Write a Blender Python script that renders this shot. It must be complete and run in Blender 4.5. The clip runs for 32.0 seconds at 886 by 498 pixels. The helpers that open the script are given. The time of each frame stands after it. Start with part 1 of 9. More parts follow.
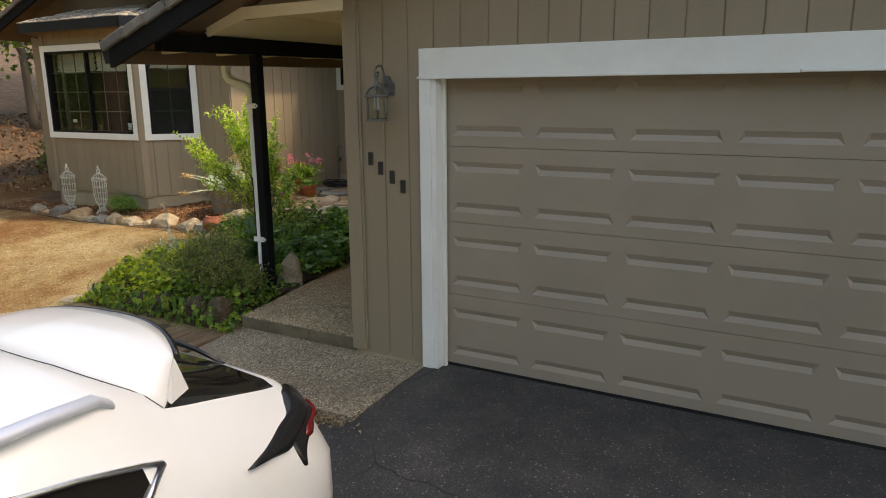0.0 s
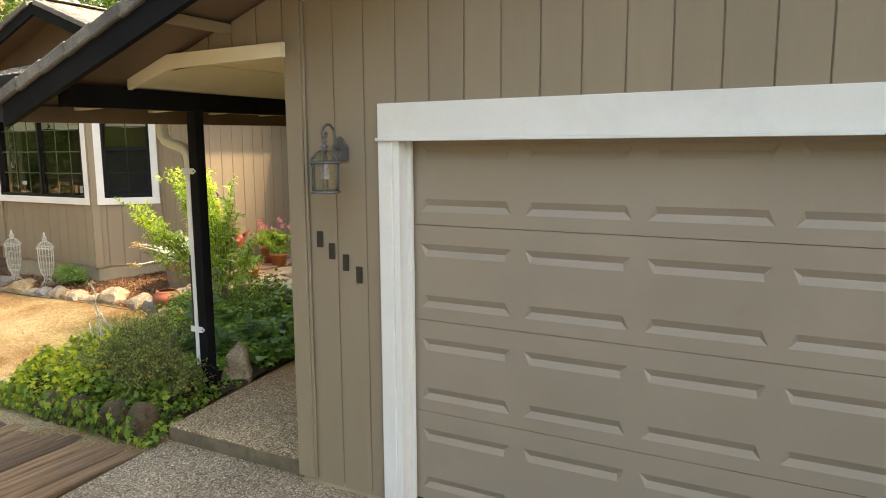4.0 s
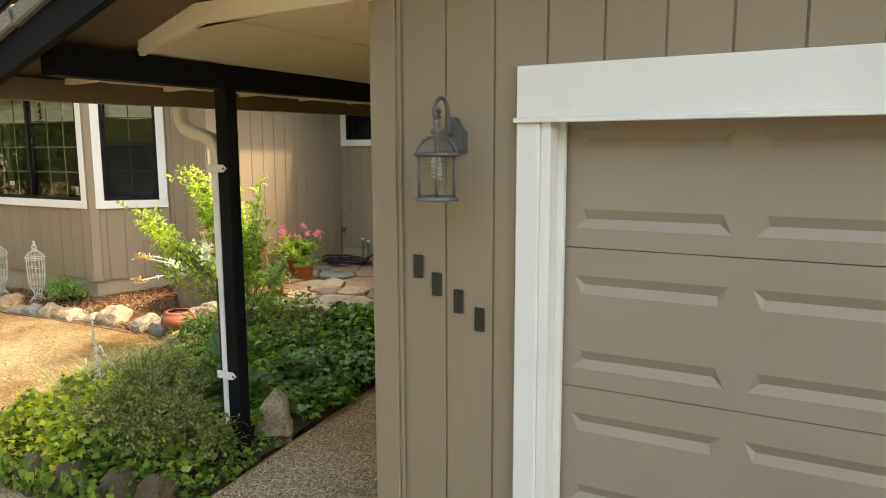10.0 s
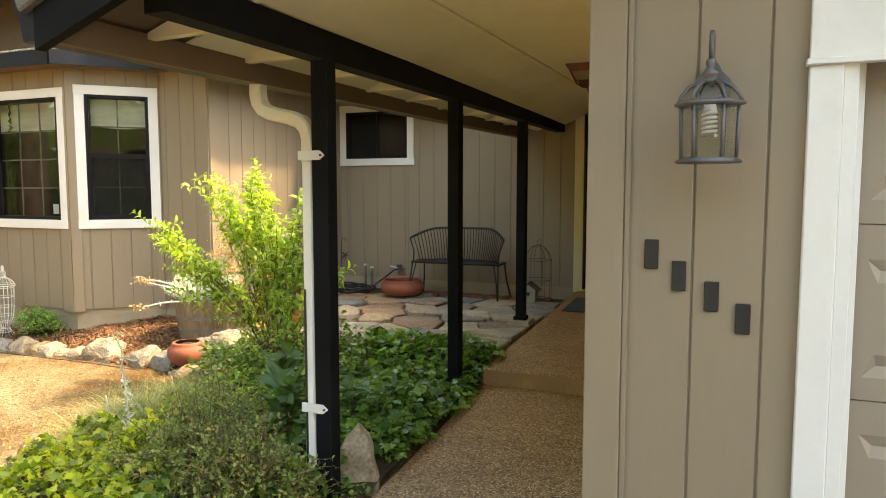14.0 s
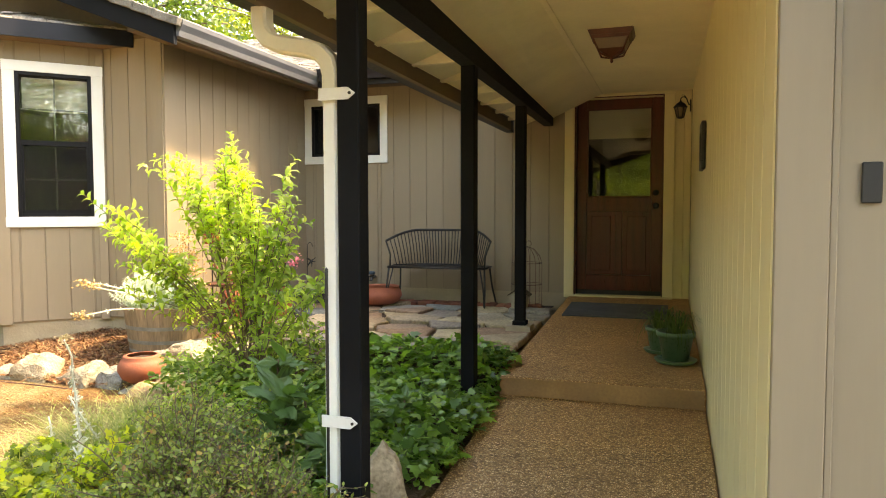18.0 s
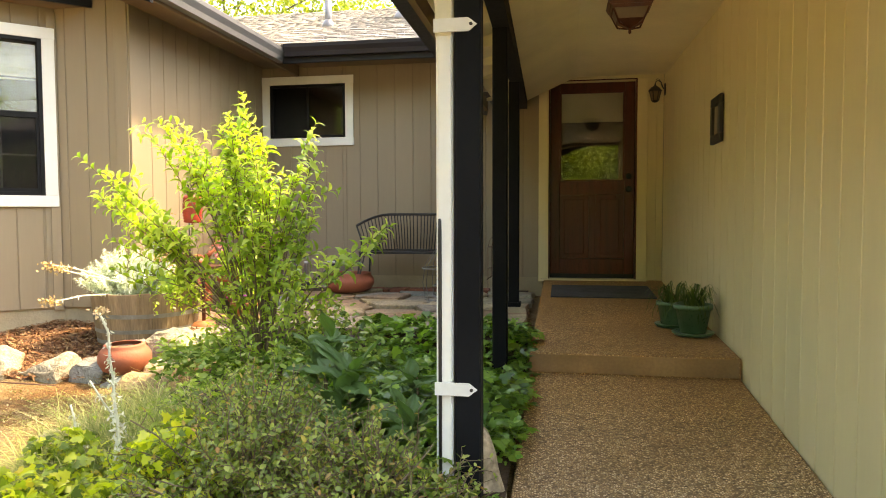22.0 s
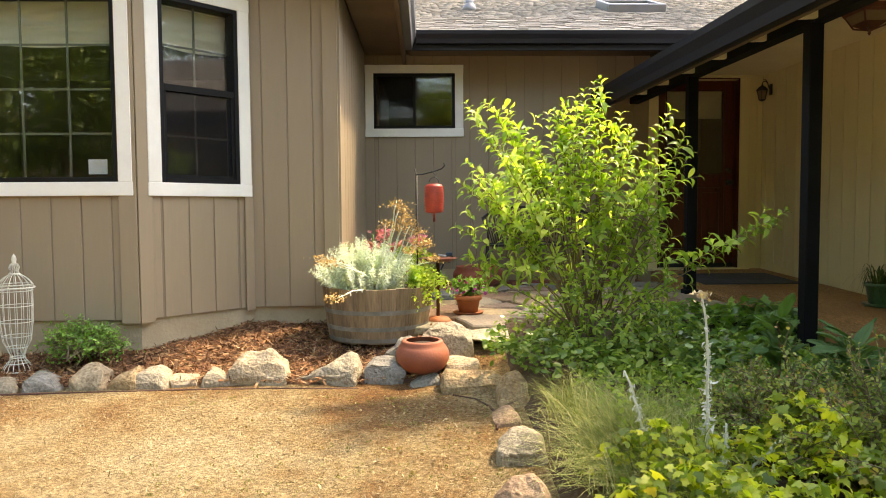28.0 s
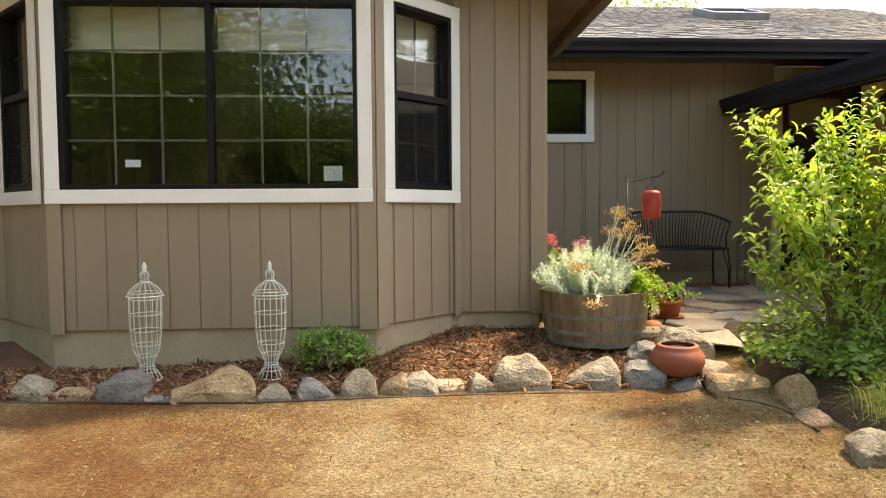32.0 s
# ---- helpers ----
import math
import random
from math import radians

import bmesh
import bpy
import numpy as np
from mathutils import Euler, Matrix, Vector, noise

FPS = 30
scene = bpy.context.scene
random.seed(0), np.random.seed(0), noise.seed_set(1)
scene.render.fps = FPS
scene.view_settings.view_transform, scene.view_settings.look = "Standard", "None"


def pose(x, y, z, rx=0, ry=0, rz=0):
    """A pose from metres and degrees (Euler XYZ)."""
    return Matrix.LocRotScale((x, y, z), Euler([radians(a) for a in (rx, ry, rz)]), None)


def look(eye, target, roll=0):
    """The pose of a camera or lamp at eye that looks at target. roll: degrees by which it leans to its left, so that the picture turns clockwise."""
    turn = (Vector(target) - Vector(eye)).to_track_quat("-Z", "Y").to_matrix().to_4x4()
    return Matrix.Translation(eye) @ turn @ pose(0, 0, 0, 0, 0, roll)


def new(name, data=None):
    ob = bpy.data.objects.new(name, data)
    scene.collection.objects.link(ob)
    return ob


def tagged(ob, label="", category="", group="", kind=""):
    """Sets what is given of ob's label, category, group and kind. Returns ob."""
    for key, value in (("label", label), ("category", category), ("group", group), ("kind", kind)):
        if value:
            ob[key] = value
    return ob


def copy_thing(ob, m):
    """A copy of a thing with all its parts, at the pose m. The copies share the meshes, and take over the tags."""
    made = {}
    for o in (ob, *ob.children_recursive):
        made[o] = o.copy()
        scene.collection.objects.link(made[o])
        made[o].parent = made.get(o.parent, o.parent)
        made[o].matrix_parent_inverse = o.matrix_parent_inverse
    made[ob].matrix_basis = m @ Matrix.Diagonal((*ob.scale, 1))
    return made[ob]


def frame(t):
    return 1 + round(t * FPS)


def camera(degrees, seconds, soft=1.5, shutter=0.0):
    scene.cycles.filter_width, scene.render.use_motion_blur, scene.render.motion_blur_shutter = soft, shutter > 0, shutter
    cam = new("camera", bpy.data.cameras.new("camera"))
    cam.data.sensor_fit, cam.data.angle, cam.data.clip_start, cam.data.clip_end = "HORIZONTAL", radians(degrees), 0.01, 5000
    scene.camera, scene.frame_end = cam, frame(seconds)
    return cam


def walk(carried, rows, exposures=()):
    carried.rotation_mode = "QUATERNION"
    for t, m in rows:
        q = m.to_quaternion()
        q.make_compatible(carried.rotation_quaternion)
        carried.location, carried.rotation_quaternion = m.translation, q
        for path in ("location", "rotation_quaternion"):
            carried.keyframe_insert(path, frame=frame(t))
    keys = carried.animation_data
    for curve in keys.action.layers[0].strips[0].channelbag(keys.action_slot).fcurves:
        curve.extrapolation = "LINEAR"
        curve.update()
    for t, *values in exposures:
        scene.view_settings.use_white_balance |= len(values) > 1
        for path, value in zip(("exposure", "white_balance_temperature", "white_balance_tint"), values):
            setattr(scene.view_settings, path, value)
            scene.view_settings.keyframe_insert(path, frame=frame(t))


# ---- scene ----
cam = camera(64.9, 32.0, soft=1.0)
PATH = [
    (0, (0.132, 0.302, 2.038), (-0.801, 2.016, 1.599), -0.4),
    (0.5, (0.075, 0.47, 2.036), (-0.859, 2.189, 1.623), -0.3),
    (1, (0.019, 0.638, 2.047), (-0.918, 2.361, 1.656), -0.4),
    (1.5, (-0.034, 0.787, 2.049), (-0.972, 2.515, 1.683), -0.4),
    (2, (-0.09, 0.925, 2.065), (-1.027, 2.658, 1.719), -0.4),
    (2.5, (-0.137, 1.049, 2.068), (-1.075, 2.785, 1.744), -0.3),
    (3, (-0.179, 1.161, 2.072), (-1.117, 2.9, 1.766), -0.3),
    (3.5, (-0.211, 1.264, 2.079), (-1.15, 3.006, 1.79), -0.4),
    (5.5, (-0.353, 1.619, 2.094), (-1.289, 3.364, 1.812), -0.3),
    (6, (-0.422, 1.735, 2.093), (-1.359, 3.479, 1.811), -0.3),
    (6.5, (-0.512, 1.834, 2.096), (-1.449, 3.578, 1.812), -0.3),
    (7, (-0.605, 1.93, 2.082), (-1.542, 3.674, 1.802), -0.2),
    (7.5, (-0.706, 2.018, 2.084), (-1.642, 3.763, 1.8), -0.3),
    (8, (-0.814, 2.095, 2.076), (-1.751, 3.839, 1.788), -0.4),
    (8.5, (-0.953, 2.148, 2.065), (-1.889, 3.892, 1.778), -0.3),
    (9, (-1.103, 2.169, 2.056), (-2.037, 3.914, 1.767), -0.4),
    (9.5, (-1.248, 2.178, 2.044), (-2.182, 3.923, 1.756), -0.3),
    (10, (-1.404, 2.18, 2.032), (-2.338, 3.925, 1.75), -0.2),
    (10.5, (-1.558, 2.165, 2.006), (-2.486, 3.915, 1.727), 0.0),
    (11, (-1.702, 2.157, 1.98), (-2.629, 3.909, 1.71), -0.1),
    (11.5, (-1.854, 2.152, 1.952), (-2.778, 3.907, 1.699), -0.0),
    (12, (-2.006, 2.161, 1.938), (-2.925, 3.921, 1.695), -0.2),
    (12.5, (-2.159, 2.182, 1.904), (-3.072, 3.947, 1.679), -0.2),
    (13, (-2.311, 2.206, 1.866), (-3.198, 3.986, 1.659), -0.1),
    (13.5, (-2.45, 2.244, 1.83), (-3.273, 4.056, 1.634), -0.3),
    (14, (-2.575, 2.284, 1.768), (-3.347, 4.121, 1.598), -0.0),
    (14.5, (-2.685, 2.333, 1.727), (-3.419, 4.187, 1.574), 0.0),
    (16.5, (-3.0, 2.594, 1.59), (-3.635, 4.487, 1.484), -0.0),
    (17, (-3.093, 2.66, 1.543), (-3.714, 4.558, 1.44), -0.1),
    (17.5, (-3.184, 2.72, 1.511), (-3.798, 4.621, 1.409), -0.1),
    (18, (-3.282, 2.758, 1.492), (-3.888, 4.661, 1.387), -0.1),
    (18.5, (-3.382, 2.765, 1.457), (-3.973, 4.673, 1.353), -0.0),
    (19, (-3.502, 2.765, 1.424), (-4.061, 4.682, 1.32), -0.1),
    (19.5, (-3.614, 2.751, 1.398), (-4.14, 4.678, 1.294), -0.1),
    (20, (-3.708, 2.74, 1.369), (-4.187, 4.679, 1.267), -0.2),
    (20.5, (-3.792, 2.732, 1.35), (-4.242, 4.678, 1.248), -0.2),
    (21, (-3.878, 2.744, 1.332), (-4.295, 4.698, 1.231), -0.2),
    (21.5, (-3.97, 2.768, 1.321), (-4.352, 4.728, 1.219), -0.2),
    (22, (-4.087, 2.782, 1.302), (-4.424, 4.75, 1.2), -0.2),
    (22.5, (-4.241, 2.783, 1.278), (-4.533, 4.759, 1.178), -0.2),
    (23, (-4.426, 2.777, 1.258), (-4.683, 4.758, 1.158), -0.2),
    (23.5, (-4.633, 2.764, 1.254), (-4.854, 4.749, 1.152), -0.2),
    (24, (-4.856, 2.743, 1.241), (-5.038, 4.733, 1.139), -0.2),
    (24.5, (-5.095, 2.725, 1.228), (-5.246, 4.717, 1.126), -0.2),
    (25, (-5.358, 2.707, 1.225), (-5.491, 4.7, 1.123), -0.2),
    (25.5, (-5.63, 2.69, 1.236), (-5.736, 4.684, 1.127), -0.3),
    (27.5, (-6.642, 2.645, 1.241), (-6.613, 4.642, 1.135), -0.4),
    (28, (-6.901, 2.639, 1.246), (-6.846, 4.636, 1.139), -0.4),
    (28.5, (-7.145, 2.642, 1.252), (-7.083, 4.638, 1.143), -0.4),
    (29, (-7.372, 2.643, 1.249), (-7.293, 4.639, 1.143), -0.4),
    (29.5, (-7.595, 2.644, 1.262), (-7.5, 4.638, 1.152), -0.3),
    (30, (-7.788, 2.644, 1.264), (-7.691, 4.638, 1.155), -0.3),
    (30.5, (-8.0, 2.639, 1.277), (-7.894, 4.633, 1.163), -0.3),
    (31, (-8.199, 2.639, 1.282), (-8.091, 4.633, 1.167), -0.4),
    (31.5, (-8.409, 2.644, 1.28), (-8.297, 4.638, 1.168), -0.4),
    (32, (-8.635, 2.654, 1.286), (-8.518, 4.648, 1.185), -0.4),
]
EXPOSURES = [(0.0, 1.72, 8500, 11), (2.0, 2.33, 8950, 12), (4.5, 2.62, 9050, 12), (8.0, 2.63, 9150, 12), (10.5, 2.71, 9300, 11), (14.0, 2.96, 9600, 11), (18.0, 3.38, 10000, 11.5), (20.5, 3.38, 10150, 12), (26.0, 3.00, 9250, 12), (32.0, 2.42, 8600, 12.5)]
walk(cam, [(t, look(eye, target, roll)) for t, eye, target, roll in PATH], EXPOSURES)

# ---- light ----
SUN_EL, SUN_AZ = 56.0, 66.0      # degrees; azimuth from +y towards +x
world = bpy.data.worlds.new("sky")
scene.world = world
world.use_nodes = True
wn = world.node_tree
sky = wn.nodes.new("ShaderNodeTexSky")
sky.sky_type = "NISHITA"
sky.sun_disc = False
sky.sun_elevation, sky.sun_rotation = radians(SUN_EL), radians(SUN_AZ)
sky.air_density, sky.dust_density, sky.ozone_density = 1.0, 2.0, 1.0
wn.links.new(sky.outputs[0], wn.nodes["Background"].inputs[0])
wn.nodes["Background"].inputs[1].default_value = 0.15
sun = new("sun", bpy.data.lights.new("sun", "SUN"))
sun.data.energy, sun.data.angle, sun.data.color = 1.5, radians(3.5), (1.0, 0.90, 0.74)
SUN_DIR = Vector((math.sin(radians(SUN_AZ)) * math.cos(radians(SUN_EL)), math.cos(radians(SUN_AZ)) * math.cos(radians(SUN_EL)), math.sin(radians(SUN_EL))))
sun.matrix_world = look(SUN_DIR * 30, (0, 0, 0))


# ---- materials ----
def shader(name):
    m = bpy.data.materials.new(name)
    m.use_nodes = True
    return m, m.node_tree.nodes, m.node_tree.links, m.node_tree.nodes["Principled BSDF"]


def ramp(nodes, stops):
    r = nodes.new("ShaderNodeValToRGB")
    e = r.color_ramp.elements
    while len(e) < len(stops):
        e.new(0.5)
    for el, (p, c) in zip(e, stops):
        el.position, el.color = p, (*c, 1)
    return r


def tex(nodes, links, kind, scale, vec=None, **kw):
    t = nodes.new("ShaderNodeTex" + kind)
    if "Scale" in t.inputs:
        t.inputs["Scale"].default_value = scale
    for k, v in kw.items():
        t.inputs[k].default_value = v
    if vec is not None:
        links.new(vec, t.inputs["Vector"])
    return t


def mixc(nodes, links, fac, a, b, mode="MIX"):
    m = nodes.new("ShaderNodeMix")
    m.data_type, m.blend_type = "RGBA", mode
    for sock, v in ((m.inputs[0], fac), (m.inputs[6], a), (m.inputs[7], b)):
        if isinstance(v, (int, float)):
            sock.default_value = v
        elif isinstance(v, tuple):
            sock.default_value = (*v, 1)
        else:
            links.new(v, sock)
    return m.outputs[2]


def wcoords(nodes, links, stretch=(1, 1, 1)):
    c = nodes.new("ShaderNodeNewGeometry")
    mp = nodes.new("ShaderNodeMapping")
    mp.inputs["Scale"].default_value = stretch
    links.new(c.outputs["Position"], mp.inputs["Vector"])
    return mp.outputs[0]


def bump(nodes, links, bsdf, height, strength, dist):
    b = nodes.new("ShaderNodeBump")
    b.inputs["Strength"].default_value, b.inputs["Distance"].default_value = strength, dist
    links.new(height, b.inputs["Height"])
    links.new(b.outputs[0], bsdf.inputs["Normal"])


def surface(name, c, var=0.12, scale=3.0, fine=60.0, rough=0.7, rvar=0.1, bmp=0.2, dist=0.003, metal=0.0, stretch=(1, 1, 1), stain=None, stain_amt=0.3, rand=0.0, spec=0.5):
    """Paint, wood, stone or metal with broad variation, fine grain and fine relief."""
    m, n, l, b = shader(name)
    v = wcoords(n, l, stretch)
    big = tex(n, l, "Noise", scale, v, Detail=4.0)
    small = tex(n, l, "Noise", fine, v, Detail=3.0)
    lo, hi = tuple(x * (1 - var) for x in c), tuple(min(1, x * (1 + var)) for x in c)
    col = ramp(n, [(0.3, lo), (0.7, hi)])
    l.new(big.outputs[0], col.inputs[0])
    grain = ramp(n, [(0.25, (1 - var,) * 3), (0.75, (1, 1, 1))])
    l.new(small.outputs[0], grain.inputs[0])
    out = mixc(n, l, 0.8, col.outputs[0], grain.outputs[0], "MULTIPLY")
    if stain:
        s = tex(n, l, "Noise", scale * 0.6, v, Detail=6.0, Roughness=0.7)
        sr = ramp(n, [(0.5, (0, 0, 0)), (0.72, (stain_amt,) * 3)])
        l.new(s.outputs[0], sr.inputs[0])
        out = mixc(n, l, sr.outputs[0], out, stain)
    if rand:
        oi = n.new("ShaderNodeObjectInfo")
        rr = ramp(n, [(0, (1 - rand,) * 3), (1, (1.0, 1.0, 1.0))])
        l.new(oi.outputs["Random"], rr.inputs[0])
        out = mixc(n, l, 1.0, out, rr.outputs[0], "MULTIPLY")
    l.new(out, b.inputs["Base Color"])
    mr = n.new("ShaderNodeMapRange")
    mr.inputs[3].default_value, mr.inputs[4].default_value = rough - rvar, min(1, rough + rvar)
    l.new(small.outputs[0], mr.inputs[0])
    l.new(mr.outputs[0], b.inputs["Roughness"])
    b.inputs["Metallic"].default_value = metal
    b.inputs["Specular IOR Level"].default_value = spec
    if bmp:
        bump(n, l, b, small.outputs[0], bmp, dist)
    return m


TAUPE = (0.300, 0.236, 0.158)
siding = surface("taupe_paint", TAUPE, 0.07, 1.3, 45, 0.62, 0.08, 0.25, 0.002, stretch=(1, 1, 0.12), stain=(0.22, 0.17, 0.115), stain_amt=0.35, rand=0.06)
# the same taupe darkened: groove shade put into the colour
siding_groove_shade = surface("taupe_groove_shade", (0.25, 0.197, 0.133), 0.1, 2, 40, 0.8, 0.05, 0.1)
door_paint = surface("door_paint", (0.335, 0.272, 0.207), 0.05, 1.6, 90, 0.45, 0.06, 0.06, 0.001, stain=(0.20, 0.165, 0.12), stain_amt=0.25)
cream = surface("cream_paint", (0.73, 0.64, 0.385), 0.05, 1.1, 40, 0.6, 0.08, 0.2, 0.002, stretch=(1, 1, 0.12), stain=(0.5, 0.45, 0.27), stain_amt=0.3, rand=0.04)
soffit_paint = surface("soffit_paint", (0.84, 0.75, 0.53), 0.05, 1.5, 30, 0.65, 0.05, 0.2, 0.002, stain=(0.5, 0.42, 0.28), stain_amt=0.3)
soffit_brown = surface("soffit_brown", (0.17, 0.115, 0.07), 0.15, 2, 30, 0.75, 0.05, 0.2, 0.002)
white = surface("white_trim", (0.80, 0.80, 0.745), 0.04, 2.0, 50, 0.5, 0.1, 0.15, 0.002, stain=(0.52, 0.50, 0.44), stain_amt=0.3)
black_paint = surface("black_paint", (0.0065, 0.0072, 0.0090), 0.3, 3, 50, 0.7, 0.1, 0.25, 0.002, stain=(0.016, 0.016, 0.016), stain_amt=0.3, spec=0.14)
gutter_black = surface("gutter_black", (0.011, 0.012, 0.018), 0.2, 2, 60, 0.5, 0.1, 0.1, spec=0.3)
gutter_grey = surface("gutter_grey", (0.135, 0.14, 0.15), 0.12, 2, 60, 0.45, 0.1, 0.1, metal=0.1)
spout_cream = surface("spout_cream", (0.74, 0.70, 0.56), 0.06, 4, 60, 0.45, 0.1, 0.1, stain=(0.5, 0.46, 0.36), stain_amt=0.35)
frame_black = surface("window_frame_black", (0.006, 0.006, 0.007), 0.2, 5, 80, 0.5, 0.1, 0.05, spec=0.2)
concrete = surface("foundation_concrete", (0.40, 0.325, 0.215), 0.14, 2.5, 50, 0.85, 0.1, 0.5, 0.006, stain=(0.26, 0.2, 0.13), stain_amt=0.6)
pier_conc = surface("pier_concrete", (0.42, 0.34, 0.24), 0.15, 5, 60, 0.85, 0.1, 0.5, 0.004)
iron = surface("wrought_iron", (0.022, 0.021, 0.020), 0.3, 8, 90, 0.5, 0.1, 0.2)
lamp_grey = surface("weathered_grey_metal", (0.15, 0.148, 0.15), 0.18, 12, 120, 0.5, 0.1, 0.3, 0.001, metal=0.35, stain=(0.24, 0.24, 0.24), stain_amt=0.45)
bronze = surface("oiled_bronze", (0.12, 0.04, 0.022), 0.3, 10, 90, 0.45, 0.1, 0.2, metal=0.2)
door_wood = surface("mahogany_door", (0.095, 0.013, 0.006), 0.35, 2, 40, 0.3, 0.08, 0.15, 0.001, stretch=(8, 8, 0.6))
terracotta = surface("terracotta", (0.40, 0.135, 0.055), 0.15, 6, 70, 0.75, 0.1, 0.35, 0.003, stain=(0.45, 0.28, 0.17), stain_amt=0.4)
green_glaze = surface("green_glaze", (0.095, 0.195, 0.105), 0.15, 6, 60, 0.3, 0.1, 0.1)
soil = surface("potting_soil", (0.035, 0.022, 0.014), 0.4, 20, 90, 0.95, 0.05, 0.8, 0.01)
cage_white = surface("chalky_white_wire", (0.62, 0.63, 0.55), 0.12, 12, 90, 0.6, 0.1, 0.2, stain=(0.35, 0.32, 0.24), stain_amt=0.4)
red_lantern = surface("red_lacquer", (0.45, 0.055, 0.035), 0.4, 12, 90, 0.5, 0.1, 0.3)
barrel_wood = surface("barrel_oak", (0.30, 0.22, 0.137), 0.5, 7, 80, 0.85, 0.1, 0.8, 0.005, stretch=(1, 1, 0.10), stain=(0.10, 0.062, 0.038), stain_amt=0.95, rand=0.38)
terracotta_red = surface("red_terracotta", (0.34, 0.10, 0.055), 0.18, 6, 70, 0.7, 0.1, 0.35, 0.003, stain=(0.24, 0.08, 0.05), stain_amt=0.4)
hoop_steel = surface("galvanised_hoop", (0.20, 0.205, 0.19), 0.3, 8, 60, 0.8, 0.1, 0.2, metal=0.1, stain=(0.16, 0.12, 0.08), stain_amt=0.5)
deck_wood = surface("weathered_deck", (0.345, 0.215, 0.115), 0.45, 3.5, 60, 0.85, 0.1, 1.0, 0.008, stretch=(9, 0.45, 1), stain=(0.12, 0.075, 0.042), stain_amt=0.9, rand=0.6)
rubber = surface("black_rubber", (0.015, 0.015, 0.016), 0.3, 10, 90, 0.6, 0.1, 0.2)
mat_rubber = surface("doormat", (0.07, 0.075, 0.085), 0.25, 8, 120, 0.9, 0.05, 0.6, 0.004)
plastic_white = surface("white_plastic", (0.75, 0.75, 0.72), 0.06, 6, 60, 0.4, 0.1, 0.1)
blind_cloth = surface("roman_blind", (0.62, 0.59, 0.45), 0.1, 6, 90, 0.9, 0.05, 0.3)
# near-black, so the colour itself holds the darkness of unlit rooms
room_dark = surface("room_painted_dim", (0.06, 0.052, 0.045), 0.3, 1.5, 20, 0.9, 0.05, 0.1)
muntin = surface("muntin_grey", (0.115, 0.115, 0.095), 0.08, 6, 60, 0.5, 0.1, 0.05)
card_paper = surface("paper_card", (0.75, 0.75, 0.72), 0.05, 20, 90, 0.8, 0.05, 0.05)
bark_grey = surface("tree_bark", (0.13, 0.10, 0.075), 0.3, 6, 40, 0.9, 0.05, 0.8, 0.01, stretch=(1, 1, 0.3))
twig = surface("twig", (0.20, 0.15, 0.09), 0.3, 10, 60, 0.85, 0.05, 0.4)
brick_mat = surface("patio_brick", (0.33, 0.115, 0.065), 0.2, 8, 60, 0.85, 0.1, 0.5, 0.004, rand=0.4)
birdhouse_wood = surface("birdhouse_wood", (0.36, 0.31, 0.23), 0.15, 9, 60, 0.85, 0.1, 0.4)
skylight_frame = surface("skylight_frame", (0.22, 0.22, 0.23), 0.1, 5, 60, 0.4, 0.1, 0.1, metal=0.5)


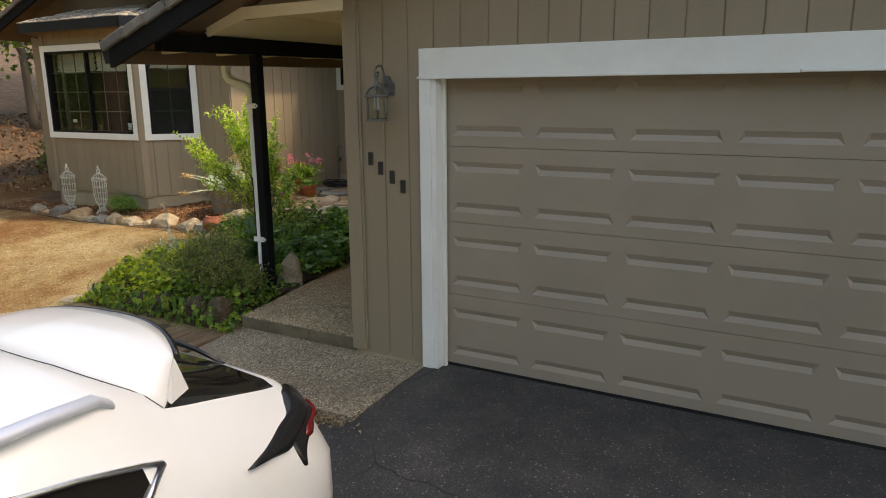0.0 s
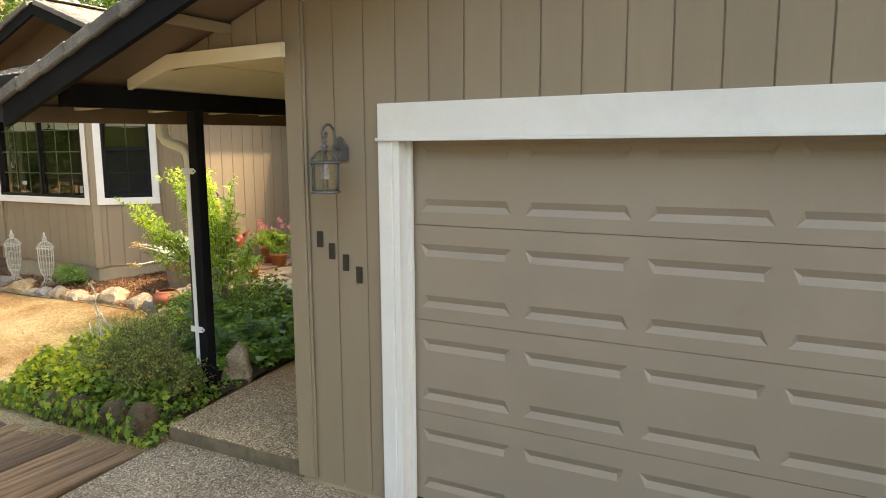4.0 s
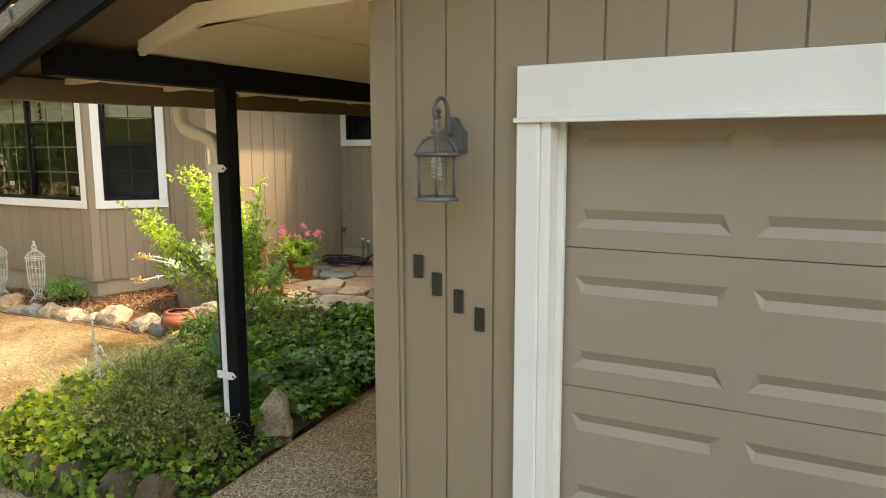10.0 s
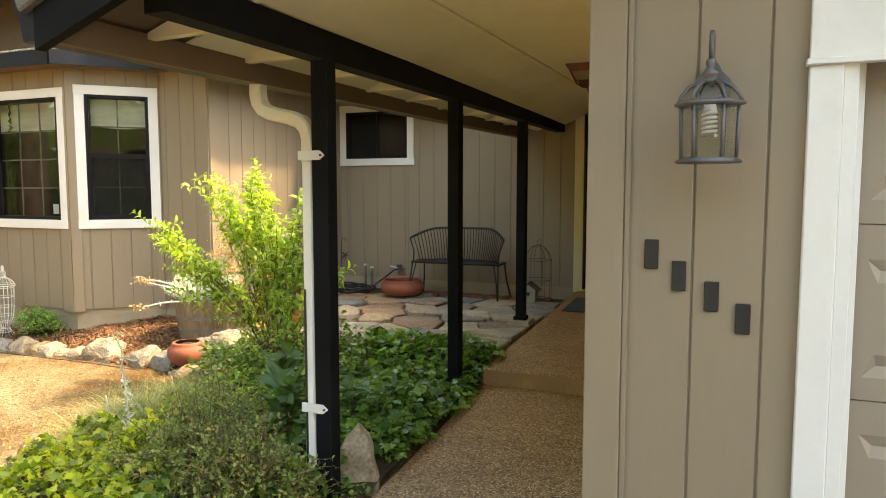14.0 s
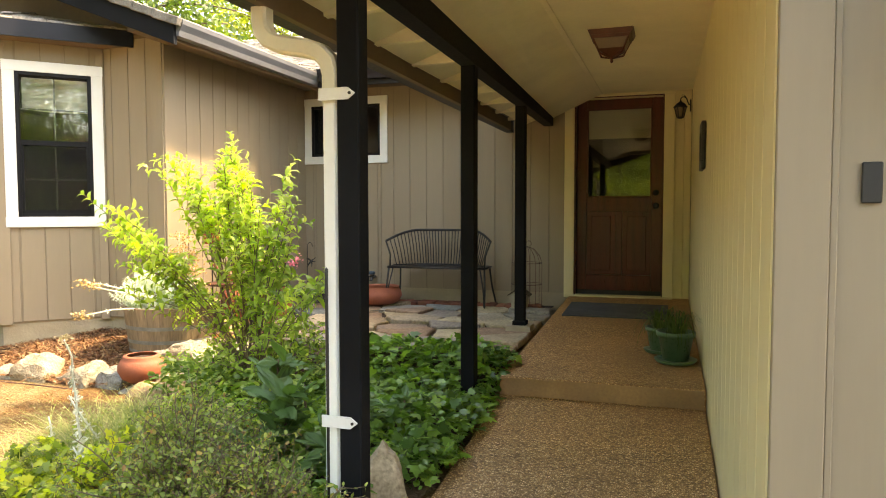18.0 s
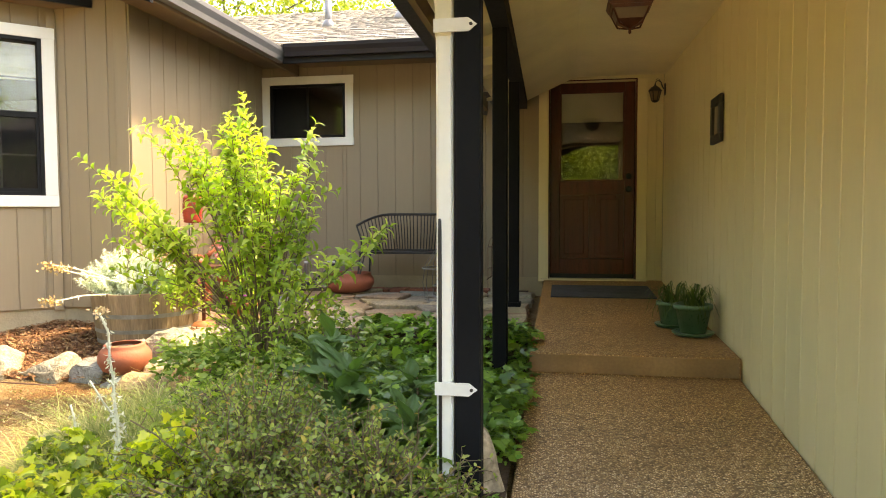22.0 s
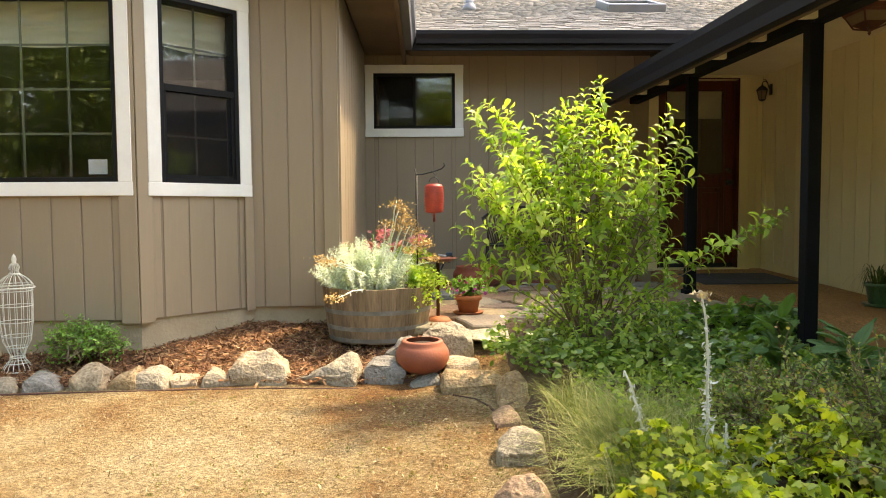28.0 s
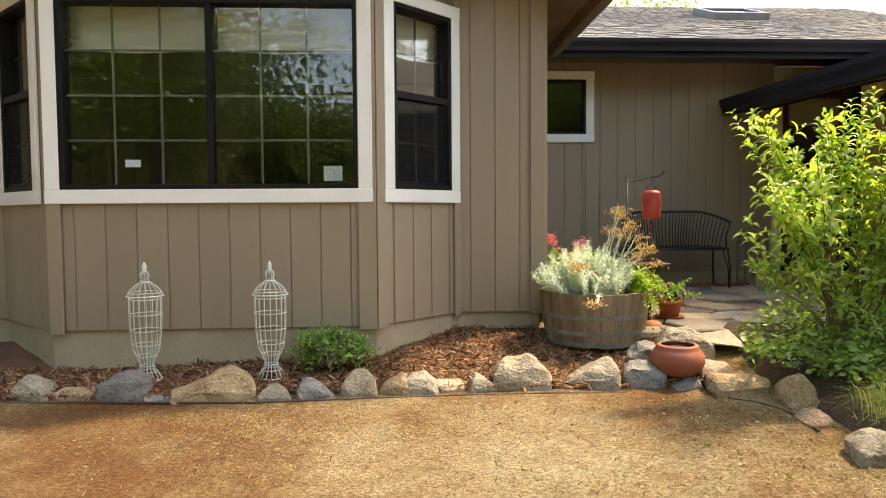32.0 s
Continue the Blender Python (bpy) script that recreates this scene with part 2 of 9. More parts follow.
def aggregate(name, rust):
    m, n, l, b = shader(name)
    v = wcoords(n, l)
    vo = tex(n, l, "Voronoi", 92, v)
    vo.feature = "F1"
    ed = tex(n, l, "Voronoi", 92, v)
    ed.feature = "DISTANCE_TO_EDGE"
    tan = (0.56, 0.465, 0.33) if not rust else (0.62, 0.475, 0.29)
    lite = (0.78, 0.69, 0.53)
    peb = ramp(n, [(0.0, (0.045, 0.034, 0.026)), (0.15, (0.11, 0.078, 0.05)), (0.25, (tan[0] * 0.75, tan[1] * 0.7, tan[2] * 0.7)), (0.55, tan), (0.72, lite), (0.86, (lite[0] * 1.12, lite[1] * 1.12, lite[2] * 1.1)), (0.93, (tan[0] * 0.85, tan[1] * 0.85, tan[2] * 0.85)), (1.0, (0.16, 0.105, 0.065))])
    sep = n.new("ShaderNodeSeparateColor")
    l.new(vo.outputs["Color"], sep.inputs[0])
    l.new(sep.outputs[0], peb.inputs[0])
    er = ramp(n, [(0.06, (0, 0, 0)), (0.24, (1, 1, 1))])
    l.new(ed.outputs[0], er.inputs[0])
    col = mixc(n, l, er.outputs[0], (tan[0] * 0.28, tan[1] * 0.26, tan[2] * 0.24), peb.outputs[0])
    big = tex(n, l, "Noise", 1.4, v, Detail=5.0)
    br = ramp(n, [(0.32, (0.76, 0.73, 0.68) if rust else (0.74, 0.72, 0.68)), (0.68, (1.20, 1.18, 1.14))])
    l.new(big.outputs[0], br.inputs[0])
    col = mixc(n, l, 1.0, col, br.outputs[0], "MULTIPLY")
    if rust:
        rs = tex(n, l, "Noise", 0.9, v, Detail=5.0, Roughness=0.7)
        rr = ramp(n, [(0.34, (rust * 0.22,) * 3), (0.60, (rust,) * 3)])
        l.new(rs.outputs[0], rr.inputs[0])
        sx = n.new("ShaderNodeSeparateXYZ")
        l.new(v, sx.inputs[0])
        dv = n.new("ShaderNodeMath")
        dv.operation = "DIVIDE"
        dv.inputs[1].default_value = 10.0
        l.new(sx.outputs[1], dv.inputs[0])
        gr = ramp(n, [(0.50, (0.06,) * 3), (0.66, (0.85,) * 3), (0.80, (1, 1, 1))])
        l.new(dv.outputs[0], gr.inputs[0])
        col = mixc(n, l, gr.outputs[0], col, mixc(n, l, 1.0, col, (1.22, 0.90, 0.56), "MULTIPLY"))
        fr = mixc(n, l, 1.0, rr.outputs[0], gr.outputs[0], "MULTIPLY")
        col = mixc(n, l, fr, col, (0.40, 0.20, 0.07))
    l.new(col, b.inputs["Base Color"])
    b.inputs["Roughness"].default_value = 0.75
    bump(n, l, b, er.outputs[0], 0.5, 0.004)
    return m


agg_lower = aggregate("exposed_aggregate", 0.0)
agg_upper = aggregate("rusty_aggregate", 0.5)
agg_porch = aggregate("rusty_worn_aggregate", 0.6)


def asphalt_mat():
    m, n, l, b = shader("asphalt")
    v = wcoords(n, l)
    vo = tex(n, l, "Voronoi", 140, v)
    sep = n.new("ShaderNodeSeparateColor")
    l.new(vo.outputs["Color"], sep.inputs[0])
    r = ramp(n, [(0.0, (0.030, 0.0285, 0.0275)), (0.88, (0.058, 0.055, 0.051)), (0.98, (0.095, 0.09, 0.083)), (1.0, (0.27, 0.26, 0.24))])
    l.new(sep.outputs[0], r.inputs[0])
    big = tex(n, l, "Noise", 2.4, v, Detail=8.0, Roughness=0.7)
    br = ramp(n, [(0.32, (0.62, 0.62, 0.64)), (0.5, (1.0, 0.99, 0.97)), (0.7, (1.6, 1.5, 1.36))])
    l.new(big.outputs[0], br.inputs[0])
    col = mixc(n, l, 1.0, r.outputs[0], br.outputs[0], "MULTIPLY")
    wv = tex(n, l, "Noise", 2.2, v, Detail=4.0)
    mixv = n.new("ShaderNodeMix")
    mixv.data_type = "VECTOR"
    mixv.inputs[0].default_value = 0.18
    l.new(v, mixv.inputs[4])
    l.new(wv.outputs["Color"], mixv.inputs[5])
    ck = tex(n, l, "Voronoi", 0.9, mixv.outputs[1])
    ck.feature = "DISTANCE_TO_EDGE"
    cr = ramp(n, [(0.0, (1, 1, 1)), (0.006, (0, 0, 0))])
    l.new(ck.outputs[0], cr.inputs[0])
    msk = tex(n, l, "Noise", 0.8, v)
    mk = ramp(n, [(0.52, (0, 0, 0)), (0.6, (1, 1, 1))])
    l.new(msk.outputs[0], mk.inputs[0])
    crk = mixc(n, l, 1.0, cr.outputs[0], mk.outputs[0], "MULTIPLY")
    col = mixc(n, l, crk, col, (0.016, 0.012, 0.009))
    l.new(col, b.inputs["Base Color"])
    b.inputs["Roughness"].default_value = 0.72
    bump(n, l, b, vo.outputs[0], 0.35, 0.004)
    return m


asphalt = asphalt_mat()


def ground_mat():
    m, n, l, b = shader("dry_straw_ground")
    v = wcoords(n, l)
    big = tex(n, l, "Noise", 0.75, v, Detail=9.0, Roughness=0.72)
    r = ramp(n, [(0.34, (0.155, 0.076, 0.030)), (0.43, (0.205, 0.125, 0.058)), (0.50, (0.27, 0.20, 0.107)), (0.60, (0.35, 0.293, 0.188))])
    sx = n.new("ShaderNodeSeparateXYZ")
    l.new(v, sx.inputs[0])
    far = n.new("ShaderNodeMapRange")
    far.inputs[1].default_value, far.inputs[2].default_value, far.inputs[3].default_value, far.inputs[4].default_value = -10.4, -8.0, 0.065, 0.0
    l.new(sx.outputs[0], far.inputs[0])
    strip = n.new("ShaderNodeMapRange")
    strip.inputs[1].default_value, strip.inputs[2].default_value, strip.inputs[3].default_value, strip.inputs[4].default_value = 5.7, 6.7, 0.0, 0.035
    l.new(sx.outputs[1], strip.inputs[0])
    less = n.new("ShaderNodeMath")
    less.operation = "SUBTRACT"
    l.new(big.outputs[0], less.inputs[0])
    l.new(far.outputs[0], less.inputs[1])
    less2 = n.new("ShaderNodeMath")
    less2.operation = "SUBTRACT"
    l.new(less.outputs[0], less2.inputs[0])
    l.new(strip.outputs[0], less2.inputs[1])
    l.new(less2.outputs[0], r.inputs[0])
    st = tex(n, l, "Noise", 38, wcoords(n, l, (1, 1.5, 1)), Detail=8.0, Roughness=0.9)
    sr = ramp(n, [(0.36, (0.28, 0.22, 0.15)), (0.45, (0.76, 0.72, 0.65)), (0.52, (1.12, 1.10, 1.04)), (0.62, (1.85, 1.82, 1.70))])
    l.new(st.outputs[0], sr.inputs[0])
    col = mixc(n, l, 1.0, r.outputs[0], sr.outputs[0], "MULTIPLY")
    gr = tex(n, l, "Noise", 3.0, v, Detail=8.0, Roughness=0.8)
    gg = ramp(n, [(0.58, (0, 0, 0)), (0.70, (0.6, 0.6, 0.6))])
    l.new(gr.outputs[0], gg.inputs[0])
    col = mixc(n, l, gg.outputs[0], col, (0.17, 0.13, 0.05))
    l.new(col, b.inputs["Base Color"])
    b.inputs["Roughness"].default_value = 0.95
    b.inputs["Specular IOR Level"].default_value = 0.2
    bump(n, l, b, st.outputs[0], 0.9, 0.03)
    return m


straw_ground = ground_mat()


def piece_mat(name, stops, scale=4, fine=45, rough=0.8, bmp=0.5, dist=0.005, island=False, stretch=(1, 1, 1), spec=0.4, patch=None):
    """Colour picked per piece, with grain."""
    m, n, l, b = shader(name)
    v = wcoords(n, l, stretch)
    if island:
        g = n.new("ShaderNodeNewGeometry").outputs["Random Per Island"]
    else:
        g = n.new("ShaderNodeObjectInfo").outputs["Random"]
    r = ramp(n, stops)
    l.new(g, r.inputs[0])
    big = tex(n, l, "Noise", scale, v, Detail=6.0, Roughness=0.65)
    fi = tex(n, l, "Noise", fine, v, Detail=4.0)
    br = ramp(n, [(0.3, (0.62, 0.6, 0.57)), (0.7, (1.15, 1.14, 1.12))])
    l.new(big.outputs[0], br.inputs[0])
    col = mixc(n, l, 1.0, r.outputs[0], br.outputs[0], "MULTIPLY")
    if patch:
        pn = tex(n, l, "Noise", scale * 0.8, wcoords(n, l, (1.3, 0.7, 1.1)), Detail=5.0, Roughness=0.7)
        pr = ramp(n, [(0.50, (0, 0, 0)), (0.60, (0.75,) * 3)])
        l.new(pn.outputs[0], pr.inputs[0])
        col = mixc(n, l, pr.outputs[0], col, patch)
    fr = ramp(n, [(0.3, (0.62,) * 3), (0.7, (1.12,) * 3)])
    l.new(fi.outputs[0], fr.inputs[0])
    col = mixc(n, l, 1.0, col, fr.outputs[0], "MULTIPLY")
    l.new(col, b.inputs["Base Color"])
    b.inputs["Roughness"].default_value = rough
    b.inputs["Specular IOR Level"].default_value = spec
    if bmp:
        mx = n.new("ShaderNodeMath")
        mx.operation = "ADD"
        l.new(big.outputs[0], mx.inputs[0])
        l.new(fi.outputs[0], mx.inputs[1])
        bump(n, l, b, mx.outputs[0], bmp, dist)
    return m


flag_mat = piece_mat("flagstone", [(0.0, (0.439, 0.348, 0.218)), (0.2, (0.537, 0.444, 0.287)), (0.4, (0.281, 0.282, 0.253)), (0.58, (0.366, 0.228, 0.138)), (0.75, (0.207, 0.228, 0.218)), (0.9, (0.488, 0.372, 0.230)), (1.0, (0.293, 0.180, 0.115))])
rock_mat = piece_mat("granite_boulder", [(0.0, (0.47, 0.42, 0.33)), (0.25, (0.33, 0.325, 0.30)), (0.5, (0.52, 0.455, 0.335)), (0.75, (0.40, 0.35, 0.28)), (1.0, (0.44, 0.32, 0.19))], scale=6, fine=60, bmp=0.9, dist=0.014, patch=(0.40, 0.29, 0.17))
tan_rock = piece_mat("tan_boulder", [(0.0, (0.44, 0.345, 0.23)), (1.0, (0.50, 0.40, 0.28))], scale=5, fine=50, bmp=0.7, dist=0.008)
dark_brown_rock = piece_mat("dark_boulder", [(0.0, (0.085, 0.06, 0.035)), (1.0, (0.13, 0.09, 0.05))], scale=7, fine=70, bmp=0.7, dist=0.01)
shake_mat = piece_mat("roof_shake", [(0.0, (0.24, 0.215, 0.185)), (0.35, (0.36, 0.325, 0.28)), (0.7, (0.46, 0.42, 0.365)), (1.0, (0.32, 0.27, 0.22))], scale=5, fine=60, bmp=0.4)
shake_join = piece_mat("roof_shake_rest", [(0.0, (0.24, 0.215, 0.185)), (0.35, (0.36, 0.325, 0.28)), (0.7, (0.46, 0.42, 0.365)), (1.0, (0.32, 0.27, 0.22))], scale=5, fine=60, bmp=0.4, island=True)
rake_mat = piece_mat("rake_shingle", [(0.0, (0.16, 0.155, 0.14)), (1.0, (0.24, 0.225, 0.20))], scale=6, fine=90, bmp=0.6)
chip_mat = piece_mat("bark_chip", [(0.0, (0.11, 0.04, 0.017)), (0.4, (0.25, 0.11, 0.048)), (0.75, (0.34, 0.185, 0.09)), (1.0, (0.45, 0.31, 0.18))], island=True, bmp=0.0, rough=0.9)
mulch_base = surface("mulch_bed", (0.13, 0.06, 0.028), 0.4, 6, 55, 0.95, 0.04, 0.8, 0.02)
litter_mat = piece_mat("straw_bit", [(0.0, (0.14, 0.085, 0.04)), (0.3, (0.30, 0.215, 0.105)), (0.7, (0.41, 0.33, 0.19)), (0.93, (0.52, 0.45, 0.29)), (1.0, (0.12, 0.07, 0.035))], island=True, bmp=0.0, rough=0.9)
leaf_litter = surface("leaf_litter_bank", (0.085, 0.052, 0.03), 0.5, 6, 40, 0.95, 0.04, 0.9, 0.03, stain=(0.17, 0.10, 0.05), stain_amt=0.6)
bed_soil = surface("bed_soil", (0.075, 0.045, 0.025), 0.4, 5, 45, 0.95, 0.04, 0.8, 0.02)


def leaf_mat(name, stops, rough=0.45, trans=0.5, spec=0.5):
    m, n, l, b = shader(name)
    g = n.new("ShaderNodeNewGeometry").outputs["Random Per Island"]
    r = ramp(n, stops)
    l.new(g, r.inputs[0])
    v = wcoords(n, l)
    no = tex(n, l, "Noise", 3.0, v, Detail=3.0)
    nr = ramp(n, [(0.3, (0.75, 0.78, 0.75)), (0.7, (1.12, 1.1, 1.05))])
    l.new(no.outputs[0], nr.inputs[0])
    col = mixc(n, l, 1.0, r.outputs[0], nr.outputs[0], "MULTIPLY")
    l.new(col, b.inputs["Base Color"])
    b.inputs["Roughness"].default_value = rough
    b.inputs["Specular IOR Level"].default_value = spec
    tr = n.new("ShaderNodeBsdfTranslucent")
    tc = mixc(n, l, 1.0, col, (1.45, 1.6, 0.62), "MULTIPLY")
    l.new(tc, tr.inputs[0])
    mx = n.new("ShaderNodeMixShader")
    mx.inputs[0].default_value = trans
    l.new(b.outputs[0], mx.inputs[1])
    l.new(tr.outputs[0], mx.inputs[2])
    l.new(mx.outputs[0], n["Material Output"].inputs[0])
    return m


dry_leaf = leaf_mat("dry_leaf", [(0.0, (0.24, 0.14, 0.07)), (0.6, (0.38, 0.26, 0.14)), (1.0, (0.52, 0.40, 0.25))], 0.8, 0.2)
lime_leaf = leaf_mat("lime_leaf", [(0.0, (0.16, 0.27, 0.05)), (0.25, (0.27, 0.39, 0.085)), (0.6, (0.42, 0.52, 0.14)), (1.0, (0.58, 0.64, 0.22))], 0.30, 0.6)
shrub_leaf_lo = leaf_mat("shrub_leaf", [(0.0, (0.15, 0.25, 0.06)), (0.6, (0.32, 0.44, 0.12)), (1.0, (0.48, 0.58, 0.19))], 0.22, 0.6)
vinca_leaf = leaf_mat("vinca_leaf", [(0.0, (0.08, 0.16, 0.04)), (0.6, (0.20, 0.31, 0.085)), (1.0, (0.40, 0.50, 0.17))], 0.2, 0.4, 0.7)
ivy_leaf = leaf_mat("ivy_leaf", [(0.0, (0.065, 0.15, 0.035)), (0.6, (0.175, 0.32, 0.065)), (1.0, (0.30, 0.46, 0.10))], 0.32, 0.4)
# sunlit copy of the ivy leaf: the sun's yellow is put into the colour
ivy_painted_sun = leaf_mat("ivy_leaf_painted_sun", [(0.0, (0.06, 0.11, 0.018)), (0.3, (0.24, 0.32, 0.045)), (0.7, (0.52, 0.56, 0.075)), (0.95, (0.70, 0.66, 0.10)), (1.0, (0.52, 0.38, 0.08))], 0.4, 0.5)
myrtle_leaf = leaf_mat("myrtle_leaf", [(0.0, (0.10, 0.15, 0.035)), (0.5, (0.22, 0.29, 0.075)), (0.85, (0.38, 0.42, 0.12)), (1.0, (0.42, 0.22, 0.10))], 0.5, 0.42)
big_leaf = leaf_mat("broad_leaf", [(0.0, (0.06, 0.13, 0.045)), (1.0, (0.14, 0.25, 0.085))], 0.55, 0.32, 0.4)
grass_leaf = leaf_mat("fescue_blade", [(0.0, (0.13, 0.18, 0.045)), (0.55, (0.26, 0.31, 0.095)), (0.85, (0.48, 0.46, 0.22)), (1.0, (0.62, 0.55, 0.32))], 0.6, 0.33)
silver_leaf = leaf_mat("silver_leaf", [(0.0, (0.60, 0.66, 0.62)), (1.0, (0.82, 0.87, 0.85))], 0.85, 0.2)
weed_leaf = leaf_mat("weed_leaf", [(0.0, (0.13, 0.13, 0.04)), (0.6, (0.24, 0.25, 0.08)), (1.0, (0.34, 0.28, 0.13))], 0.7, 0.25)
woolly = leaf_mat("woolly_stalk", [(0.0, (0.60, 0.60, 0.57)), (1.0, (0.84, 0.84, 0.80))], 0.9, 0.15)
yarrow_dry = leaf_mat("yarrow_dry", [(0.0, (0.42, 0.30, 0.20)), (1.0, (0.62, 0.48, 0.34))], 0.8, 0.2)
yarrow = leaf_mat("yarrow_head", [(0.0, (0.50, 0.30, 0.13)), (1.0, (0.70, 0.48, 0.25))], 0.8, 0.2)
pink_petal = leaf_mat("pink_petal", [(0.0, (0.74, 0.18, 0.36)), (1.0, (0.92, 0.42, 0.60))], 0.5, 0.4)
violet_petal = leaf_mat("violet_petal", [(0.0, (0.25, 0.02, 0.20)), (1.0, (0.42, 0.05, 0.32))], 0.5, 0.35)
tree_leaf = leaf_mat("tree_leaf", [(0.0, (0.045, 0.085, 0.022)), (0.6, (0.09, 0.15, 0.035)), (1.0, (0.17, 0.23, 0.06))], 0.45, 0.4)
herb_leaf = leaf_mat("herb_leaf", [(0.0, (0.11, 0.25, 0.05)), (1.0, (0.25, 0.45, 0.10))], 0.45, 0.4)


def glass_mat(name, tint=(0.95, 0.97, 0.95), rough=0.0, ior=1.28):
    m, n, l, b = shader(name)
    b.inputs["Base Color"].default_value = (*tint, 1)
    b.inputs["Roughness"].default_value = rough
    b.inputs["Transmission Weight"].default_value = 1.0
    b.inputs["IOR"].default_value = ior
    return m


glass = glass_mat("window_glass", ior=1.6)
window_glass = glass_mat("clear_glass", ior=1.52)
door_glass = glass_mat("door_glass", (0.9, 0.9, 0.86), 0.0, 1.75)
frost = surface("frosted_glass", (0.20, 0.14, 0.08), 0.1, 6, 60, 0.35, 0.05, 0.1)
riser_stain = surface("rust_stained_concrete", (0.40, 0.225, 0.10), 0.25, 3, 60, 0.8, 0.1, 0.4, 0.004, stain=(0.26, 0.15, 0.075), stain_amt=0.6)
edge_concrete = surface("dark_edge_concrete", (0.17, 0.135, 0.085), 0.3, 6, 60, 0.85, 0.1, 0.5, 0.004, stain=(0.06, 0.06, 0.03), stain_amt=0.7)


def screen_mat(name="woven_screen", c=(0.018, 0.019, 0.020), rough=0.8, spec=0.15, clear=0.72):
    """A partly see-through sheet: part thread or haze, part opening."""
    m, n, l, b = shader(name)
    b.inputs["Base Color"].default_value = (*c, 1)
    b.inputs["Roughness"].default_value = rough
    b.inputs["Specular IOR Level"].default_value = spec
    tr = n.new("ShaderNodeBsdfTransparent")
    mx = n.new("ShaderNodeMixShader")
    mx.inputs[0].default_value = clear
    l.new(b.outputs[0], mx.inputs[1])
    l.new(tr.outputs[0], mx.inputs[2])
    l.new(mx.outputs[0], n["Material Output"].inputs[0])
    return m


insect_screen = screen_mat()
lamp_glass = screen_mat("seeded_glass", (0.16, 0.15, 0.09), 0.08, 0.8, 0.72)
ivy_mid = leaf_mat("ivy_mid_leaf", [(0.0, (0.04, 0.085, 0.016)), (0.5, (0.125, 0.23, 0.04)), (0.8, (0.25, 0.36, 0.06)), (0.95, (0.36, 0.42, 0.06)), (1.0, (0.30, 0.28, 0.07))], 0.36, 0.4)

# ---- building helpers ----
def part(name, bm, material, parent=None, label=""):
    """One bmesh as one mesh object under a thing or a part."""
    me = bpy.data.meshes.new(name)
    bm.to_mesh(me)
    bm.free()
    me.materials.append(material)
    ob = new(name, me)
    if parent is not None:
        ob.parent = parent
    if label:
        ob["label"] = label
    return ob


def raw(name, verts, faces, material, parent=None, smooth=False):
    me = bpy.data.meshes.new(name)
    me.from_pydata([tuple(map(float, v)) for v in verts], [], [tuple(map(int, f)) for f in faces])
    me.materials.append(material)
    if smooth:
        me.polygons.foreach_set("use_smooth", [True] * len(me.polygons))
    ob = new(name, me)
    if parent is not None:
        ob.parent = parent
    return ob


def thing(name, m, label, category, group="", kind=""):
    ob = new(name)
    ob.empty_display_size = 0.1
    ob.matrix_basis = m
    return tagged(ob, label, category, group, kind)


def world_of(o):
    return o.matrix_basis.copy() if o.parent is None else world_of(o.parent) @ o.matrix_parent_inverse @ o.matrix_basis


def at_world(ob, m=None):
    """Place a part by a pose in the world."""
    ob.matrix_basis = (world_of(ob.parent) if ob.parent else Matrix()).inverted() @ (m if m is not None else Matrix())
    return ob


def box(bm, x0, x1, y0, y1, z0, z1, bevel=0.0):
    vs = [bm.verts.new((x, y, z)) for x in (x0, x1) for y in (y0, y1) for z in (z0, z1)]
    fs = [bm.faces.new([vs[i] for i in f]) for f in ((0, 1, 3, 2), (4, 6, 7, 5), (0, 4, 5, 1), (2, 3, 7, 6), (0, 2, 6, 4), (1, 5, 7, 3))]
    if bevel:
        es = list({e for f in fs for e in f.edges})
        bmesh.ops.bevel(bm, geom=es, offset=bevel, segments=1, affect="EDGES", profile=0.5)
    return bm


def boxm(x0, x1, y0, y1, z0, z1, bevel=0.0):
    return box(bmesh.new(), x0, x1, y0, y1, z0, z1, bevel)


def prism(bm, pts, axis, a, b):
    """Extrude a polygon of (u, v) along an axis: x gives (y, z), y gives (x, z), z gives (x, y)."""
    def at(p, s):
        return {"x": (s, p[0], p[1]), "y": (p[0], s, p[1]), "z": (p[0], p[1], s)}[axis]
    lo, hi = [bm.verts.new(at(p, a)) for p in pts], [bm.verts.new(at(p, b)) for p in pts]
    k = len(pts)
    bm.faces.new(lo)
    bm.faces.new(hi[::-1])
    for i in range(k):
        bm.faces.new([lo[i], hi[i], hi[(i + 1) % k], lo[(i + 1) % k]])
    bmesh.ops.recalc_face_normals(bm, faces=bm.faces)
    return bm


def lathe(bm, prof, seg=24, cap=True):
    """Turn a profile of (radius, z) round the z axis."""
    rings = [[bm.verts.new((r * math.cos(2 * math.pi * i / seg), r * math.sin(2 * math.pi * i / seg), z)) for i in range(seg)] for r, z in prof]
    for a, b in zip(rings, rings[1:]):
        for i in range(seg):
            f = bm.faces.new([a[i], a[(i + 1) % seg], b[(i + 1) % seg], b[i]])
            f.smooth = True
    if cap:
        bm.faces.new(rings[0][::-1])
        bm.faces.new(rings[-1])
    return bm


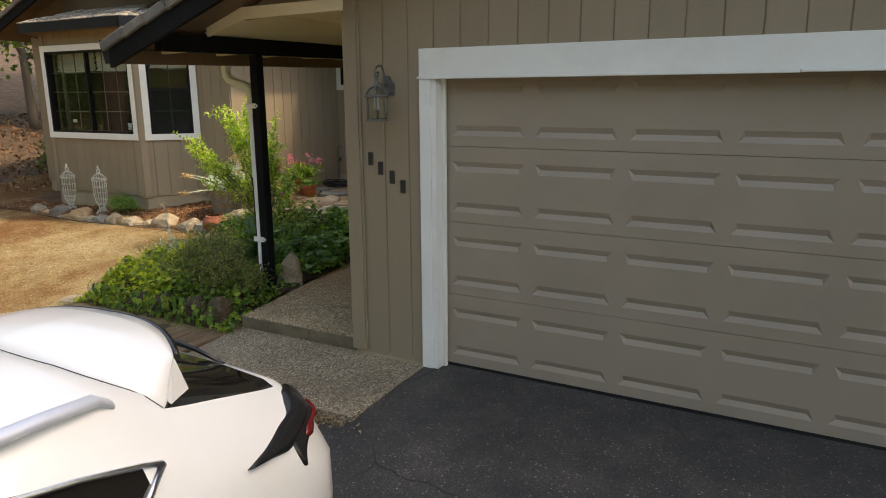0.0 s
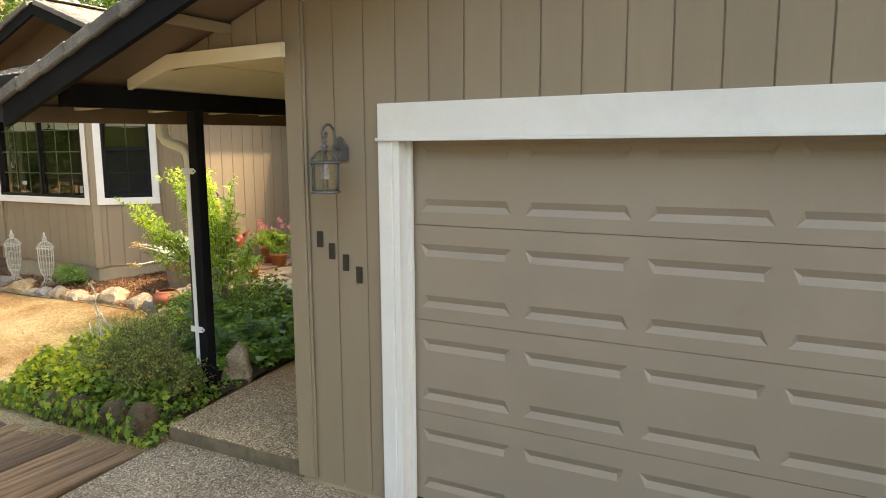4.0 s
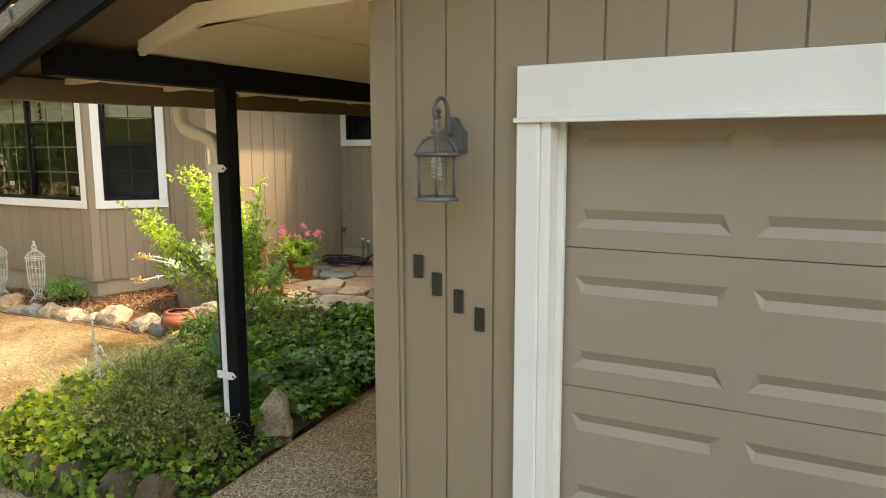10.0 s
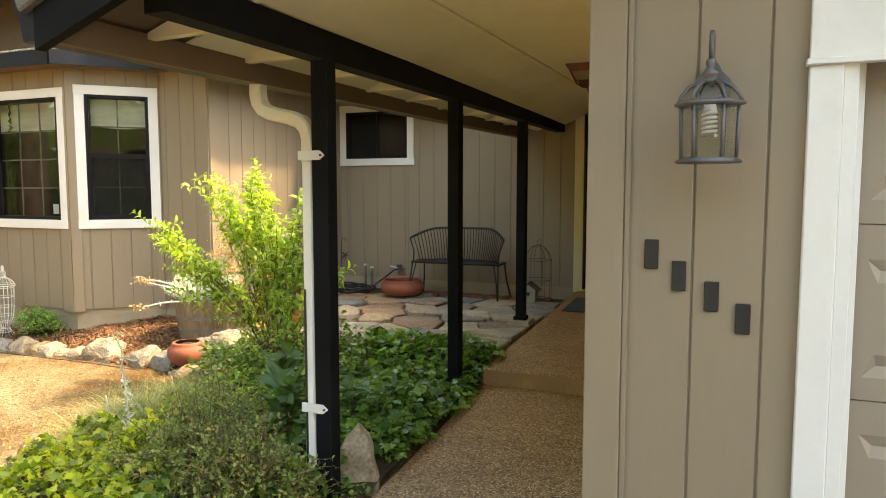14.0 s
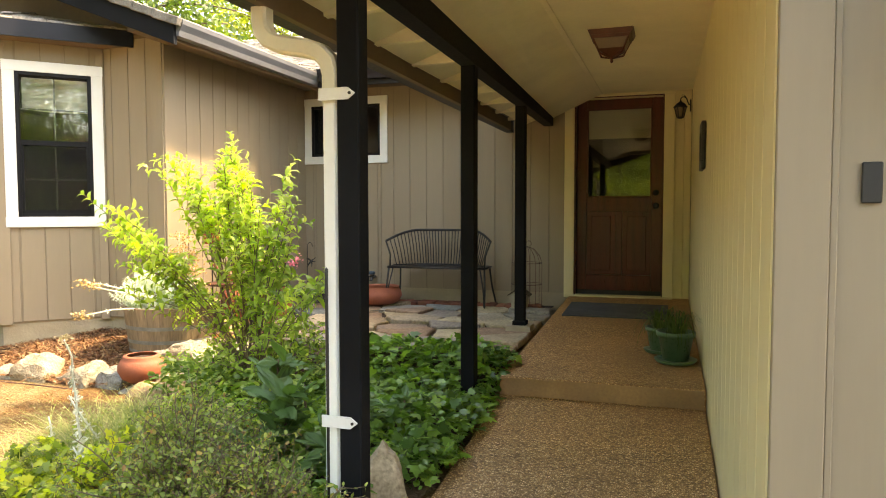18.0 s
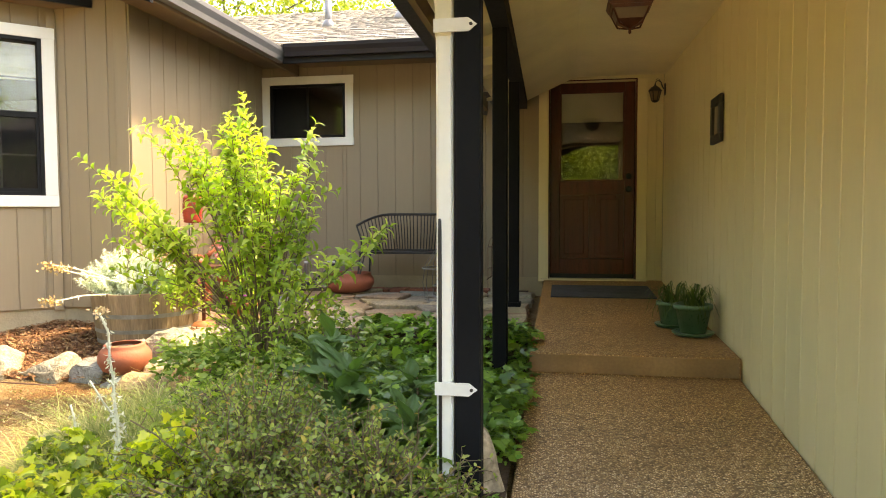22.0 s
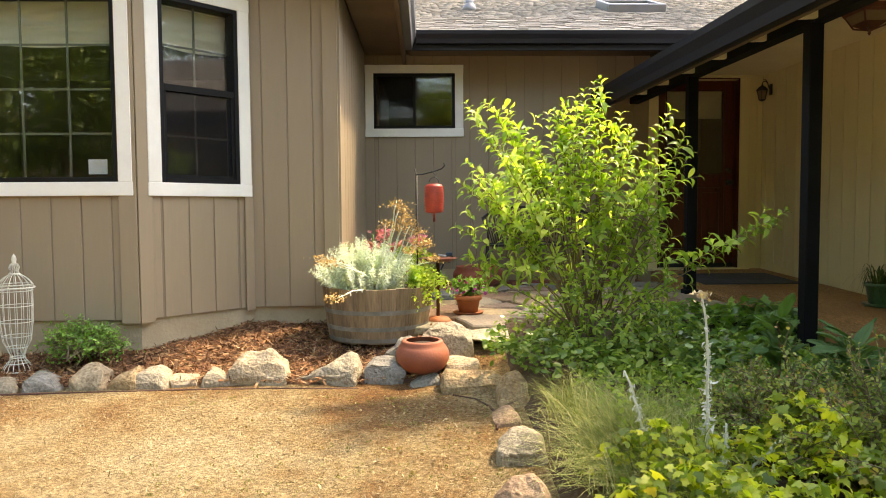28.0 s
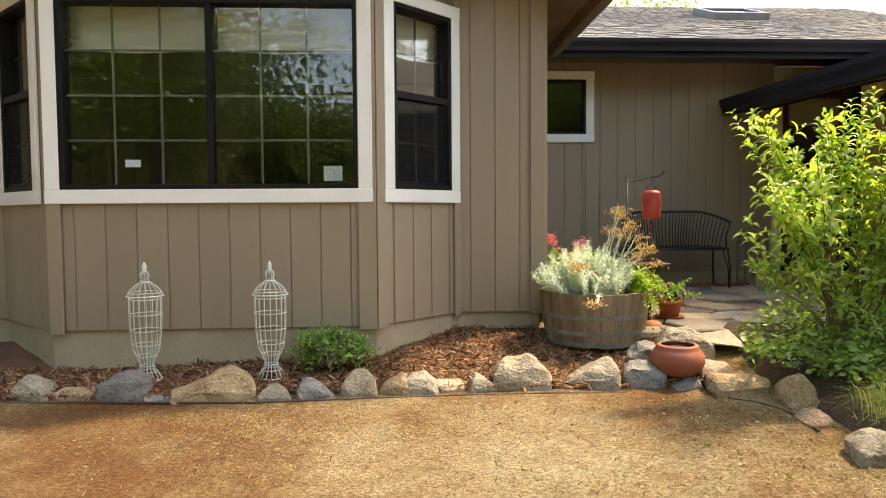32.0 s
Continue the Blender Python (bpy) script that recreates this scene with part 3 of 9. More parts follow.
def tube(bm, pts, r, seg=6, r1=None, closed=False):
    """A round bar along points; r1 is the radius at its end."""
    pts = [Vector(p) for p in pts]
    r1 = r if r1 is None else r1
    rings, up = [], Vector((0.12, 0.31, 0.94)).normalized()
    k = len(pts)
    for i, p in enumerate(pts):
        a = pts[(i + 1) % k] if (closed or i + 1 < k) else p
        c = pts[i - 1] if (closed or i > 0) else p
        t = (a - c).normalized()
        s = t.cross(up)
        if s.length < 0.1:
            s = t.cross(Vector((1, 0, 0)))
        s.normalize()
        q = s.cross(t)
        rr = r + (r1 - r) * i / max(1, k - 1)
        rings.append([bm.verts.new(p + rr * (math.cos(2 * math.pi * j / seg) * s + math.sin(2 * math.pi * j / seg) * q)) for j in range(seg)])
    pairs = list(zip(rings, rings[1:])) + ([(rings[-1], rings[0])] if closed else [])
    for a, b in pairs:
        for j in range(seg):
            f = bm.faces.new([a[j], a[(j + 1) % seg], b[(j + 1) % seg], b[j]])
            f.smooth = True
    if not closed:
        bm.faces.new(rings[0][::-1])
        bm.faces.new(rings[-1])
    return bm


def arc(cx, cz, r, a0, a1, k=10, y=0.0):
    return [(cx + r * math.cos(radians(a0 + (a1 - a0) * i / k)), y, cz + r * math.sin(radians(a0 + (a1 - a0) * i / k))) for i in range(k + 1)]


def structure(ob, label, category):
    return tagged(ob, label, category, "", "structure")


def pieces_of(name, mesh, places, parent):
    """Objects of their own on one mesh: pose per piece."""
    inv = world_of(parent).inverted()
    for m in places:
        ob = new(name, mesh)
        ob.parent = parent
        ob.matrix_basis = inv @ m


def siding_wall(name, label, origin, angle, length, zb, zt, openings=(), first=0.0, pitch=0.2065, paint=None, thick=0.14, slope=None):
    """A thick wall with grooved boards on its face. Local u runs along it, -v is the outside. openings: (u0, u1, z0, z1)."""
    paint = paint or siding
    m = pose(origin[0], origin[1], 0, 0, 0, angle)
    bm = bmesh.new()
    us = sorted({0.0, length, *[u for o in openings for u in o[:2]]})
    zs = sorted({zb, zt, *[z for o in openings for z in o[2:]]})
    for u0, u1 in zip(us, us[1:]):
        for z0, z1 in zip(zs, zs[1:]):
            if not any(o[0] <= u0 and u1 <= o[1] and o[2] <= z0 and z1 <= o[3] for o in openings):
                box(bm, u0, u1, 0.0, thick, z0, z1)
    wall = structure(part(name, bm, siding_groove_shade if paint is siding else paint), label, "wall")
    wall.matrix_basis = m
    edges = [0.0]
    u = first if first > 0.01 else pitch
    while u < length - 0.02:
        edges.append(u)
        u += pitch
    edges.append(length)
    for u0, u1 in zip(edges, edges[1:]):
        spans = [(u0, u1, zb, zt)]
        for o in openings:
            nxt = []
            for a, b, z0, z1 in spans:
                if o[1] <= a or o[0] >= b or o[3] <= z0 or o[2] >= z1:
                    nxt.append((a, b, z0, z1))
                    continue
                if a < o[0]:
                    nxt.append((a, o[0], z0, z1))
                if b > o[1]:
                    nxt.append((o[1], b, z0, z1))
                c, d = max(a, o[0]), min(b, o[1])
                if z0 < o[2]:
                    nxt.append((c, d, z0, o[2]))
                if z1 > o[3]:
                    nxt.append((c, d, o[3], z1))
            spans = nxt
        for a, b, z0, z1 in spans:
            if b - a < 0.012:
                continue
            bd = part("board", boxm(a + 0.0035, b - 0.0035, -0.0075, 0.0, z0, z1, 0.003), paint, wall)
    return wall


# ---- ground ----
def smooth(a, b, t):
    t = max(0.0, min(1.0, (t - a) / (b - a)))
    return t * t * (3 - 2 * t)


def ground_z(x, y):
    """Yard level: rises from the drive to the house, falls away towards the street."""
    z = -0.06 + 0.255 * smooth(3.4, 6.6, y) - 0.03 * max(0.0, 2.0 - y)
    z += 0.15 * min(1.35, max(0.0, y - 6.7)) - 0.04 * smooth(-9.2, -10.4, x) * smooth(6.7, 7.4, y)
    z += 0.22 * max(0.0, -12.6 - x) * smooth(5.0, 10.0, y)
    z += 0.11 * smooth(-7.1, -6.75, x) * smooth(6.95, 7.4, y) * smooth(7.75, 7.45, y)
    z -= 0.27 * smooth(-4.9, -3.6, x) * smooth(4.8, 3.0, y) * (1 if y > 0 else 1)
    return z + 0.012 * noise.noise((x * 1.3, y * 1.3, 0.0))


def sheet(name, xs, ys, zf, material):
    nx, ny = len(xs), len(ys)
    vs = [(x, y, zf(x, y)) for y in ys for x in xs]
    fs = [(j * nx + i, j * nx + i + 1, (j + 1) * nx + i + 1, (j + 1) * nx + i) for j in range(ny - 1) for i in range(nx - 1)]
    return raw(name, vs, fs, material, None, True)


def steps(a, b, near0, near1, fine, coarse):
    out, v = [], a
    while v < b:
        out.append(v)
        v += fine if near0 <= v < near1 else coarse
    return out + [b]


def yard_z(x, y):
    z = ground_z(x, y)
    inside = (x > -3.4 and 4.2 < y < 10.6) or (-7.7 < x and y > 10.4) or (x > -2.45 and y > -20) or (-12.0 < x < -7.5 and y > 8.2) or (x > -4.2 and 3.5 < y < 10.7)
    return z - (0.35 if inside else 0.0)


gx = [-400, -150, -60] + steps(-30, 20, -13, 1, 0.22, 2.0) + [60, 150, 400]
gy = [-400, -150, -60] + steps(-30, 30, 1.5, 11, 0.22, 2.0) + [60, 150, 400]
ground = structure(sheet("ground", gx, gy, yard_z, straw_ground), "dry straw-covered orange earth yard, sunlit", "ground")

dx = [-2.42 + 0.35 * i for i in range(24)]
dy = [-14 + 0.5 * i for i in range(36)] + [4.0, 4.3, 4.6, 4.95]
raw_z = lambda x, y: -0.27 * smooth(3.9, 2.2, y) - 0.012 * max(0.0, 4.6 - y) + 0.006 * noise.noise((x * 2, y * 2, 3)) - 0.004
road = structure(sheet("driveway", [-6.6, -5.6, -4.6, -3.6, -2.9] + dx, [v for v in dy if v < 3.55] + [3.58], raw_z, asphalt), "worn black asphalt driveway with fine cracks", "driveway")
road2 = structure(sheet("driveway_apron", [-2.395 + 0.36 * i for i in range(24)], [3.58, 3.8, 4.1, 4.4, 4.7, 4.95], raw_z, asphalt), "worn black asphalt driveway before the garage", "driveway")

# entry slab, ramp slab and porch slab
slab = structure(part("pavement_slab", prism(bmesh.new(), [(-4.18, 3.65), (-2.37, 3.65), (-2.385, 4.69), (-4.30, 4.69)], "z", -0.2, 0.0), agg_lower), "exposed-aggregate concrete entry slab", "pavement")


def ramp_slab(name, x0, x1, y0, y1, z0, z1, mat, label):
    bm = bmesh.new()
    prism(bm, [(y0, -0.25), (y1, -0.25), (y1, z1), (y0, z0)], "x", x0, x1)
    es = [e for e in bm.edges if all(v.co.z > -0.2 for v in e.verts)]
    bmesh.ops.bevel(bm, geom=es, offset=0.012, segments=2, affect="EDGES", profile=0.5)
    return structure(part(name, bm, mat), label, "pavement")


ramp_slab("pavement_walk", -4.285, -3.033, 4.66, 7.13, 0.11, 0.31, agg_upper, "rust-stained exposed-aggregate concrete walkway")
ramp_slab("pavement_porch", -4.285, -3.033, 7.12, 10.6, 0.435, 0.575, agg_porch, "rust-stained exposed-aggregate porch slab, one step up")
structure(part("pavement_edge", boxm(-4.284, -3.046, 4.652, 4.661, 0.002, 0.101, 0.002), edge_concrete), "dark dirt-stained smooth concrete edge of the walkway", "step")
structure(part("pavement_riser", boxm(-4.284, -3.046, 7.113, 7.1195, 0.315, 0.428, 0.002), riser_stain), "rust-stained smooth riser of the porch step", "step")

# boardwalk
walkway = thing("boardwalk", pose(-4.32, 3.6, 0), "weathered grey wooden boardwalk beside the slab", "boardwalk")
pl = bpy.data.meshes.new("plank")
b_ = boxm(-0.066, 0.066, 0.0, 0.95, -0.045, 0.0, 0.008)
b_.to_mesh(pl)
b_.free()
pl.materials.append(deck_wood)
rng = random.Random(4)
pieces_of("plank", pl, [pose(-4.365 - 0.1485 * i, 3.6 + rng.uniform(-0.02, 0.02), -0.004 + rng.uniform(-0.005, 0.005), 0, rng.uniform(-0.8, 0.8), rng.uniform(-0.4, 0.4)) for i in range(14)], walkway)
# dark sheet laid below so the plank gaps read as shade
at_world(part("underlay", boxm(-6.42, -4.31, 3.63, 4.49, -0.2, -0.075), bed_soil, walkway, "dark earth sheet under the planks, deepening the shade in their gaps"))
at_world(part("joist", boxm(-6.4, -4.33, 3.58, 3.62, -0.2, -0.05), deck_wood, walkway))
at_world(part("joist", boxm(-6.4, -4.33, 4.5, 4.54, -0.2, -0.05), deck_wood, walkway))

# ---- garage ----
GY, GX = 4.63, -3.02
DOOR_X0, DOOR_P = -2.272, 0.6285
garage_front = siding_wall("wall_garage_front", "taupe-painted grooved plywood siding of the garage front", (GX, GY), 0, 7.0, 0.02, 2.9, [(0.735, 5.80, 0.0, 2.16)], first=0.115)
garage_gable = part("wall_garage_gable", prism(bmesh.new(), [(GX + 0.02, 2.9), (3.94, 2.9), (0.25, 3.70)], "y", GY - 0.01, GY + 0.12), siding)
structure(garage_gable, "taupe siding of the garage gable", "wall")
garage_side = siding_wall("wall_garage_side", "cream-painted grooved siding along the porch", (GX, 10.55), -90, 10.55 - GY - 0.015, 0.0, 2.95, [], first=0.1, pitch=0.2065, paint=cream)
corner = structure(part("trim_corner_board", boxm(GX - 0.011, GX + 0.108, GY - 0.036, GY - 0.0135, 0.045, 2.95, 0.003), siding), "taupe-painted corner board on the garage", "trim")
structure(part("trim_corner_bead", boxm(GX + 0.109, GX + 0.127, GY - 0.026, GY - 0.0135, 0.045, 2.95, 0.003), siding), "narrow taupe bead beside the corner board", "trim")
structure(part("foundation_garage", boxm(GX + 0.005, DOOR_X0 - 0.1, GY - 0.006, GY + 0.1, -0.1, 0.045), concrete), "painted concrete footing under the garage siding", "foundation")
header = structure(part("trim_door_header", boxm(-2.392, 2.90, 4.60, 4.625, 2.145, 2.332, 0.003), white), "white-painted header board over the garage door", "trim")
hs = bmesh.new()
box(hs, -2.40, -0.02, 4.585, 4.625, 2.128, 2.146, 0.002)
box(hs, -0.015, 2.91, 4.583, 4.625, 2.131, 2.149, 0.002)
structure(part("trim_door_drip", hs, white), "white drip strip under the header, with a split", "trim")
for n_, x0, x1 in (("trim_door_left", -2.392, -2.302), ("trim_door_right", 2.782, 2.878)):
    structure(part(n_, boxm(x0, x1, 4.60, 4.625, 0.0, 2.128, 0.004), white), "white-painted casing board of the garage door", "trim")
jm = bmesh.new()
box(jm, -2.301, -2.262, 4.612, 4.76, 0.0, 2.155, 0.002)
box(jm, -2.262, -2.235, 4.69, 4.72, 0.0, 2.155, 0.002)
box(jm, 2.735, 2.78, 4.612, 4.76, 0.0, 2.155, 0.002)
box(jm, -2.29, 2.762, 4.626, 4.76, 2.156, 2.19, 0.002)
structure(part("trim_door_jamb", jm, white), "white jamb round the garage door", "trim")


def door_section(bm, x0, x1, z0, z1, face):
    """One horizontal door section; each of its eight panels is pressed as an upper and a lower groove with tapered ends."""
    def quad(*pts):
        bm.faces.new([bm.verts.new(p) for p in pts])
    z_low, z_top, d, e = z0 + 0.072, z1 - 0.105, 0.036, 0.040
    strips = ((z_low, z_low + 2 * d), (z_top - 2 * d, z_top))
    rows = [z0, strips[0][0], strips[0][1], strips[1][0], strips[1][1], z1]
    for k in (0, 2, 4):
        quad((x0, face, rows[k]), (x1, face, rows[k]), (x1, face, rows[k + 1]), (x0, face, rows[k + 1]))
    for n_, (za, zb) in enumerate(strips):
        last = x0
        for i in range(8):
            a, b = x0 + (i + 0.105) * DOOR_P, x0 + (i + 0.985) * DOOR_P
            zm = (za + zb) / 2
            # the groove is longest on its outer side
            ea, eb = (0.0, 0.8 * e) if n_ == 0 else (0.8 * e, 0.0)
            lo = ((a + ea, face, za), (b - ea, face, za))
            hi = ((a + eb, face, zb), (b - eb, face, zb))
            mid = ((a + e, face + 0.0135, zm), (b - e, face + 0.0135, zm))
            quad(lo[0], lo[1], mid[1], mid[0])
            quad(mid[0], mid[1], hi[1], hi[0])
            quad(lo[0], mid[0], hi[0])
            quad(lo[1], hi[1], mid[1])
            quad((last, face, za), lo[0], hi[0], (last, face, zb)) if i == 0 else quad(prev_lo, lo[0], hi[0], prev_hi)
            prev_lo, prev_hi = lo[1], hi[1]
        quad(prev_lo, (x1, face, za), (x1, face, zb), prev_hi)
    for z in (z0, z1):
        quad((x0, face, z), (x1, face, z), (x1, face + 0.04, z), (x0, face + 0.04, z))
    quad((x0, face + 0.04, z0), (x1, face + 0.04, z0), (x1, face + 0.04, z1), (x0, face + 0.04, z1))
    bmesh.ops.remove_doubles(bm, verts=bm.verts, dist=0.0004)
    bmesh.ops.recalc_face_normals(bm, faces=bm.faces)
    return bm


gdoor = thing("garage_door", pose(DOOR_X0, 4.74, 0.0), "taupe sectional garage door with raised panels, closed", "garage door")
for i in range(4):
    s_ = part("door_section", door_section(bmesh.new(), DOOR_X0 + 0.004, DOOR_X0 + 8 * DOOR_P - 0.004, 0.022 + 0.547 * i + 0.0018, 0.022 + 0.547 * (i + 1) - 0.0018, 4.735), door_paint, gdoor)
    at_world(s_)
at_world(part("bottom_seal", boxm(DOOR_X0, DOOR_X0 + 8 * DOOR_P, 4.745, 4.775, -0.01, 0.022), rubber, gdoor, "black rubber seal under the door"))
at_world(part("door_backing", boxm(DOOR_X0 - 0.02, DOOR_X0 + 8 * DOOR_P + 0.02, 4.785, 4.81, 0.0, 2.23), rubber, gdoor))

# garage shell behind
structure(part("wall_garage_right", boxm(3.82, 3.96, GY + 0.13, 12.0, -0.1, 2.9), siding), "taupe garage side wall", "wall")
structure(part("wall_garage_back", boxm(-2.9, 3.82, 11.9, 12.0, -0.1, 2.9), siding), "taupe garage back wall", "wall")

# ---- porch roof: one slope over garage and porch, eave on the courtyard side ----
PITCH, SHEAR = 0.35, 0.016


def eave_x(y):
    return -4.79 - 0.02 * (y - 4.0)


def roof_z(x):
    return 2.435 + PITCH * (x + 4.78)


ry0, ry1 = 3.95, 10.5
deck = bmesh.new()
prof = [(-4.78, roof_z(-4.78) - 0.03), (0.25, roof_z(0.25) - 0.03), (5.3, roof_z(-4.8) - 0.03), (5.3, roof_z(-4.8) - 0.055), (0.25, roof_z(0.25) - 0.055), (-4.78, roof_z(-4.78) - 0.055)]
prism(deck, prof, "y", ry0 + 0.03, 12.6)
structure(part("roof_garage_deck", deck, soffit_brown), "brown-painted roof boards over garage and porch", "roof")
structure(part("roof_porch_soffit", prism(bmesh.new(), [(-4.79, roof_z(-4.79) - 0.07), (-4.36, roof_z(-4.36) - 0.07), (-4.36, roof_z(-4.36) - 0.057), (-4.79, roof_z(-4.79) - 0.057)], "y", 4.66, 10.5), soffit_paint), "cream-painted soffit boards between the rafters", "soffit")

rake = thing("roof_rake", pose(-4.7, 3.86, 2.3), "black barge board of the porch gable with grey shingle edge", "roof edge", "", "structure")
bb = part("barge_board", prism(bmesh.new(), [(-4.79, roof_z(-4.79) - 0.19), (0.25, roof_z(0.25) - 0.19), (0.25, roof_z(0.25) - 0.035), (-4.79, roof_z(-4.79) - 0.035)], "y", 3.975, 4.015), black_paint, rake)
at_world(bb)
bb2 = part("barge_board", prism(bmesh.new(), [(0.25, roof_z(0.25) - 0.19), (5.3, roof_z(-4.8) - 0.19), (5.3, roof_z(-4.8) - 0.035), (0.25, roof_z(0.25) - 0.035)], "y", 3.975, 4.015), black_paint, rake)
at_world(bb2)
sh = bpy.data.meshes.new("rake_shingle")
b_ = boxm(0.0, 0.30, 0.0, 0.16, -0.055, 0.02, 0.008)
b_.to_mesh(sh)
b_.free()
sh.materials.append(rake_mat)
ang = -math.degrees(math.atan(PITCH))
pieces_of("rake_shingle", sh, [pose(-4.85 + 0.245 * i, 3.945, roof_z(-4.85 + 0.245 * i) + 0.003, 0, ang - 2.2, 0) for i in range(21)], rake)

# roof covering of the porch slope
cov = bmesh.new()
prism(cov, [(-4.85, roof_z(-4.85) - 0.03), (0.25, roof_z(0.25) - 0.03), (0.25, roof_z(0.25) + 0.015), (-4.85, roof_z(-4.85) + 0.015)], "y", 4.01, 12.6)
prism(cov, [(0.25, roof_z(0.25) - 0.03), (5.3, roof_z(-4.8) - 0.03), (5.3, roof_z(-4.8) + 0.015), (0.25, roof_z(0.25) + 0.015)], "y", 3.88, 12.6)
structure(part("roof_garage", cov, shake_mat), "brown wood-shake roof over garage and porch", "roof")

# eave fascia, gutter, rafters
fa = bmesh.new()
y0, y1 = 4.03, 10.1
vs = []
for y in (y0, y1):
    x = eave_x(y) + 0.02
    vs.append([(x, y, 2.27), (x + 0.035, y, 2.27), (x + 0.035, y, 2.375), (x, y, 2.37)])
lo, hi = [[fa.verts.new(p) for p in v] for v in vs]
fa.faces.new(lo)
fa.faces.new(hi[::-1])
for i in range(4):
    fa.faces.new([lo[i], hi[i], hi[(i + 1) % 4], lo[(i + 1) % 4]])
bmesh.ops.recalc_face_normals(fa, faces=fa.faces)
structure(part("fascia_porch", fa, soffit_brown), "brown-painted fascia board along the porch eave", "fascia")


def gutter(name, p0, p1, out, z, mat, label, h=0.125, w=0.12):
    """A K-style gutter from p0 to p1; out is the unit vector away from the wall."""
    bm = bmesh.new()
    prof = [(0, 0), (w * 0.62, 0), (w * 0.72, h * 0.35), (w * 0.95, h * 0.72), (w, h), (w - 0.012, h), (w - 0.012, h - 0.008), (w * 0.68, h * 0.4), (w * 0.58, 0.008), (0.004, 0.008), (0.004, h), (0, h)]
    rows = []
    for p in (p0, p1):
        rows.append([bm.verts.new((p[0] + out[0] * d, p[1] + out[1] * d, z + e)) for d, e in prof])
    k = len(prof)
    for i in range(k):
        bm.faces.new([rows[0][i], rows[1][i], rows[1][(i + 1) % k], rows[0][(i + 1) % k]])
    for r in rows:
        bm.faces.new([r[j] for j in (0, 1, 2, 3, 4, 11)])
    bmesh.ops.recalc_face_normals(bm, faces=bm.faces)
    return structure(part(name, bm, mat), label, "gutter")


gutter("gutter_porch", (eave_x(3.98) + 0.018, 3.98), (eave_x(10.45) + 0.018, 10.45), (-1, -0.02), 2.272, gutter_black, "black gutter along the porch eave", 0.178, 0.125)
raf = bmesh.new()
prism(raf, [(-4.76, roof_z(-4.76) - 0.090), (-4.45, roof_z(-4.76) - 0.082), (-4.45, roof_z(-4.45) - 0.071), (-4.76, roof_z(-4.76) - 0.071)], "y", -0.022, 0.022)
raf_me = bpy.data.meshes.new("rafter")
raf.to_mesh(raf_me)
raf.free()
raf_me.materials.append(soffit_paint)
rafters = thing("porch_rafters", pose(-4.7, 4.6, 2.3), "cream-painted exposed rafters under the porch eave", "rafters", "", "structure")
pieces_of("rafter", raf_me, [pose(-0.02 * (0.61 * i), 4.45 + 0.61 * i, SHEAR * (0.5 + 0.61 * i)) for i in range(10)], rafters)

# porch ceiling: sloped strip, then flat, rising slightly to the door
ce = bmesh.new()
def cz(y):
    return 2.655 + 0.018 * (y - 4.55)
rows = []
for y in (4.56, 10.52):
    z = cz(y)
    rows.append([ce.verts.new(p) for p in ((-4.36 - 0.02 * (y - 4.5), y, z - 0.145 - 0.015 * (y - 4.56)), (-3.96, y, z), (GX - 0.006, y, z + 0.002), (GX - 0.006, y, z + 0.012), (-3.96, y, z + 0.01), (-4.36 - 0.02 * (y - 4.5), y, z - 0.13 - 0.015 * (y - 4.56)))])
for i in range(6):
    ce.faces.new([rows[0][i], rows[1][i], rows[1][(i + 1) % 6], rows[0][(i + 1) % 6]])
ce.faces.new(rows[0])
ce.faces.new(rows[1][::-1])
bmesh.ops.recalc_face_normals(ce, faces=ce.faces)
structure(part("ceiling", ce, soffit_paint), "cream-painted porch ceiling, sloped at its outer edge", "ceiling")
cb = bmesh.new()
for y0_, y1_ in ((4.6, 10.5),):
    rows = []
    for y in (y0_, y1_):
        z = cz(y)
        rows.append([cb.verts.new(p) for p in ((-3.975, y, z - 0.012), (-3.94, y, z - 0.009), (-3.94, y, z + 0.004), (-3.975, y, z + 0.002))])
    for i in range(4):
        cb.faces.new([rows[0][i], rows[1][i], rows[1][(i + 1) % 4], rows[0][(i + 1) % 4]])
bmesh.ops.recalc_face_normals(cb, faces=cb.faces)
structure(part("trim_ceiling_batten", cb, soffit_paint), "cream batten along the ceiling crease", "trim")
# white end board of the ceiling
eb = bmesh.new()
prism(eb, [(-4.31, 2.485), (-3.89, 2.60), (GX + 0.035, 2.613), (GX + 0.035, 2.695), (-3.93, 2.688), (-4.31, 2.585)], "y", 4.525, 4.558)
structure(part("trim_ceiling_end", eb, soffit_paint), "cream-white end board of the porch ceiling", "trim")
structure(part("trim_lookout", boxm(-3.49, -3.42, 4.017, 4.584, roof_z(-3.45) - 0.115, roof_z(-3.45) - 0.062, 0.003), siding), "taupe lookout board under the gable overhang", "trim")
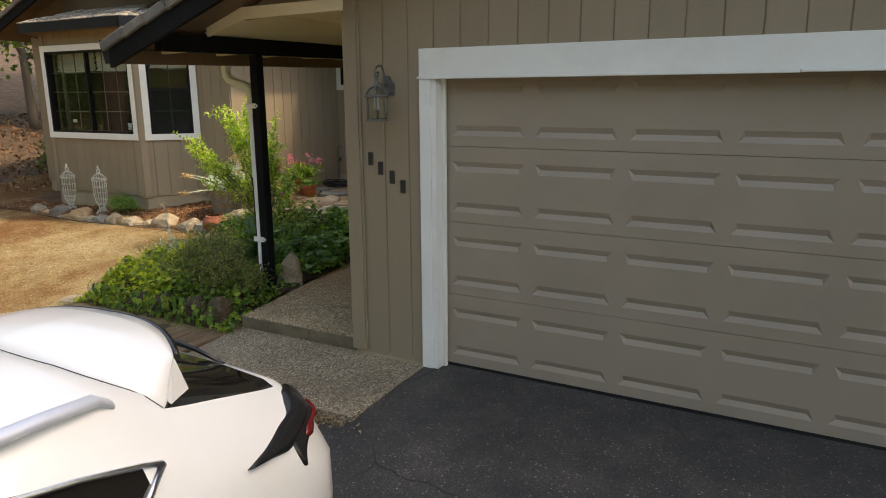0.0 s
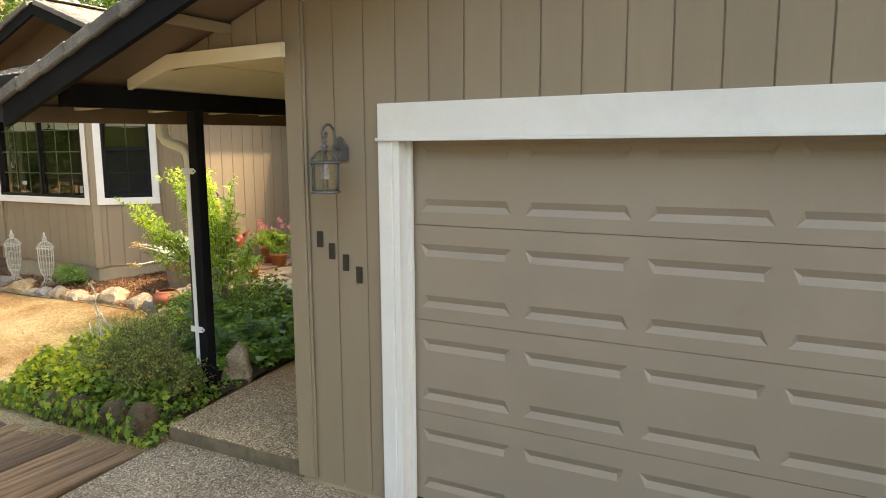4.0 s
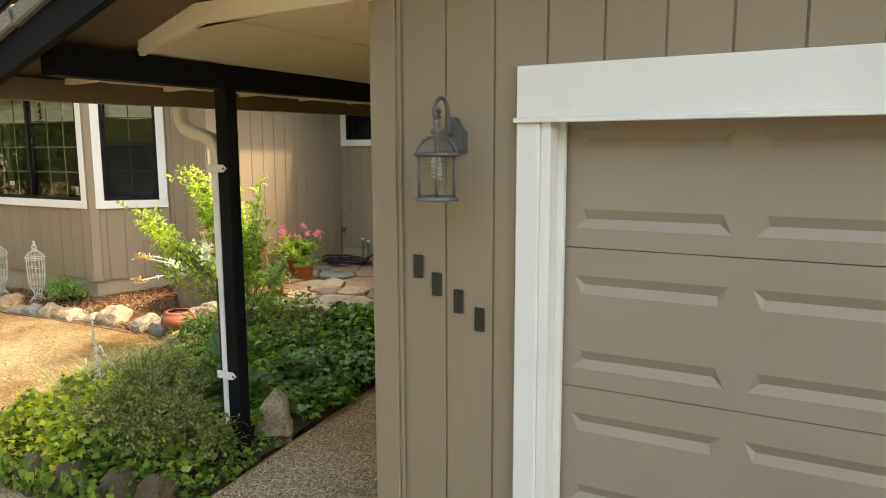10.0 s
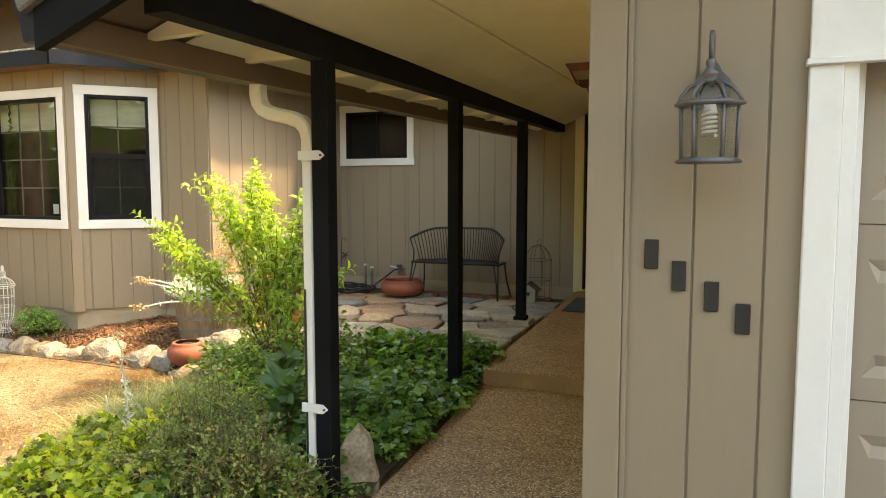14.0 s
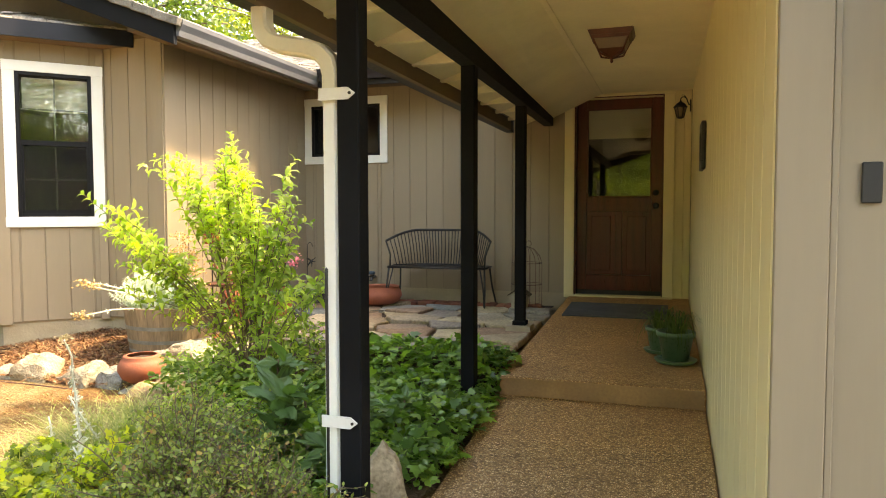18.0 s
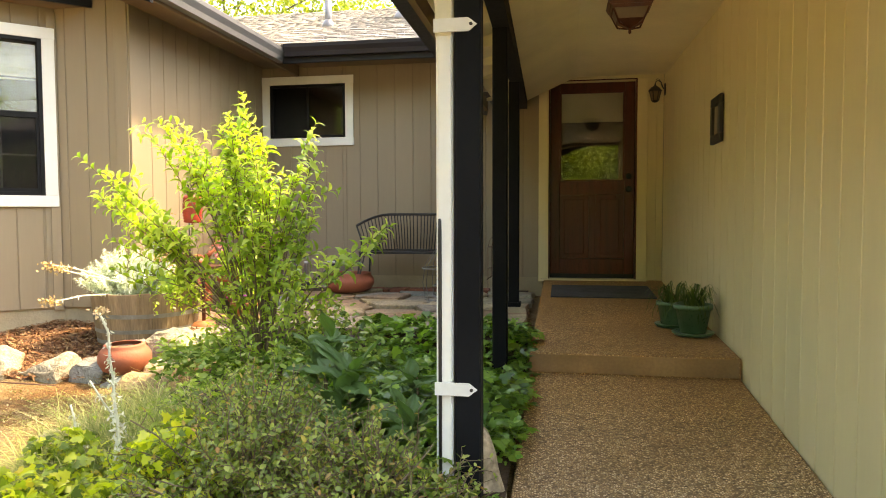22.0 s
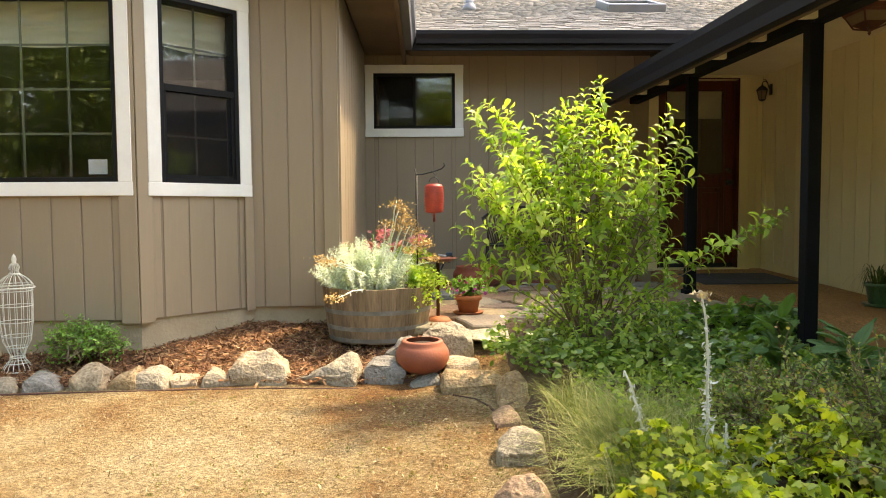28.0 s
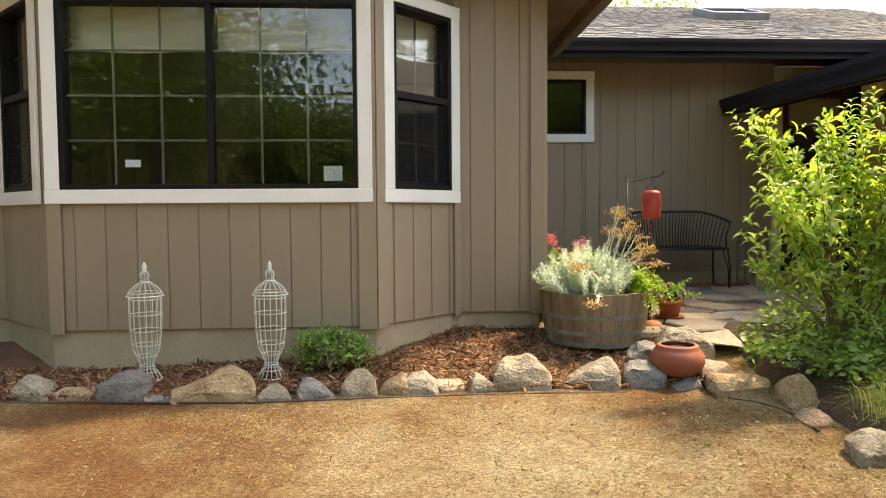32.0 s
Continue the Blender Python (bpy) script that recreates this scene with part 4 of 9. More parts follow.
# siding infill over the end board
gi = siding_wall("wall_porch_gable", "taupe grooved siding over the porch entry", (-4.30, 4.62), 0, 1.26, 2.62, 2.74, [], first=0.2)
for o in list(gi.children):
    bpy.data.objects.remove(o)
gib = bmesh.new()
prism(gib, [(-4.20, 2.60), (GX + 0.0, 2.66), (GX + 0.0, roof_z(GX) - 0.058), (-4.20, roof_z(-4.20) - 0.058)], "y", 4.60, 4.66)
gib.to_mesh(gi.data)
gib.free()
gi.matrix_basis = Matrix()
for i in range(6):
    xa, xb = -4.20 + 0.195 * i, -4.20 + 0.195 * (i + 1)
    part("board", prism(bmesh.new(), [(xa + 0.004, 2.62), (xb - 0.004, 2.64), (xb - 0.004, roof_z(xb) - 0.06), (xa + 0.004, roof_z(xa) - 0.06)], "y", 4.585, 4.599), siding, gi)

# beam and posts
beam = bmesh.new()
rows = []
for y, z in ((4.12, 2.36), (10.5, 2.44)):
    x = -4.40 - 0.02 * (y - 4.5)
    rows.append([beam.verts.new(p) for p in ((x - 0.05, y, z), (x + 0.05, y, z), (x + 0.05, y, z + 0.135), (x - 0.05, y, z + 0.135))])
for i in range(4):
    beam.faces.new([rows[0][i], rows[1][i], rows[1][(i + 1) % 4], rows[0][(i + 1) % 4]])
beam.faces.new(rows[0])
beam.faces.new(rows[1][::-1])
bmesh.ops.recalc_face_normals(beam, faces=beam.faces)
structure(part("beam_porch", beam, black_paint), "black-painted timber beam on the porch posts", "beam")


def porch_post(x, y, z0, z1, pier):
    p = thing("porch_post", pose(x, y, z0), "black-painted square timber porch post" + (" on a concrete pier" if pier else ""), "post", "posts of the porch")
    part("shaft", boxm(-0.0445, 0.0445, -0.0445, 0.0445, 0.06 if pier else -0.1, z1 - z0, 0.006), black_paint, p)
    if pier:
        part("base_bracket", boxm(-0.06, 0.06, -0.06, 0.06, 0.03, 0.07, 0.004), black_paint, p)
        bm = bmesh.new()
        lo = [bm.verts.new((sx * 0.13, sy * 0.13, -0.12)) for sx, sy in ((-1, -1), (1, -1), (1, 1), (-1, 1))]
        hi = [bm.verts.new((sx * 0.105, sy * 0.105, 0.032)) for sx, sy in ((-1, -1), (1, -1), (1, 1), (-1, 1))]
        bm.faces.new(hi)
        bm.faces.new(lo[::-1])
        for i in range(4):
            bm.faces.new([lo[i], lo[(i + 1) % 4], hi[(i + 1) % 4], hi[i]])
        part("pier", bm, pier_conc, p, "rough tan concrete pier")
    return p


porch_post(-4.403, 5.165, 0.25, 2.385, False)
porch_post(-4.456, 6.99, 0.40, 2.405, False)
porch_post(-4.50, 8.85, 0.46, 2.43, True)

# downspout
ds = thing("downspout", pose(-4.483, 5.165, 0.2), "cream-white metal downspout strapped to the porch post", "downspout")
def rect_tube(pts, w, d):
    bm = bmesh.new()
    rings = []
    for i, p in enumerate(pts):
        p = Vector(p)
        a, c = Vector(pts[min(i + 1, len(pts) - 1)]), Vector(pts[max(i - 1, 0)])
        t = (a - c).normalized()
        side = Vector((0, 1, 0))
        nrm = t.cross(side).normalized()
        rings.append([bm.verts.new(p + sx * w / 2 * nrm + sy * d / 2 * side) for sx, sy in ((-1, -0.7), (-0.7, -1), (0.7, -1), (1, -0.7), (1, 0.7), (0.7, 1), (-0.7, 1), (-1, 0.7))])
    for a, b in zip(rings, rings[1:]):
        for j in range(8):
            bm.faces.new([a[j], a[(j + 1) % 8], b[(j + 1) % 8], b[j]])
    bm.faces.new(rings[0][::-1])
    bm.faces.new(rings[-1])
    bmesh.ops.recalc_face_normals(bm, faces=bm.faces)
    return bm


el = [(-4.80, 5.19, 2.33), (-4.80, 5.19, 2.24), (-4.792, 5.19, 2.20), (-4.765, 5.19, 2.165), (-4.72, 5.19, 2.145), (-4.585, 5.17, 2.115), (-4.53, 5.165, 2.095), (-4.496, 5.165, 2.06), (-4.482, 5.165, 2.01), (-4.482, 5.165, 1.9)]
at_world(part("elbow", rect_tube(el, 0.068, 0.075), spout_cream, ds, "cream upper elbow"))
at_world(part("pipe", rect_tube([(-4.483, 5.165, 1.93), (-4.483, 5.165, 1.2), (-4.486, 5.165, 0.25)], 0.060, 0.07), white, ds, "white straight pipe, paint scuffed"))
for z in (1.930, 0.700):
    bm = bmesh.new()
    prism(bm, [(-4.516, z - 0.022), (-4.398, z - 0.022), (-4.370, z), (-4.398, z + 0.022), (-4.516, z + 0.022)], "y", 5.109, 5.118)
    st = part("strap", bm, plastic_white, ds, "white strap with a pointed end")
    at_world(st)
    bm = bmesh.new()
    lathe(bm, [(0.006, -0.002), (0.006, 0.002)], 8)
    sc = part("screw", bm, iron, st)
    at_world(sc, pose(-4.389, 5.107, z, 90, 0, 0))

for o in bpy.data.objects:
    if o.type == "MESH" and o.name.split(".")[0] in ("roof_garage_deck", "roof_porch_soffit", "roof_garage", "fascia_porch", "gutter_porch"):
        for v in o.data.vertices:
            v.co.z += SHEAR * (v.co.y - 3.98)


# ---- house wing with the bay ----
WX, WY, BY, MY = -7.555, 7.97, 7.36, 10.54
ZB = 0.53
bayR, bayRr, bayL, bayLl = (-8.815, BY), (-8.205, WY), (-10.945, BY), (-11.555, WY)
L45 = math.hypot(0.61, 0.61)
WZ0, WZ1 = 1.367, 2.79
FW = 0.092
siding_wall("wall_wing_front", "taupe-painted grooved siding of the house wing", (bayRr[0], WY), 0, WX - bayRr[0], ZB, 3.05, [], first=0.092, pitch=0.19)
siding_wall("wall_wing_left", "taupe-painted grooved siding left of the bay", (-12.15, WY), 0, bayLl[0] + 12.15, ZB, 3.05, [])
siding_wall("wall_bay_front", "taupe-painted siding of the bay window front", bayL, 0, bayR[0] - bayL[0], ZB, 2.985, [(bayL[0] * -1 - 10.945 + 0.09, 2.03, WZ0 + 0.09, WZ1 - 0.09)], first=0.165, pitch=0.2)
siding_wall("wall_bay_right", "taupe-painted siding of the angled bay side", bayR, 45, L45, ZB, 2.985, [(0.16, 0.75, WZ0 + 0.09, WZ1 - 0.09)], first=0.17, pitch=0.19)
siding_wall("wall_bay_left", "taupe-painted siding of the angled bay side", bayLl, -45, L45, ZB, 2.985, [(0.11, 0.70, WZ0 + 0.09, WZ1 - 0.09)], first=0.17, pitch=0.19)
siding_wall("wall_wing_side", "taupe-painted grooved siding facing the courtyard, partly sunlit", (WX, WY + 0.002), 90, MY - WY, ZB, 3.02, [], first=0.09, pitch=0.2065)
siding_wall("wall_main_front", "taupe-painted grooved siding of the house front", (WX, MY), 0, -4.33 - WX, ZB + 0.06, 3.05, [(0.11, 1.02, 2.18, 2.80)], first=0.15, pitch=0.2065)
siding_wall("wall_entry", "cream-white siding round the front door", (-4.33, MY + 0.002), 0, 1.30, 0.55, 2.95, [(0.10, 1.02, 0.55, 2.72)], first=0.2, paint=cream)
structure(part("wall_wing_far", boxm(-12.15, -12.01, WY + 0.14, 14.5, 0.2, 3.05), siding), "taupe siding of the far wing side", "wall")
structure(part("wall_back", boxm(-12.15, -2.9, 17.2, 17.34, 0.2, 3.05), siding), "taupe house back wall", "wall")
# corner boards
for n_, x0, x1, y0, y1 in (("trim_wing_corner", WX - 0.098, WX + 0.016, WY - 0.034, WY - 0.0145), ("trim_wing_corner_side", WX + 0.0145, WX + 0.034, WY - 0.02, WY + 0.085)):
    structure(part(n_, boxm(x0, x1, y0, y1, ZB - 0.02, 3.05, 0.003), siding), "taupe corner board of the wing", "trim")
for n_, o, a, u0, u1 in (("trim_bay_corner_a", bayR, 0, -0.11, 0.008), ("trim_bay_corner_b", bayR, 45, -0.004, 0.095), ("trim_bay_corner_c", bayL, 0, 0.0, 0.09), ("trim_bay_corner_d", bayRr, 45, -0.07, 0.0)):
    ob = structure(part(n_, boxm(u0, u1, -0.030, -0.0145, ZB - 0.02, 2.95, 0.002), siding), "taupe corner board of the bay", "trim")
    ob.matrix_basis = pose(o[0], o[1], 0, 0, 0, a)
# foundation
fo = bmesh.new()
prism(fo, [(-12.13, WY + 0.02), (bayLl[0], WY + 0.02), (bayL[0], BY + 0.02), (bayR[0], BY + 0.02), (bayRr[0], WY + 0.02), (WX - 0.02, WY + 0.02), (WX - 0.02, MY + 0.02), (-4.3, MY + 0.02), (-4.3, MY + 0.2), (-12.13, MY + 0.2)], "z", -0.1, ZB + 0.005)
structure(part("foundation", fo, concrete), "painted concrete foundation with dirt stains", "foundation")
structure(part("foundation_main", boxm(WX, -4.3, MY - 0.012, MY + 0.1, 0.2, ZB + 0.065), concrete), "painted concrete foundation of the house front", "foundation")

# rooms behind the panes, their dimness painted as near-black walls
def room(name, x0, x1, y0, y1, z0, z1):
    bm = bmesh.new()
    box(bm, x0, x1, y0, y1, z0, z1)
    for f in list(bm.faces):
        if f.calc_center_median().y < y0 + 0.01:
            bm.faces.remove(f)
    structure(part(name, bm, room_dark), "interior behind the window, its dimness put into a near-black colour", "room")


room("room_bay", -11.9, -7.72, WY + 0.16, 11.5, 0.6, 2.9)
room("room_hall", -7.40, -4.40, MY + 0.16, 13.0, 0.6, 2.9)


def pane(w, h):
    """A thin pane with two faces."""
    return boxm(-w / 2, w / 2, -0.002, 0.002, -h / 2, h / 2)


def window(name, label, m, w, h, kind):
    """w, h over the casing. Local x along the wall, -y outside, origin at the casing's lower left."""
    win = thing(name, m, label, "window", "", "structure")
    t = FW
    for bx in ((0, t, t, h - t), (w - t, w, t, h - t), (-0.004, w + 0.004, h - t, h), (-0.004, w + 0.004, 0, t)):
        part("casing", boxm(bx[0], bx[1], -0.036, -0.012, bx[2], bx[3], 0.003), white, win, "white-painted casing board")
    f = 0.036
    a, b, c, d = t - 0.004, w - t + 0.004, t - 0.004, h - t + 0.004
    for bx in ((a, a + f, c, d), (b - f, b, c, d), (a + f, b - f, c, c + f), (a + f, b - f, d - f, d)):
        part("window_frame", boxm(bx[0], bx[1], -0.028, 0.09, bx[2], bx[3], 0.003), frame_black, win, "black window frame")
    gw, gh = b - a - 2 * f, d - c - 2 * f
    x0, z0 = a + f, c + f
    def bar(x_0, x_1, z_0, z_1, y_0, y_1, mat, nm):
        return part(nm, boxm(x_0, x_1, y_0, y_1, z_0, z_1), mat, win)
    def glaze(x_0, x_1, z_0, z_1, y, screen=False):
        g = part("pane", pane(x_1 - x_0, z_1 - z_0), glass if kind == "slider" else window_glass, win)
        g.matrix_basis = pose((x_0 + x_1) / 2, y, (z_0 + z_1) / 2)
        g.visible_shadow = False
    if kind == "slider":
        mid = x0 + gw / 2
        bar(mid - 0.02, mid + 0.02, z0, z0 + gh, -0.016, 0.05, frame_black, "meeting_rail")
        for xa, xb in ((x0, mid - 0.02), (mid + 0.02, x0 + gw)):
            glaze(xa, xb, z0, z0 + gh, 0.03)
            for i in (1, 2):
                bar(xa + (xb - xa) * i / 3 - 0.007, xa + (xb - xa) * i / 3 + 0.007, z0, z0 + gh, 0.036, 0.044, muntin, "muntin")
            for i in (1, 2, 3):
                bar(xa, xb, z0 + gh * i / 4 - 0.007, z0 + gh * i / 4 + 0.007, 0.045, 0.053, muntin, "muntin")
    elif kind == "hung":
        zr = z0 + gh * 0.515
        bar(x0, x0 + gw, zr - 0.022, zr + 0.022, -0.02, 0.05, frame_black, "meeting_rail")
        glaze(x0, x0 + gw, zr + 0.02, z0 + gh, 0.045)
        glaze(x0, x0 + gw, z0, zr - 0.02, 0.028)
        bar(x0, x0 + 0.02, z0, zr, -0.012, 0.026, frame_black, "sash_stile")
        bar(x0 + gw - 0.02, x0 + gw, z0, zr, -0.012, 0.026, frame_black, "sash_stile")
        bar(x0, x0 + gw, z0, z0 + 0.025, -0.012, 0.026, frame_black, "sash_rail")
        part("insect_screen", boxm(x0 + 0.02, x0 + gw - 0.02, -0.004, -0.002, z0 + 0.025, zr - 0.022), insect_screen, win, "dark insect screen")
        for za, zb in ((z0, zr - 0.02), (zr + 0.02, z0 + gh)):
            bar(x0 + gw / 2 - 0.007, x0 + gw / 2 + 0.007, za, zb, 0.055, 0.063, muntin, "muntin")
            bar(x0, x0 + gw, (za + zb) / 2 - 0.007, (za + zb) / 2 + 0.007, 0.064, 0.072, muntin, "muntin")
    else:
        mid = x0 + gw * 0.5
        bar(mid - 0.014, mid + 0.014, z0, z0 + gh, -0.016, 0.045, frame_black, "meeting_rail")
        glaze(x0, mid - 0.012, z0, z0 + gh, 0.03)
        glaze(mid + 0.012, x0 + gw, z0, z0 + gh, 0.015)
        part("insect_screen", boxm(x0, mid - 0.014, -0.004, -0.002, z0, z0 + gh), insect_screen, win, "dark insect screen")
    return win


window("window_1", "wide black-framed sliding window with grey grids and white casing", pose(-10.945, BY, WZ0), 2.117, WZ1 - WZ0, "slider")
window("window_2", "black-framed single-hung window with white casing in the angled bay", pose(bayR[0] + 0.07 * 0.7071, bayR[1] + 0.07 * 0.7071, WZ0, 0, 0, 45), 0.78, WZ1 - WZ0 + 0.03, "hung")
window("window_3", "black-framed single-hung window with white casing in the angled bay", pose(bayLl[0] + 0.013 * 0.7071, bayLl[1] - 0.013 * 0.7071, WZ0, 0, 0, -45), 0.78, WZ1 - WZ0 + 0.03, "hung")
window("window_4", "small black-framed sliding window with white casing on the house front", pose(-7.54, MY, 2.086), 1.094, 0.797, "small")


def blind(m, w, h, folds):
    b = thing("roman_blind", m, "cream roman blind drawn half up behind the window", "blind")
    bm = bmesh.new()
    k = 14
    rows = []
    for i in range(k + 1):
        z = -h * i / k
        sag = -0.02 * math.sin(i * 2.4) if i > k - folds else 0.0
        row = []
        for j in range(9):
            u = w * j / 8
            row.append(bm.verts.new((u, 0.01 * math.sin(i * 1.7 + j) + sag, z - (0.02 * math.sin(math.pi * j / 8) if i == k else 0))))
        rows.append(row)
    for r0, r1 in zip(rows, rows[1:]):
        for j in range(8):
            f = bm.faces.new([r0[j], r0[j + 1], r1[j + 1], r1[j]])
            f.smooth = True
    geo = bmesh.ops.extrude_face_region(bm, geom=bm.faces[:])
    bmesh.ops.translate(bm, verts=[v for v in geo["geom"] if isinstance(v, bmesh.types.BMVert)], vec=(0, 0.006, 0))
    bmesh.ops.recalc_face_normals(bm, faces=bm.faces)
    part("cloth", bm, blind_cloth, b)
    part("head_rail", boxm(0, w, -0.015, 0.03, -0.005, 0.03), white, b)
    return b


blind(pose(-10.84, BY + 0.17, 2.70), 0.93, 0.30, 6)
blind(pose(-9.87, BY + 0.17, 2.70), 0.93, 0.30, 6)
blind(pose(bayR[0] + 0.05, bayR[1] + 0.24, 2.70, 0, 0, 45), 0.62, 0.28, 5)
for x, z, w, h in ((-9.16, 1.515, 0.125, 0.10), (-10.47, 1.61, 0.10, 0.05)):
    c_ = tagged(part("window_card", boxm(0, w, 0, 0.003, 0, h), card_paper), "white paper card standing inside the window", "card")
    c_.matrix_basis = pose(x, BY + 0.075, z)

# front door
fd = thing("door_1", pose(-4.235, 10.64, 0.60), "dark red mahogany front door with a large upper pane", "door", "", "structure")
DX0, DX1, DZ0, DZ1 = -4.222, -3.318, 0.60, 2.722
def dpart(nm, x0, x1, z0, z1, y0=10.63, y1=10.67, mat=None, bev=0.003, label=""):
    o = part(nm, boxm(x0, x1, y0, y1, z0, z1, bev), mat or door_wood, fd, label)
    return at_world(o)
dpart("stile", DX0, DX0 + 0.105, DZ0, DZ1)
dpart("stile", DX1 - 0.105, DX1, DZ0, DZ1)
dpart("rail", DX0 + 0.106, DX1 - 0.106, DZ1 - 0.10, DZ1)
dpart("rail", DX0 + 0.106, DX1 - 0.106, 1.50, 1.65)
dpart("rail", DX0 + 0.106, DX1 - 0.106, DZ0, DZ0 + 0.2)
dpart("mullion", -3.80, -3.73, DZ0 + 0.201, 1.499)
for x0, x1 in ((DX0 + 0.107, -3.801), (-3.729, DX1 - 0.107)):
    bm = bmesh.new()
    box(bm, x0, x1, 10.642, 10.66, DZ0 + 0.202, 1.498)
    box(bm, x0 + 0.05, x1 - 0.05, 10.634, 10.6425, DZ0 + 0.25, 1.45, 0.006)
    at_world(part("panel", bm, door_wood, fd))
gl = at_world(part("pane", boxm(DX0 + 0.107, DX1 - 0.107, 10.648, 10.652, 1.652, DZ1 - 0.102), door_glass, fd))
gl.visible_shadow = False
for x0, x1, z0, z1 in ((DX0 + 0.106, DX0 + 0.122, 1.651, DZ1 - 0.101), (DX1 - 0.122, DX1 - 0.106, 1.651, DZ1 - 0.101), (DX0 + 0.123, DX1 - 0.123, 1.651, 1.667), (DX0 + 0.123, DX1 - 0.123, DZ1 - 0.117, DZ1 - 0.101)):
    dpart("glazing_bead", x0, x1, z0, z1, 10.624, 10.646)
kn = bmesh.new()
lathe(kn, [(0.034, 0), (0.034, 0.008), (0.012, 0.012), (0.012, 0.04), (0.028, 0.05), (0.03, 0.062), (0.02, 0.072)], 16)
at_world(part("knob", kn, iron, fd, "black door knob"), pose(DX1 - 0.06, 10.63, 1.56, 90, 0, 0))
kn = bmesh.new()
lathe(kn, [(0.032, 0), (0.032, 0.012), (0.015, 0.016), (0.014, 0.024)], 16)
at_world(part("deadbolt", kn, iron, fd, "black deadbolt"), pose(DX1 - 0.06, 10.63, 1.70, 90, 0, 0))
dpart("sweep", DX0, DX1, DZ0 - 0.02, DZ0 + 0.03, 10.618, 10.631, rubber)
for n_, x0, x1, z0, z1 in (("trim_front_door_left", -4.345, -4.238, 0.55, 2.735), ("trim_front_door_right", -3.302, -3.195, 0.55, 2.735), ("trim_front_door_top", -4.35, -3.19, 2.736, 2.80)):
    structure(part(n_, boxm(x0, x1, MY - 0.034, MY - 0.013, z0, z1, 0.003), cream), "cream-white casing of the front door", "trim")
jb = bmesh.new()
box(jb, -4.24, -4.224, MY - 0.012, 10.70, 0.55, 2.74)
box(jb, -3.316, -3.30, MY - 0.012, 10.70, 0.55, 2.74)
box(jb, -4.24, -3.30, MY - 0.012, 10.70, 2.724, 2.742)
structure(part("trim_front_door_jamb", jb, door_wood), "dark red jamb of the front door", "trim")
structure(part("trim_sill", boxm(-4.33, -3.2, MY - 0.09, 10.72, 0.555, 0.582, 0.004), cream), "cream door sill", "trim")
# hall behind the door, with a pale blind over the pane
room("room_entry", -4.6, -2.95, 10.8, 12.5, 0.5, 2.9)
sh_ = tagged(part("door_blind", boxm(-4.1, -3.44, 10.70, 10.704, 2.3, 2.62), blind_cloth), "pale woven shade inside the door pane", "blind")

# ---- wing roof, pent roof over the bay, main roof ----
WR = 0.385
wing_eave, wing_ridge = -7.03, -9.95
def wing_z(x):
    return 3.035 + WR * (wing_eave - x) if x > wing_ridge else 3.035 + WR * (x - (2 * wing_ridge - wing_eave))
far_eave = 2 * wing_ridge - wing_eave
dk = bmesh.new()
zr = wing_z(wing_ridge)
ze = wing_z(wing_eave)
prism(dk, [(wing_eave, ze - 0.05), (wing_ridge, zr - 0.05), (far_eave, ze - 0.05), (far_eave, ze - 0.02), (wing_ridge, zr - 0.02), (wing_eave, ze - 0.02)], "y", 7.50, 14.0)
structure(part("roof_wing_deck", dk, soffit_brown), "brown boards under the wing roof", "roof")
cv = bmesh.new()
prism(cv, [(wing_eave + 0.03, ze - 0.018), (wing_ridge, zr - 0.018), (far_eave - 0.03, ze - 0.018), (far_eave - 0.03, ze + 0.02), (wing_ridge, zr + 0.02), (wing_eave + 0.03, ze + 0.02)], "y", 7.62, 14.0)
structure(part("roof_wing", cv, shake_mat), "brown wood-shake roof of the wing", "roof")
wrake = thing("roof_wing_rake", pose(wing_ridge, 7.5, 3.5), "dark barge boards of the wing gable with grey shingle edge", "roof edge", "", "structure")
for s in (1, -1):
    xe = wing_eave if s > 0 else far_eave
    at_world(part("barge_board", prism(bmesh.new(), [(xe, ze - 0.20), (wing_ridge, zr - 0.20), (wing_ridge, zr - 0.03), (xe, ze - 0.03)], "y", 7.47, 7.51), black_paint, wrake))
shw = bpy.data.meshes.new("rake_shingle")
b_ = boxm(0.0, 0.25, 0.0, 0.2, -0.05, 0.018, 0.006)
b_.to_mesh(shw)
b_.free()
shw.materials.append(rake_mat)
a_ = math.degrees(math.atan(WR))
pieces_of("rake_shingle", shw, [pose(wing_eave + 0.06 - 0.205 * i, 7.64, wing_z(wing_eave + 0.06 - 0.205 * i) + 0.01, 0, -(a_ - 2), 180) for i in range(14)] + [pose(far_eave - 0.06 + 0.205 * i, 7.44, wing_z(far_eave - 0.06 + 0.205 * i) + 0.01, 0, -(a_ - 2), 0) for i in range(14)], wrake)
gable = siding_wall("wall_wing_gable", "wing gable boards, deep eave shade put into their dark brown colour", (-12.15, WY), 0, 0.5, 3.0, 3.1, [])
for o in list(gable.children):
    bpy.data.objects.remove(o)
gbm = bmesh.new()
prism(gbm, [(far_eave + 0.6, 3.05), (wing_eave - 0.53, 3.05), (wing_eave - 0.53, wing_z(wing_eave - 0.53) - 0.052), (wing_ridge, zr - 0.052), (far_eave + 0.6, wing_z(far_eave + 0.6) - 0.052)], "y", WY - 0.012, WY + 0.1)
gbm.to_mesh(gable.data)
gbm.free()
# dark brown stands in for the deep shade under the gable overhang
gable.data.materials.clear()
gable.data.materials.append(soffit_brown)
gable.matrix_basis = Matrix()
